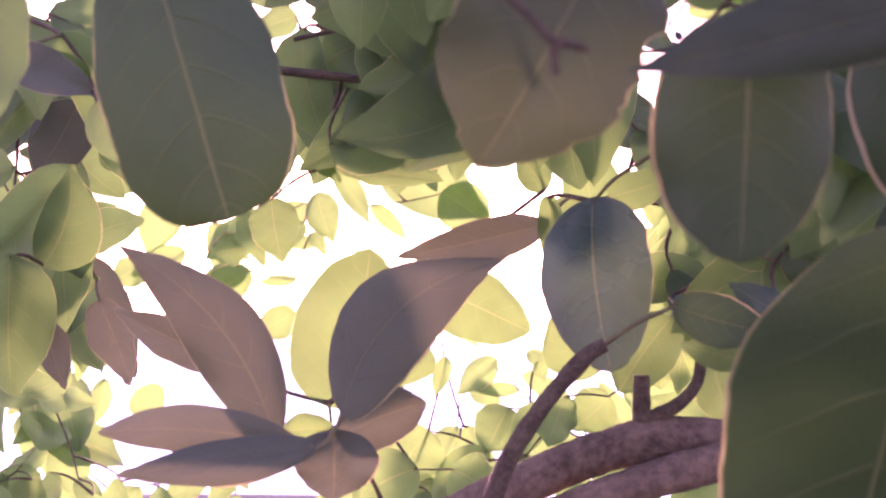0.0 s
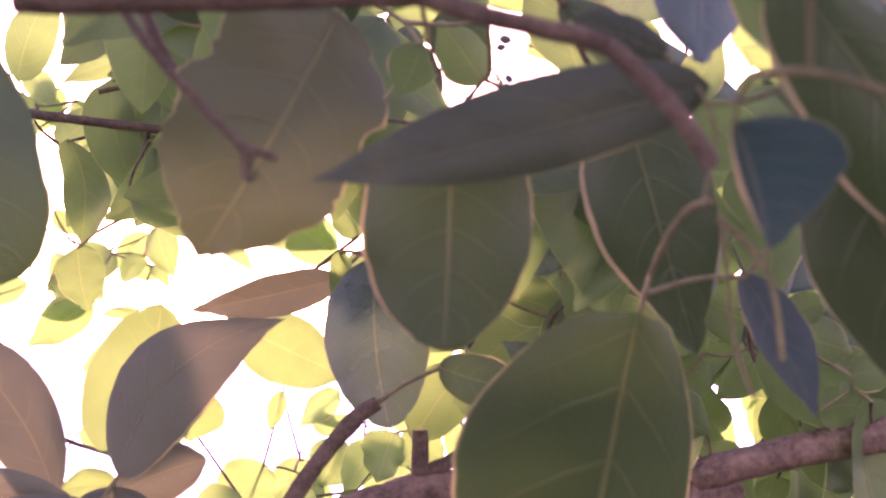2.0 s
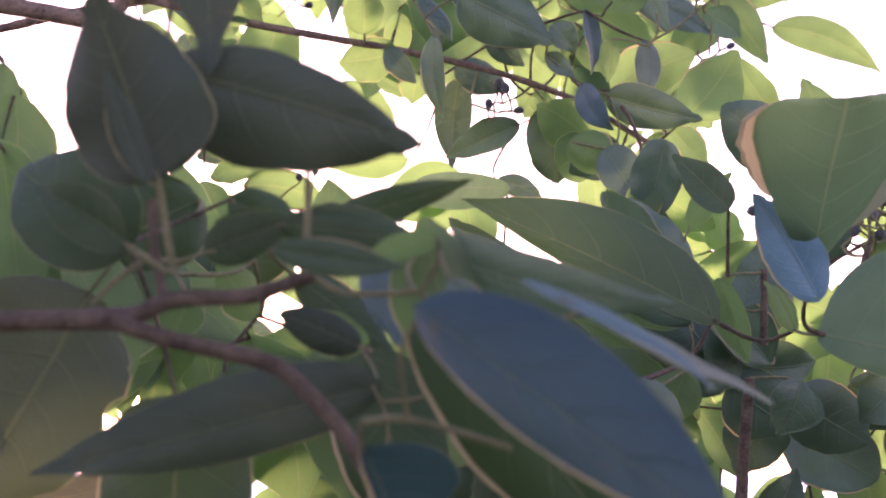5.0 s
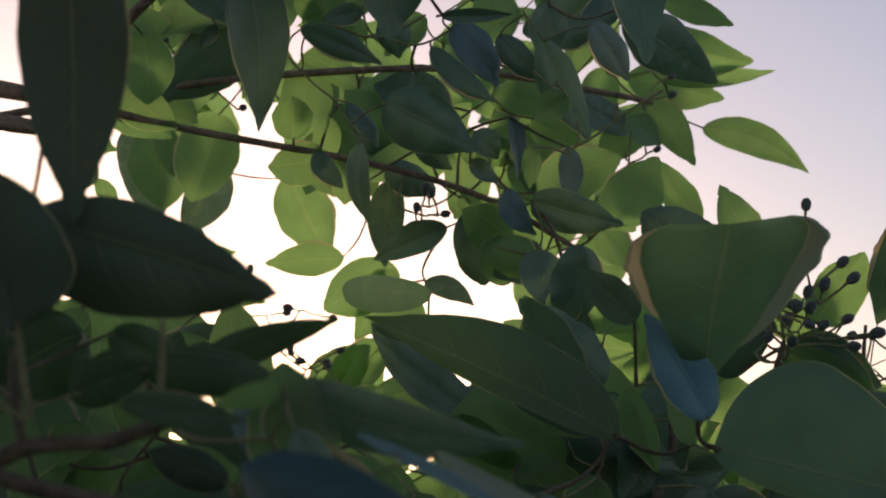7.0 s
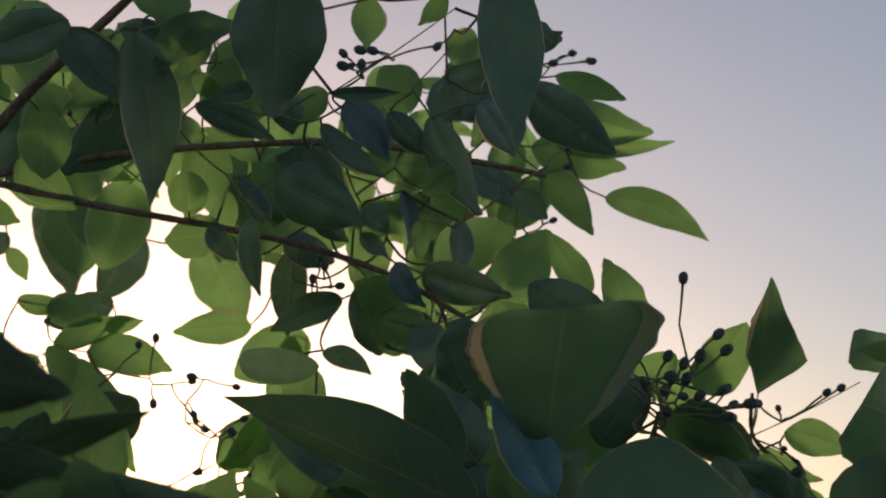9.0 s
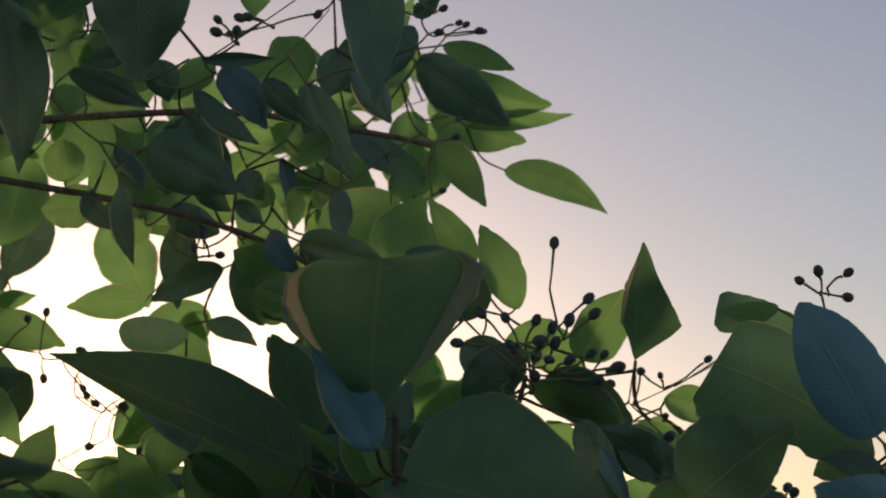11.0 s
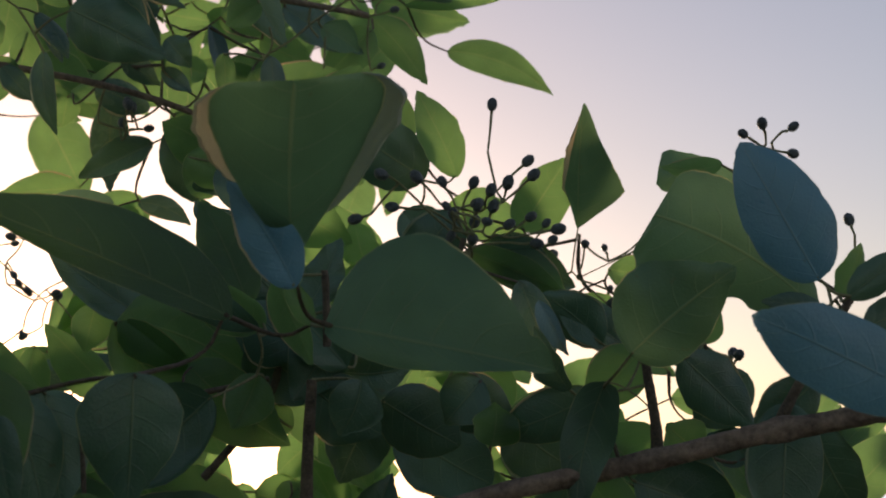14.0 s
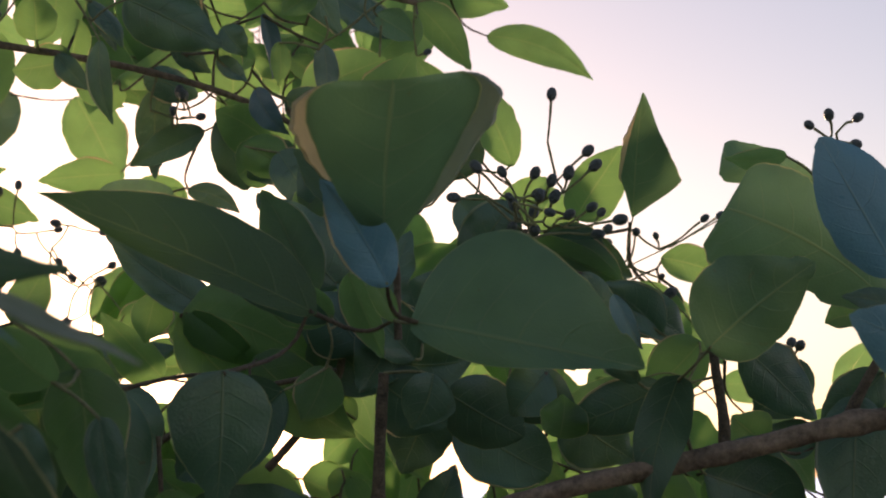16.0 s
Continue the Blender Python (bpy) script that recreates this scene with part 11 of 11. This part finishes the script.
spray.add((-0.1365, 1.3382, 1.5688), (-0.1144, 1.3250, 1.5525), 0.015, (0.60, -1, -0.34))
spray.add((-0.1898, 1.4208, 1.4925), (-0.1826, 1.4266, 1.4627), 0.019, (-0.05, -1, -0.08))
spray.add((-0.0878, 1.2914, 1.4985), (-0.0827, 1.2791, 1.4621), 0.024, (0.54, -1, 0.13))
spray.add((-0.0304, 1.4098, 1.5195), (0.0046, 1.4028, 1.4939), 0.025, (0.60, -1, 0.35))
spray.add((-0.0107, 1.4266, 1.5055), (-0.0279, 1.4207, 1.4755), 0.020, (-0.42, -1, -0.12))
spray.add((-0.0138, 1.4701, 1.4823), (-0.0106, 1.4559, 1.4502), 0.019, (0.34, -1, 0.37))
spray.add((-0.0971, 1.5159, 1.4842), (-0.1177, 1.5295, 1.4444), 0.024, (0.25, -1, -0.22))
spray.add((-0.0774, 1.4900, 1.4872), (-0.0529, 1.4987, 1.4455), 0.029, (-0.59, -1, 0.05))
spray.add((-0.0929, 1.4210, 1.4964), (-0.1224, 1.4357, 1.4666), 0.022, (0.17, -1, 0.24))
spray.add((-0.0421, 1.5341, 1.5017), (-0.0794, 1.5560, 1.4721), 0.029, (0.02, -1, 0.03))
spray.add((-0.1310, 1.5658, 1.4774), (-0.1285, 1.5780, 1.4314), 0.028, (-0.39, -1, 0.28))
spray.add((0.1504, 1.4035, 1.5071), (0.1394, 1.4121, 1.4666), 0.026, (-0.57, -1, -0.34))
spray.add((0.1346, 1.3427, 1.5120), (0.1197, 1.3269, 1.4809), 0.021, (-0.33, -1, -0.45))
spray.add((0.1028, 1.3310, 1.5254), (0.1204, 1.3305, 1.5086), 0.014, (0.13, -1, 0.09))
spray.add((0.1145, 1.2777, 1.5071), (0.1220, 1.2759, 1.4810), 0.014, (0.40, -1, -0.13))
spray.add((0.0939, 1.3058, 1.5155), (0.0915, 1.3112, 1.4858), 0.019, (0.38, -1, -0.08))
spray.add((0.1751, 1.3874, 1.5096), (0.2052, 1.3911, 1.4872), 0.024, (0.56, -1, 0.11))
spray.add((0.1255, 1.2776, 1.5076), (0.1537, 1.2830, 1.4898), 0.017, (0.16, -1, 0.39))
spray.add((0.1277, 1.3444, 1.5204), (0.1506, 1.3418, 1.4842), 0.028, (0.50, -1, 0.10))
spray.add((0.1154, 1.4280, 1.4914), (0.1234, 1.4497, 1.4577), 0.019, (-0.26, -1, -0.02))
spray.add((-0.0298, 1.4997, 1.6969), (-0.0134, 1.5146, 1.6690), 0.017, (0.04, -1, -0.23))
spray.add((0.0420, 1.4397, 1.6872), (0.0547, 1.4604, 1.6690), 0.013, (0.13, -1, -0.03))
spray.add((0.0054, 1.5887, 1.7061), (0.0360, 1.5817, 1.6859), 0.021, (-0.20, -1, -0.20))
spray.add((0.0064, 1.4740, 1.7009), (-0.0081, 1.4576, 1.6741), 0.017, (-0.05, -1, 0.42))
spray.add((0.0433, 1.3700, 1.6892), (0.0272, 1.3748, 1.6690), 0.016, (0.16, -1, -0.02))
spray.add((-0.1111, 1.2856, 1.6880), (-0.1288, 1.2791, 1.6698), 0.017, (-0.52, -1, 0.34))
spray.add((-0.1156, 1.2546, 1.6794), (-0.1357, 1.2429, 1.6481), 0.022, (0.06, -1, -0.00))
spray.add((-0.1601, 1.3423, 1.7218), (-0.1743, 1.3332, 1.7020), 0.016, (0.35, -1, 0.16))
spray.add((-0.2105, 1.4661, 1.6575), (-0.2444, 1.4497, 1.6418), 0.027, (-0.34, -1, 0.15))
spray.add((-0.0904, 1.2110, 1.6452), (-0.0678, 1.1989, 1.6133), 0.022, (-0.10, -1, -0.34))
spray.add((-0.1070, 1.1981, 1.7164), (-0.0954, 1.1819, 1.6936), 0.013, (0.29, -1, 0.38))
spray.add((-0.1489, 1.2636, 1.6798), (-0.1605, 1.2835, 1.6503), 0.018, (-0.53, -1, 0.20))
spray.add((-0.1633, 1.3228, 1.6607), (-0.1935, 1.3295, 1.6421), 0.019, (0.06, -1, -0.25))
spray.add((0.2126, 1.4979, 1.5807), (0.2315, 1.5086, 1.5591), 0.015, (0.26, -1, 0.16))
spray.add((0.1698, 1.4905, 1.5746), (0.1947, 1.4808, 1.5576), 0.020, (-0.02, -1, -0.18))
spray.add((0.2239, 1.6149, 1.5993), (0.2506, 1.6334, 1.5882), 0.017, (-0.33, -1, -0.38))
spray.add((0.2383, 1.6357, 1.5738), (0.2659, 1.6309, 1.5533), 0.019, (-0.20, -1, 0.11))
spray.add((0.3089, 1.1164, 1.6628), (0.2893, 1.1338, 1.6419), 0.017, (0.42, -1, 0.02))
spray.add((0.3700, 1.2627, 1.6529), (0.3740, 1.2459, 1.6288), 0.013, (-0.55, -1, 0.39))
spray.add((0.3213, 1.0840, 1.6305), (0.3262, 1.0919, 1.5977), 0.019, (-0.04, -1, -0.40))
spray.add((0.2904, 1.1767, 1.6863), (0.3005, 1.1652, 1.6512), 0.020, (-0.27, -1, -0.34))
spray.add((0.3129, 1.2015, 1.6815), (0.3478, 1.1931, 1.6675), 0.025, (0.23, -1, 0.17))
spray.add((0.3256, 1.1149, 1.6153), (0.3180, 1.1257, 1.5926), 0.015, (-0.40, -1, -0.30))
spray.add((0.2646, 1.1062, 1.6744), (0.2743, 1.1033, 1.6406), 0.019, (-0.04, -1, -0.22))
spray.add((0.3614, 1.1194, 1.6354), (0.3854, 1.1369, 1.6114), 0.019, (-0.08, -1, 0.48))
spray.add((0.2797, 1.2788, 1.7035), (0.2864, 1.2826, 1.6803), 0.016, (0.02, -1, -0.15))
spray.add((0.2967, 1.3067, 1.7052), (0.2977, 1.2934, 1.6619), 0.023, (-0.54, -1, -0.10))
spray.add((0.2783, 1.1876, 1.6779), (0.2873, 1.1699, 1.6578), 0.015, (-0.38, -1, 0.01))
spray.add((0.3142, 1.1040, 1.6500), (0.3249, 1.1064, 1.6315), 0.014, (0.12, -1, 0.36))
spray.add((0.4221, 1.1269, 1.6511), (0.4233, 1.1251, 1.6213), 0.018, (0.27, -1, 0.41))
spray.add((0.4489, 1.1852, 1.6195), (0.4624, 1.1777, 1.6020), 0.012, (0.33, -1, 0.32))
spray.add((0.4062, 1.0373, 1.6401), (0.4176, 1.0346, 1.6248), 0.012, (-0.31, -1, -0.44))
spray.add((0.4489, 1.0548, 1.6469), (0.4569, 1.0398, 1.6261), 0.014, (-0.22, -1, 0.25))
spray.add((0.4657, 1.1518, 1.5858), (0.4478, 1.1547, 1.5609), 0.019, (0.19, -1, 0.45))
spray.add((0.4573, 1.0726, 1.6020), (0.4360, 1.0625, 1.5841), 0.013, (-0.40, -1, -0.24))
spray.add((0.4382, 1.0304, 1.6301), (0.4172, 1.0165, 1.6088), 0.014, (-0.44, -1, -0.14))
spray.add((0.4943, 1.1398, 1.5825), (0.5106, 1.1344, 1.5616), 0.016, (-0.59, -1, 0.08))
spray.add((0.4548, 1.0380, 1.6009), (0.4572, 1.0486, 1.5798), 0.012, (0.53, -1, 0.29))
spray.add((0.4329, 1.2041, 1.6299), (0.4367, 1.2046, 1.6004), 0.019, (0.52, -1, 0.03))
spray.add((0.4682, 1.0369, 1.6099), (0.4456, 1.0237, 1.5923), 0.016, (-0.56, -1, 0.08))
spray.add((0.4420, 1.1016, 1.5883), (0.4547, 1.0897, 1.5713), 0.014, (-0.17, -1, 0.25))
spray.add((0.4094, 1.0723, 1.6256), (0.3835, 1.0914, 1.6130), 0.019, (-0.12, -1, -0.36))
spray.add((0.4508, 1.0250, 1.6167), (0.4689, 1.0329, 1.6040), 0.013, (-0.36, -1, 0.30))
spray.done()

spray = Spray()
spray.add((-0.0257, 1.2686, 1.7034), (-0.0345, 1.2611, 1.6814), 0.016, (-0.35, -1, 0.14))
spray.add((-0.0262, 1.4108, 1.7795), (0.0075, 1.3938, 1.7474), 0.023, (-0.58, -1, -0.23))
spray.add((-0.0235, 1.3688, 1.7208), (-0.0010, 1.3877, 1.7065), 0.015, (0.14, -1, -0.12))
spray.add((-0.0133, 1.4864, 1.8066), (-0.0134, 1.5060, 1.7665), 0.025, (-0.43, -1, -0.44))
spray.add((0.0451, 1.2845, 1.7580), (0.0140, 1.2979, 1.7432), 0.022, (-0.26, -1, -0.14))
spray.add((0.0104, 1.5109, 1.8385), (0.0480, 1.5173, 1.8176), 0.029, (0.41, -1, 0.00))
spray.add((-0.0608, 1.4244, 1.8177), (-0.0633, 1.4430, 1.7929), 0.016, (0.24, -1, -0.28))
spray.add((-0.0421, 1.3476, 1.8198), (-0.0220, 1.3431, 1.7922), 0.021, (0.47, -1, -0.32))
spray.add((-0.0457, 1.4765, 1.8260), (-0.0765, 1.4911, 1.8149), 0.017, (-0.58, -1, 0.26))
spray.add((-0.0369, 1.3853, 1.8088), (-0.0145, 1.3833, 1.7828), 0.019, (0.11, -1, -0.21))
spray.add((-0.0400, 1.2543, 1.7931), (-0.0426, 1.2692, 1.7663), 0.017, (0.25, -1, 0.48))
spray.add((-0.0462, 1.2677, 1.8028), (-0.0373, 1.2792, 1.7729), 0.019, (0.56, -1, -0.50))
spray.add((-0.0002, 1.5568, 1.8365), (0.0479, 1.5641, 1.8194), 0.035, (0.10, -1, -0.32))
spray.add((0.0522, 1.2394, 1.7562), (0.0456, 1.2415, 1.7259), 0.016, (-0.45, -1, 0.08))
spray.add((-0.0243, 1.3852, 1.8144), (-0.0440, 1.3889, 1.7795), 0.023, (-0.17, -1, -0.27))
spray.add((-0.0286, 1.2571, 1.7561), (-0.0470, 1.2658, 1.7261), 0.018, (-0.16, -1, -0.07))
spray.add((-0.0402, 1.4982, 1.7006), (-0.0367, 1.4896, 1.6566), 0.023, (0.03, -1, 0.24))
spray.add((0.0190, 1.4454, 1.7488), (-0.0189, 1.4681, 1.7270), 0.028, (-0.33, -1, -0.20))
spray.add((0.0196, 1.3765, 1.6916), (-0.0174, 1.3824, 1.6712), 0.026, (0.55, -1, 0.28))
spray.add((0.0041, 1.3253, 1.6933), (0.0176, 1.3414, 1.6542), 0.023, (-0.25, -1, 0.11))
spray.add((0.0292, 1.5444, 1.7223), (0.0045, 1.5544, 1.6811), 0.027, (-0.09, -1, -0.01))
spray.done()

# panicles of berries
berries((0.5098, 0.8953, 1.7504), [((0.5201, 0.8901, 1.8051), (0.5235, 0.8902, 1.8297)), ((0.5236, 0.8894, 1.7844), (0.5395, 0.8853, 1.7995)), ((0.5246, 0.8838, 1.7773), (0.5269, 0.8802, 1.7867)), ((0.5229, 0.8782, 1.7760), (0.5359, 0.8668, 1.7876)), ((0.5157, 0.8840, 1.7742), (0.5174, 0.8788, 1.7823)), ((0.5043, 0.8852, 1.7742), (0.5084, 0.8773, 1.7855)), ((0.5043, 0.8957, 1.7765), (0.4979, 0.8975, 1.7905)), ((0.4965, 0.8993, 1.7800), (0.4862, 0.9036, 1.7942))])
berries((0.5098, 0.8953, 1.7504), [((0.4877, 0.8882, 1.7744), (0.4695, 0.8880, 1.7747)), ((0.5064, 0.8940, 1.7645), (0.5022, 0.8938, 1.7731)), ((0.5126, 0.9004, 1.7630), (0.5158, 0.9033, 1.7719)), ((0.5149, 0.8876, 1.7634), (0.5194, 0.8815, 1.7749)), ((0.5077, 0.8829, 1.7623), (0.5088, 0.8733, 1.7734)), ((0.5207, 0.8925, 1.7616), (0.5298, 0.8904, 1.7678)), ((0.5245, 0.8855, 1.7603), (0.5372, 0.8778, 1.7691)), ((0.5311, 0.8784, 1.7591), (0.5475, 0.8674, 1.7609))])
berries((0.5098, 0.8953, 1.7504), [((0.5268, 0.8837, 1.7571), (0.5393, 0.8770, 1.7555)), ((0.5073, 0.8827, 1.7537), (0.5059, 0.8742, 1.7563)), ((0.4736, 0.8883, 1.7870), (0.4636, 0.8844, 1.7900)), ((0.4618, 0.9015, 1.7737), (0.4540, 0.9029, 1.7715))])
berries((0.6366, 0.8147, 1.7650), [((0.6278, 0.8023, 1.7865), (0.6146, 0.7980, 1.7923)), ((0.6267, 0.7996, 1.7885), (0.6211, 0.7912, 1.7956)), ((0.6352, 0.8103, 1.7922), (0.6453, 0.8068, 1.7994)), ((0.6398, 0.8196, 1.7914), (0.6533, 0.8238, 1.7910))])
berries((0.6626, 0.7976, 1.7138), [((0.6672, 0.7977, 1.7459), (0.6672, 0.8016, 1.7540))])
berries((0.6129, 1.0224, 1.7648), [((0.6154, 1.0126, 1.7835), (0.6144, 1.0099, 1.7834)), ((0.6417, 1.0235, 1.7770), (0.6736, 1.0185, 1.7963)), ((0.6398, 1.0020, 1.7790), (0.6498, 0.9902, 1.7883)), ((0.6276, 1.0081, 1.7728), (0.6233, 1.0014, 1.7796)), ((0.6269, 1.0090, 1.7559), (0.6254, 1.0011, 1.7555)), ((0.6312, 1.0119, 1.7461), (0.6332, 1.0037, 1.7469)), ((0.6296, 1.0248, 1.7510), (0.6320, 1.0266, 1.7485))])
berries((0.2334, 1.2394, 1.8289), [((0.2567, 1.2414, 1.8258), (0.2601, 1.2376, 1.8544)), ((0.2589, 1.2351, 1.8208), (0.2602, 1.2379, 1.8074)), ((0.2724, 1.2400, 1.8220), (0.2868, 1.2412, 1.8246)), ((0.2787, 1.2330, 1.8090), (0.2897, 1.2331, 1.7958)), ((0.2850, 1.2450, 1.8030), (0.2967, 1.2522, 1.7922)), ((0.3090, 1.2370, 1.7824), (0.3158, 1.2361, 1.7872)), ((0.3057, 1.2399, 1.7669), (0.2933, 1.2449, 1.7609)), ((0.2483, 1.2241, 1.8426), (0.2482, 1.2179, 1.8454))])
berries((0.3696, 1.0303, 1.8649), [((0.3485, 1.0358, 1.8549), (0.3503, 1.0315, 1.8650)), ((0.3535, 1.0350, 1.8549), (0.3530, 1.0320, 1.8628)), ((0.3482, 1.0478, 1.8473), (0.3483, 1.0504, 1.8584))])
berries((0.4810, 1.0558, 1.9969), [((0.4932, 1.0441, 2.0050), (0.4992, 1.0383, 2.0044)), ((0.5006, 1.0435, 2.0073), (0.5120, 1.0365, 2.0112)), ((0.5073, 1.0545, 2.0101), (0.5302, 1.0537, 2.0140)), ((0.4883, 1.0388, 2.0142), (0.4998, 1.0283, 2.0167))])
berries((0.3441, 0.9626, 1.9451), [((0.3622, 0.9562, 1.9576), (0.3519, 0.9566, 1.9678)), ((0.3598, 0.9494, 1.9548), (0.3503, 0.9465, 1.9563)), ((0.3627, 0.9599, 1.9556), (0.3630, 0.9606, 1.9634)), ((0.3775, 0.9518, 1.9672), (0.3683, 0.9547, 1.9700))])
berries((0.3338, 1.0287, 1.8522), [((0.3551, 1.0160, 1.8452), (0.3497, 1.0074, 1.8565)), ((0.3510, 1.0320, 1.8486), (0.3625, 1.0330, 1.8508))])
berries((0.4980, 1.1073, 1.9091), [((0.5080, 1.1017, 1.9139), (0.5144, 1.0981, 1.9168)), ((0.5058, 1.0914, 1.9476), (0.5211, 1.0846, 1.9504)), ((0.5128, 1.1007, 1.9588), (0.5271, 1.1013, 1.9687))])
berries((0.5077, 1.1604, 2.0239), [((0.5322, 1.1560, 2.0499), (0.5478, 1.1548, 2.0606)), ((0.5329, 1.1448, 2.0465), (0.5554, 1.1366, 2.0485))])
berries((0.4906, 0.8858, 1.7512), [((0.5021, 0.8823, 1.7736), (0.5114, 0.8827, 1.7763)), ((0.4945, 0.8711, 1.7687), (0.5100, 0.8631, 1.7629)), ((0.4984, 0.8819, 1.7621), (0.4973, 0.8831, 1.7595)), ((0.5055, 0.8705, 1.7578), (0.4902, 0.8635, 1.7701))])
berries((0.5775, 0.9513, 1.7547), [((0.5629, 0.9536, 1.7718), (0.5707, 0.9517, 1.7824)), ((0.5689, 0.9598, 1.7697), (0.5786, 0.9652, 1.7682)), ((0.5691, 0.9526, 1.7703), (0.5744, 0.9530, 1.7736)), ((0.5667, 0.9419, 1.7548), (0.5777, 0.9359, 1.7391))])
berries((0.4248, 0.9932, 2.0036), [((0.4154, 0.9979, 1.9939), (0.4149, 0.9983, 1.9934)), ((0.3859, 1.0045, 1.9870), (0.3692, 1.0064, 1.9907)), ((0.3891, 1.0032, 1.9868), (0.3636, 1.0089, 1.9809))])
berries((0.1983, 1.1507, 1.9780), [((0.2001, 1.1413, 1.9788), (0.1959, 1.1351, 1.9834)), ((0.2437, 1.1449, 1.9420), (0.2472, 1.1405, 1.9420))])
berries((0.1264, 1.1533, 2.0251), [((0.1260, 1.1495, 2.0355), (0.1288, 1.1471, 2.0396)), ((0.1263, 1.1471, 2.0069), (0.1189, 1.1376, 2.0222)), ((0.1355, 1.1665, 1.9830), (0.1290, 1.1722, 1.9774))])
berries((0.2722, 1.2332, 1.7495), [((0.2930, 1.2078, 1.8208), (0.2848, 1.2055, 1.8220)), ((0.3002, 1.2073, 1.8189), (0.3152, 1.2004, 1.8151)), ((0.2824, 1.2096, 1.8058), (0.2872, 1.2033, 1.7957)), ((0.2825, 1.2174, 1.7922), (0.2955, 1.2115, 1.7868)), ((0.3007, 1.2300, 1.7832), (0.3143, 1.2324, 1.7891)), ((0.3077, 1.2111, 1.7876), (0.3211, 1.2027, 1.7937)), ((0.2936, 1.2148, 1.7618), (0.2929, 1.2090, 1.7572)), ((0.3295, 1.2113, 1.7614), (0.3259, 1.2108, 1.7549))])
berries((0.6393, 0.8790, 1.6917), [((0.6428, 0.8880, 1.6986), (0.6480, 0.8932, 1.7036)), ((0.6360, 0.8692, 1.6933), (0.6358, 0.8614, 1.6983))])
berries((0.5939, 0.9174, 1.7231), [((0.5868, 0.9144, 1.7285), (0.5902, 0.9102, 1.7316)), ((0.5884, 0.9112, 1.7251), (0.5860, 0.9074, 1.7224))])

# unseen leaves added for shade behind and over the path, on two limbs of their own
branch("branch", ((-0.60, 0.75, 1.0), (-0.55, 0.2, 1.35), (-0.35, -0.7, 1.7), (0.2, -1.05, 1.95), (0.9, -0.95, 2.1)), 0.02, 0.006, True)
branch("branch", ((-0.60, 0.75, 1.0), (-0.75, 0.1, 1.7), (-0.6, -0.5, 2.2), (0.1, -0.6, 2.6), (0.8, -0.4, 2.7)), 0.02, 0.006, True)
shade_crown()

# stalks: every leaf is joined to the nearest wood, nearest leaves first
wood = np.array([tuple(p) for p in network])
bases = np.array([tuple(b) for b, _, _ in leaves])
best = np.array([np.min(((wood - b) ** 2).sum(1)) for b in bases])
origin = np.array([wood[np.argmin(((wood - b) ** 2).sum(1))] for b in bases])
inner = bmesh.new()
todo = set(range(len(leaves)))
while todo:
    i = min(todo, key=lambda k: best[k])
    todo.remove(i)
    b, t, ob = leaves[i]
    o = Vector(origin[i])
    reach = (b - o).length
    away = (b - t).normalized()
    if reach > 0.001:
        bend = o.lerp(b, 0.62) + away * min(reach * 0.12, 0.005) + Vector((0, 0.3 * reach if reach > 0.03 else 0, -0.06 * reach))
        fat = reach > 0.03
        slim = 0.6 if b.y < 0.56 else 1.0
        shared = ob is None or ob == 0
        bm = inner if ob == 0 else bmesh.new()
        pts = tube(bm, (o, bend, b + (t - b) * 0.03), (0.0010 if fat else 0.0007) * slim, 0.00055 * slim, 4 if ob == 0 else 6, 0.08, i)
        if ob != 0:
            part("twig" if fat else "petiole", bm, twig_bark if fat else stalk_skin, tree if (shared or fat) else ob)
        fresh = np.array([tuple(p) for p in pts])
        if todo:
            rest = np.array(sorted(todo))
            d = ((fresh[None] - bases[rest][:, None]) ** 2).sum(2)
            low = d.min(1)
            nearer = low < best[rest]
            best[rest[nearer]] = low[nearer]
            origin[rest[nearer]] = fresh[d.argmin(1)[nearer]]
tagged(part("brushwood", inner, twig_bark, tree, "fine brown twigs of the inner crown"), kind="stuff")

# trunk, and the limbs that carry the branches seen
trunk_top = Vector((-0.60, 0.75, 1.0))
bm = bmesh.new()
tube(bm, ((-0.62, 0.80, -0.1), (-0.63, 0.78, 0.3), (-0.58, 0.77, 0.7), (-0.60, 0.75, 1.02)), 0.085, 0.05, 14, 0.06, 3)
part("trunk", bm, bark, tree)
for k, p in enumerate(limb_ends):
    bm = bmesh.new()
    if p.z < 1.75:
        low = trunk_top.lerp(p, 0.5)
        low.z = min(low.z, 1.22)
        way = (trunk_top, low, Vector((p.x, p.y, min(p.z - 0.04, 1.40))), p)
    else:
        way = (trunk_top, Vector((-0.72, 0.95, 1.5)), Vector((-0.58, 1.15, 1.95)), Vector((p.x - 0.22, p.y, p.z + 0.03)), p)
    tube(bm, way, 0.014, 0.004, 9, 0.1, k)
    part("limb", bm, bark, tree)
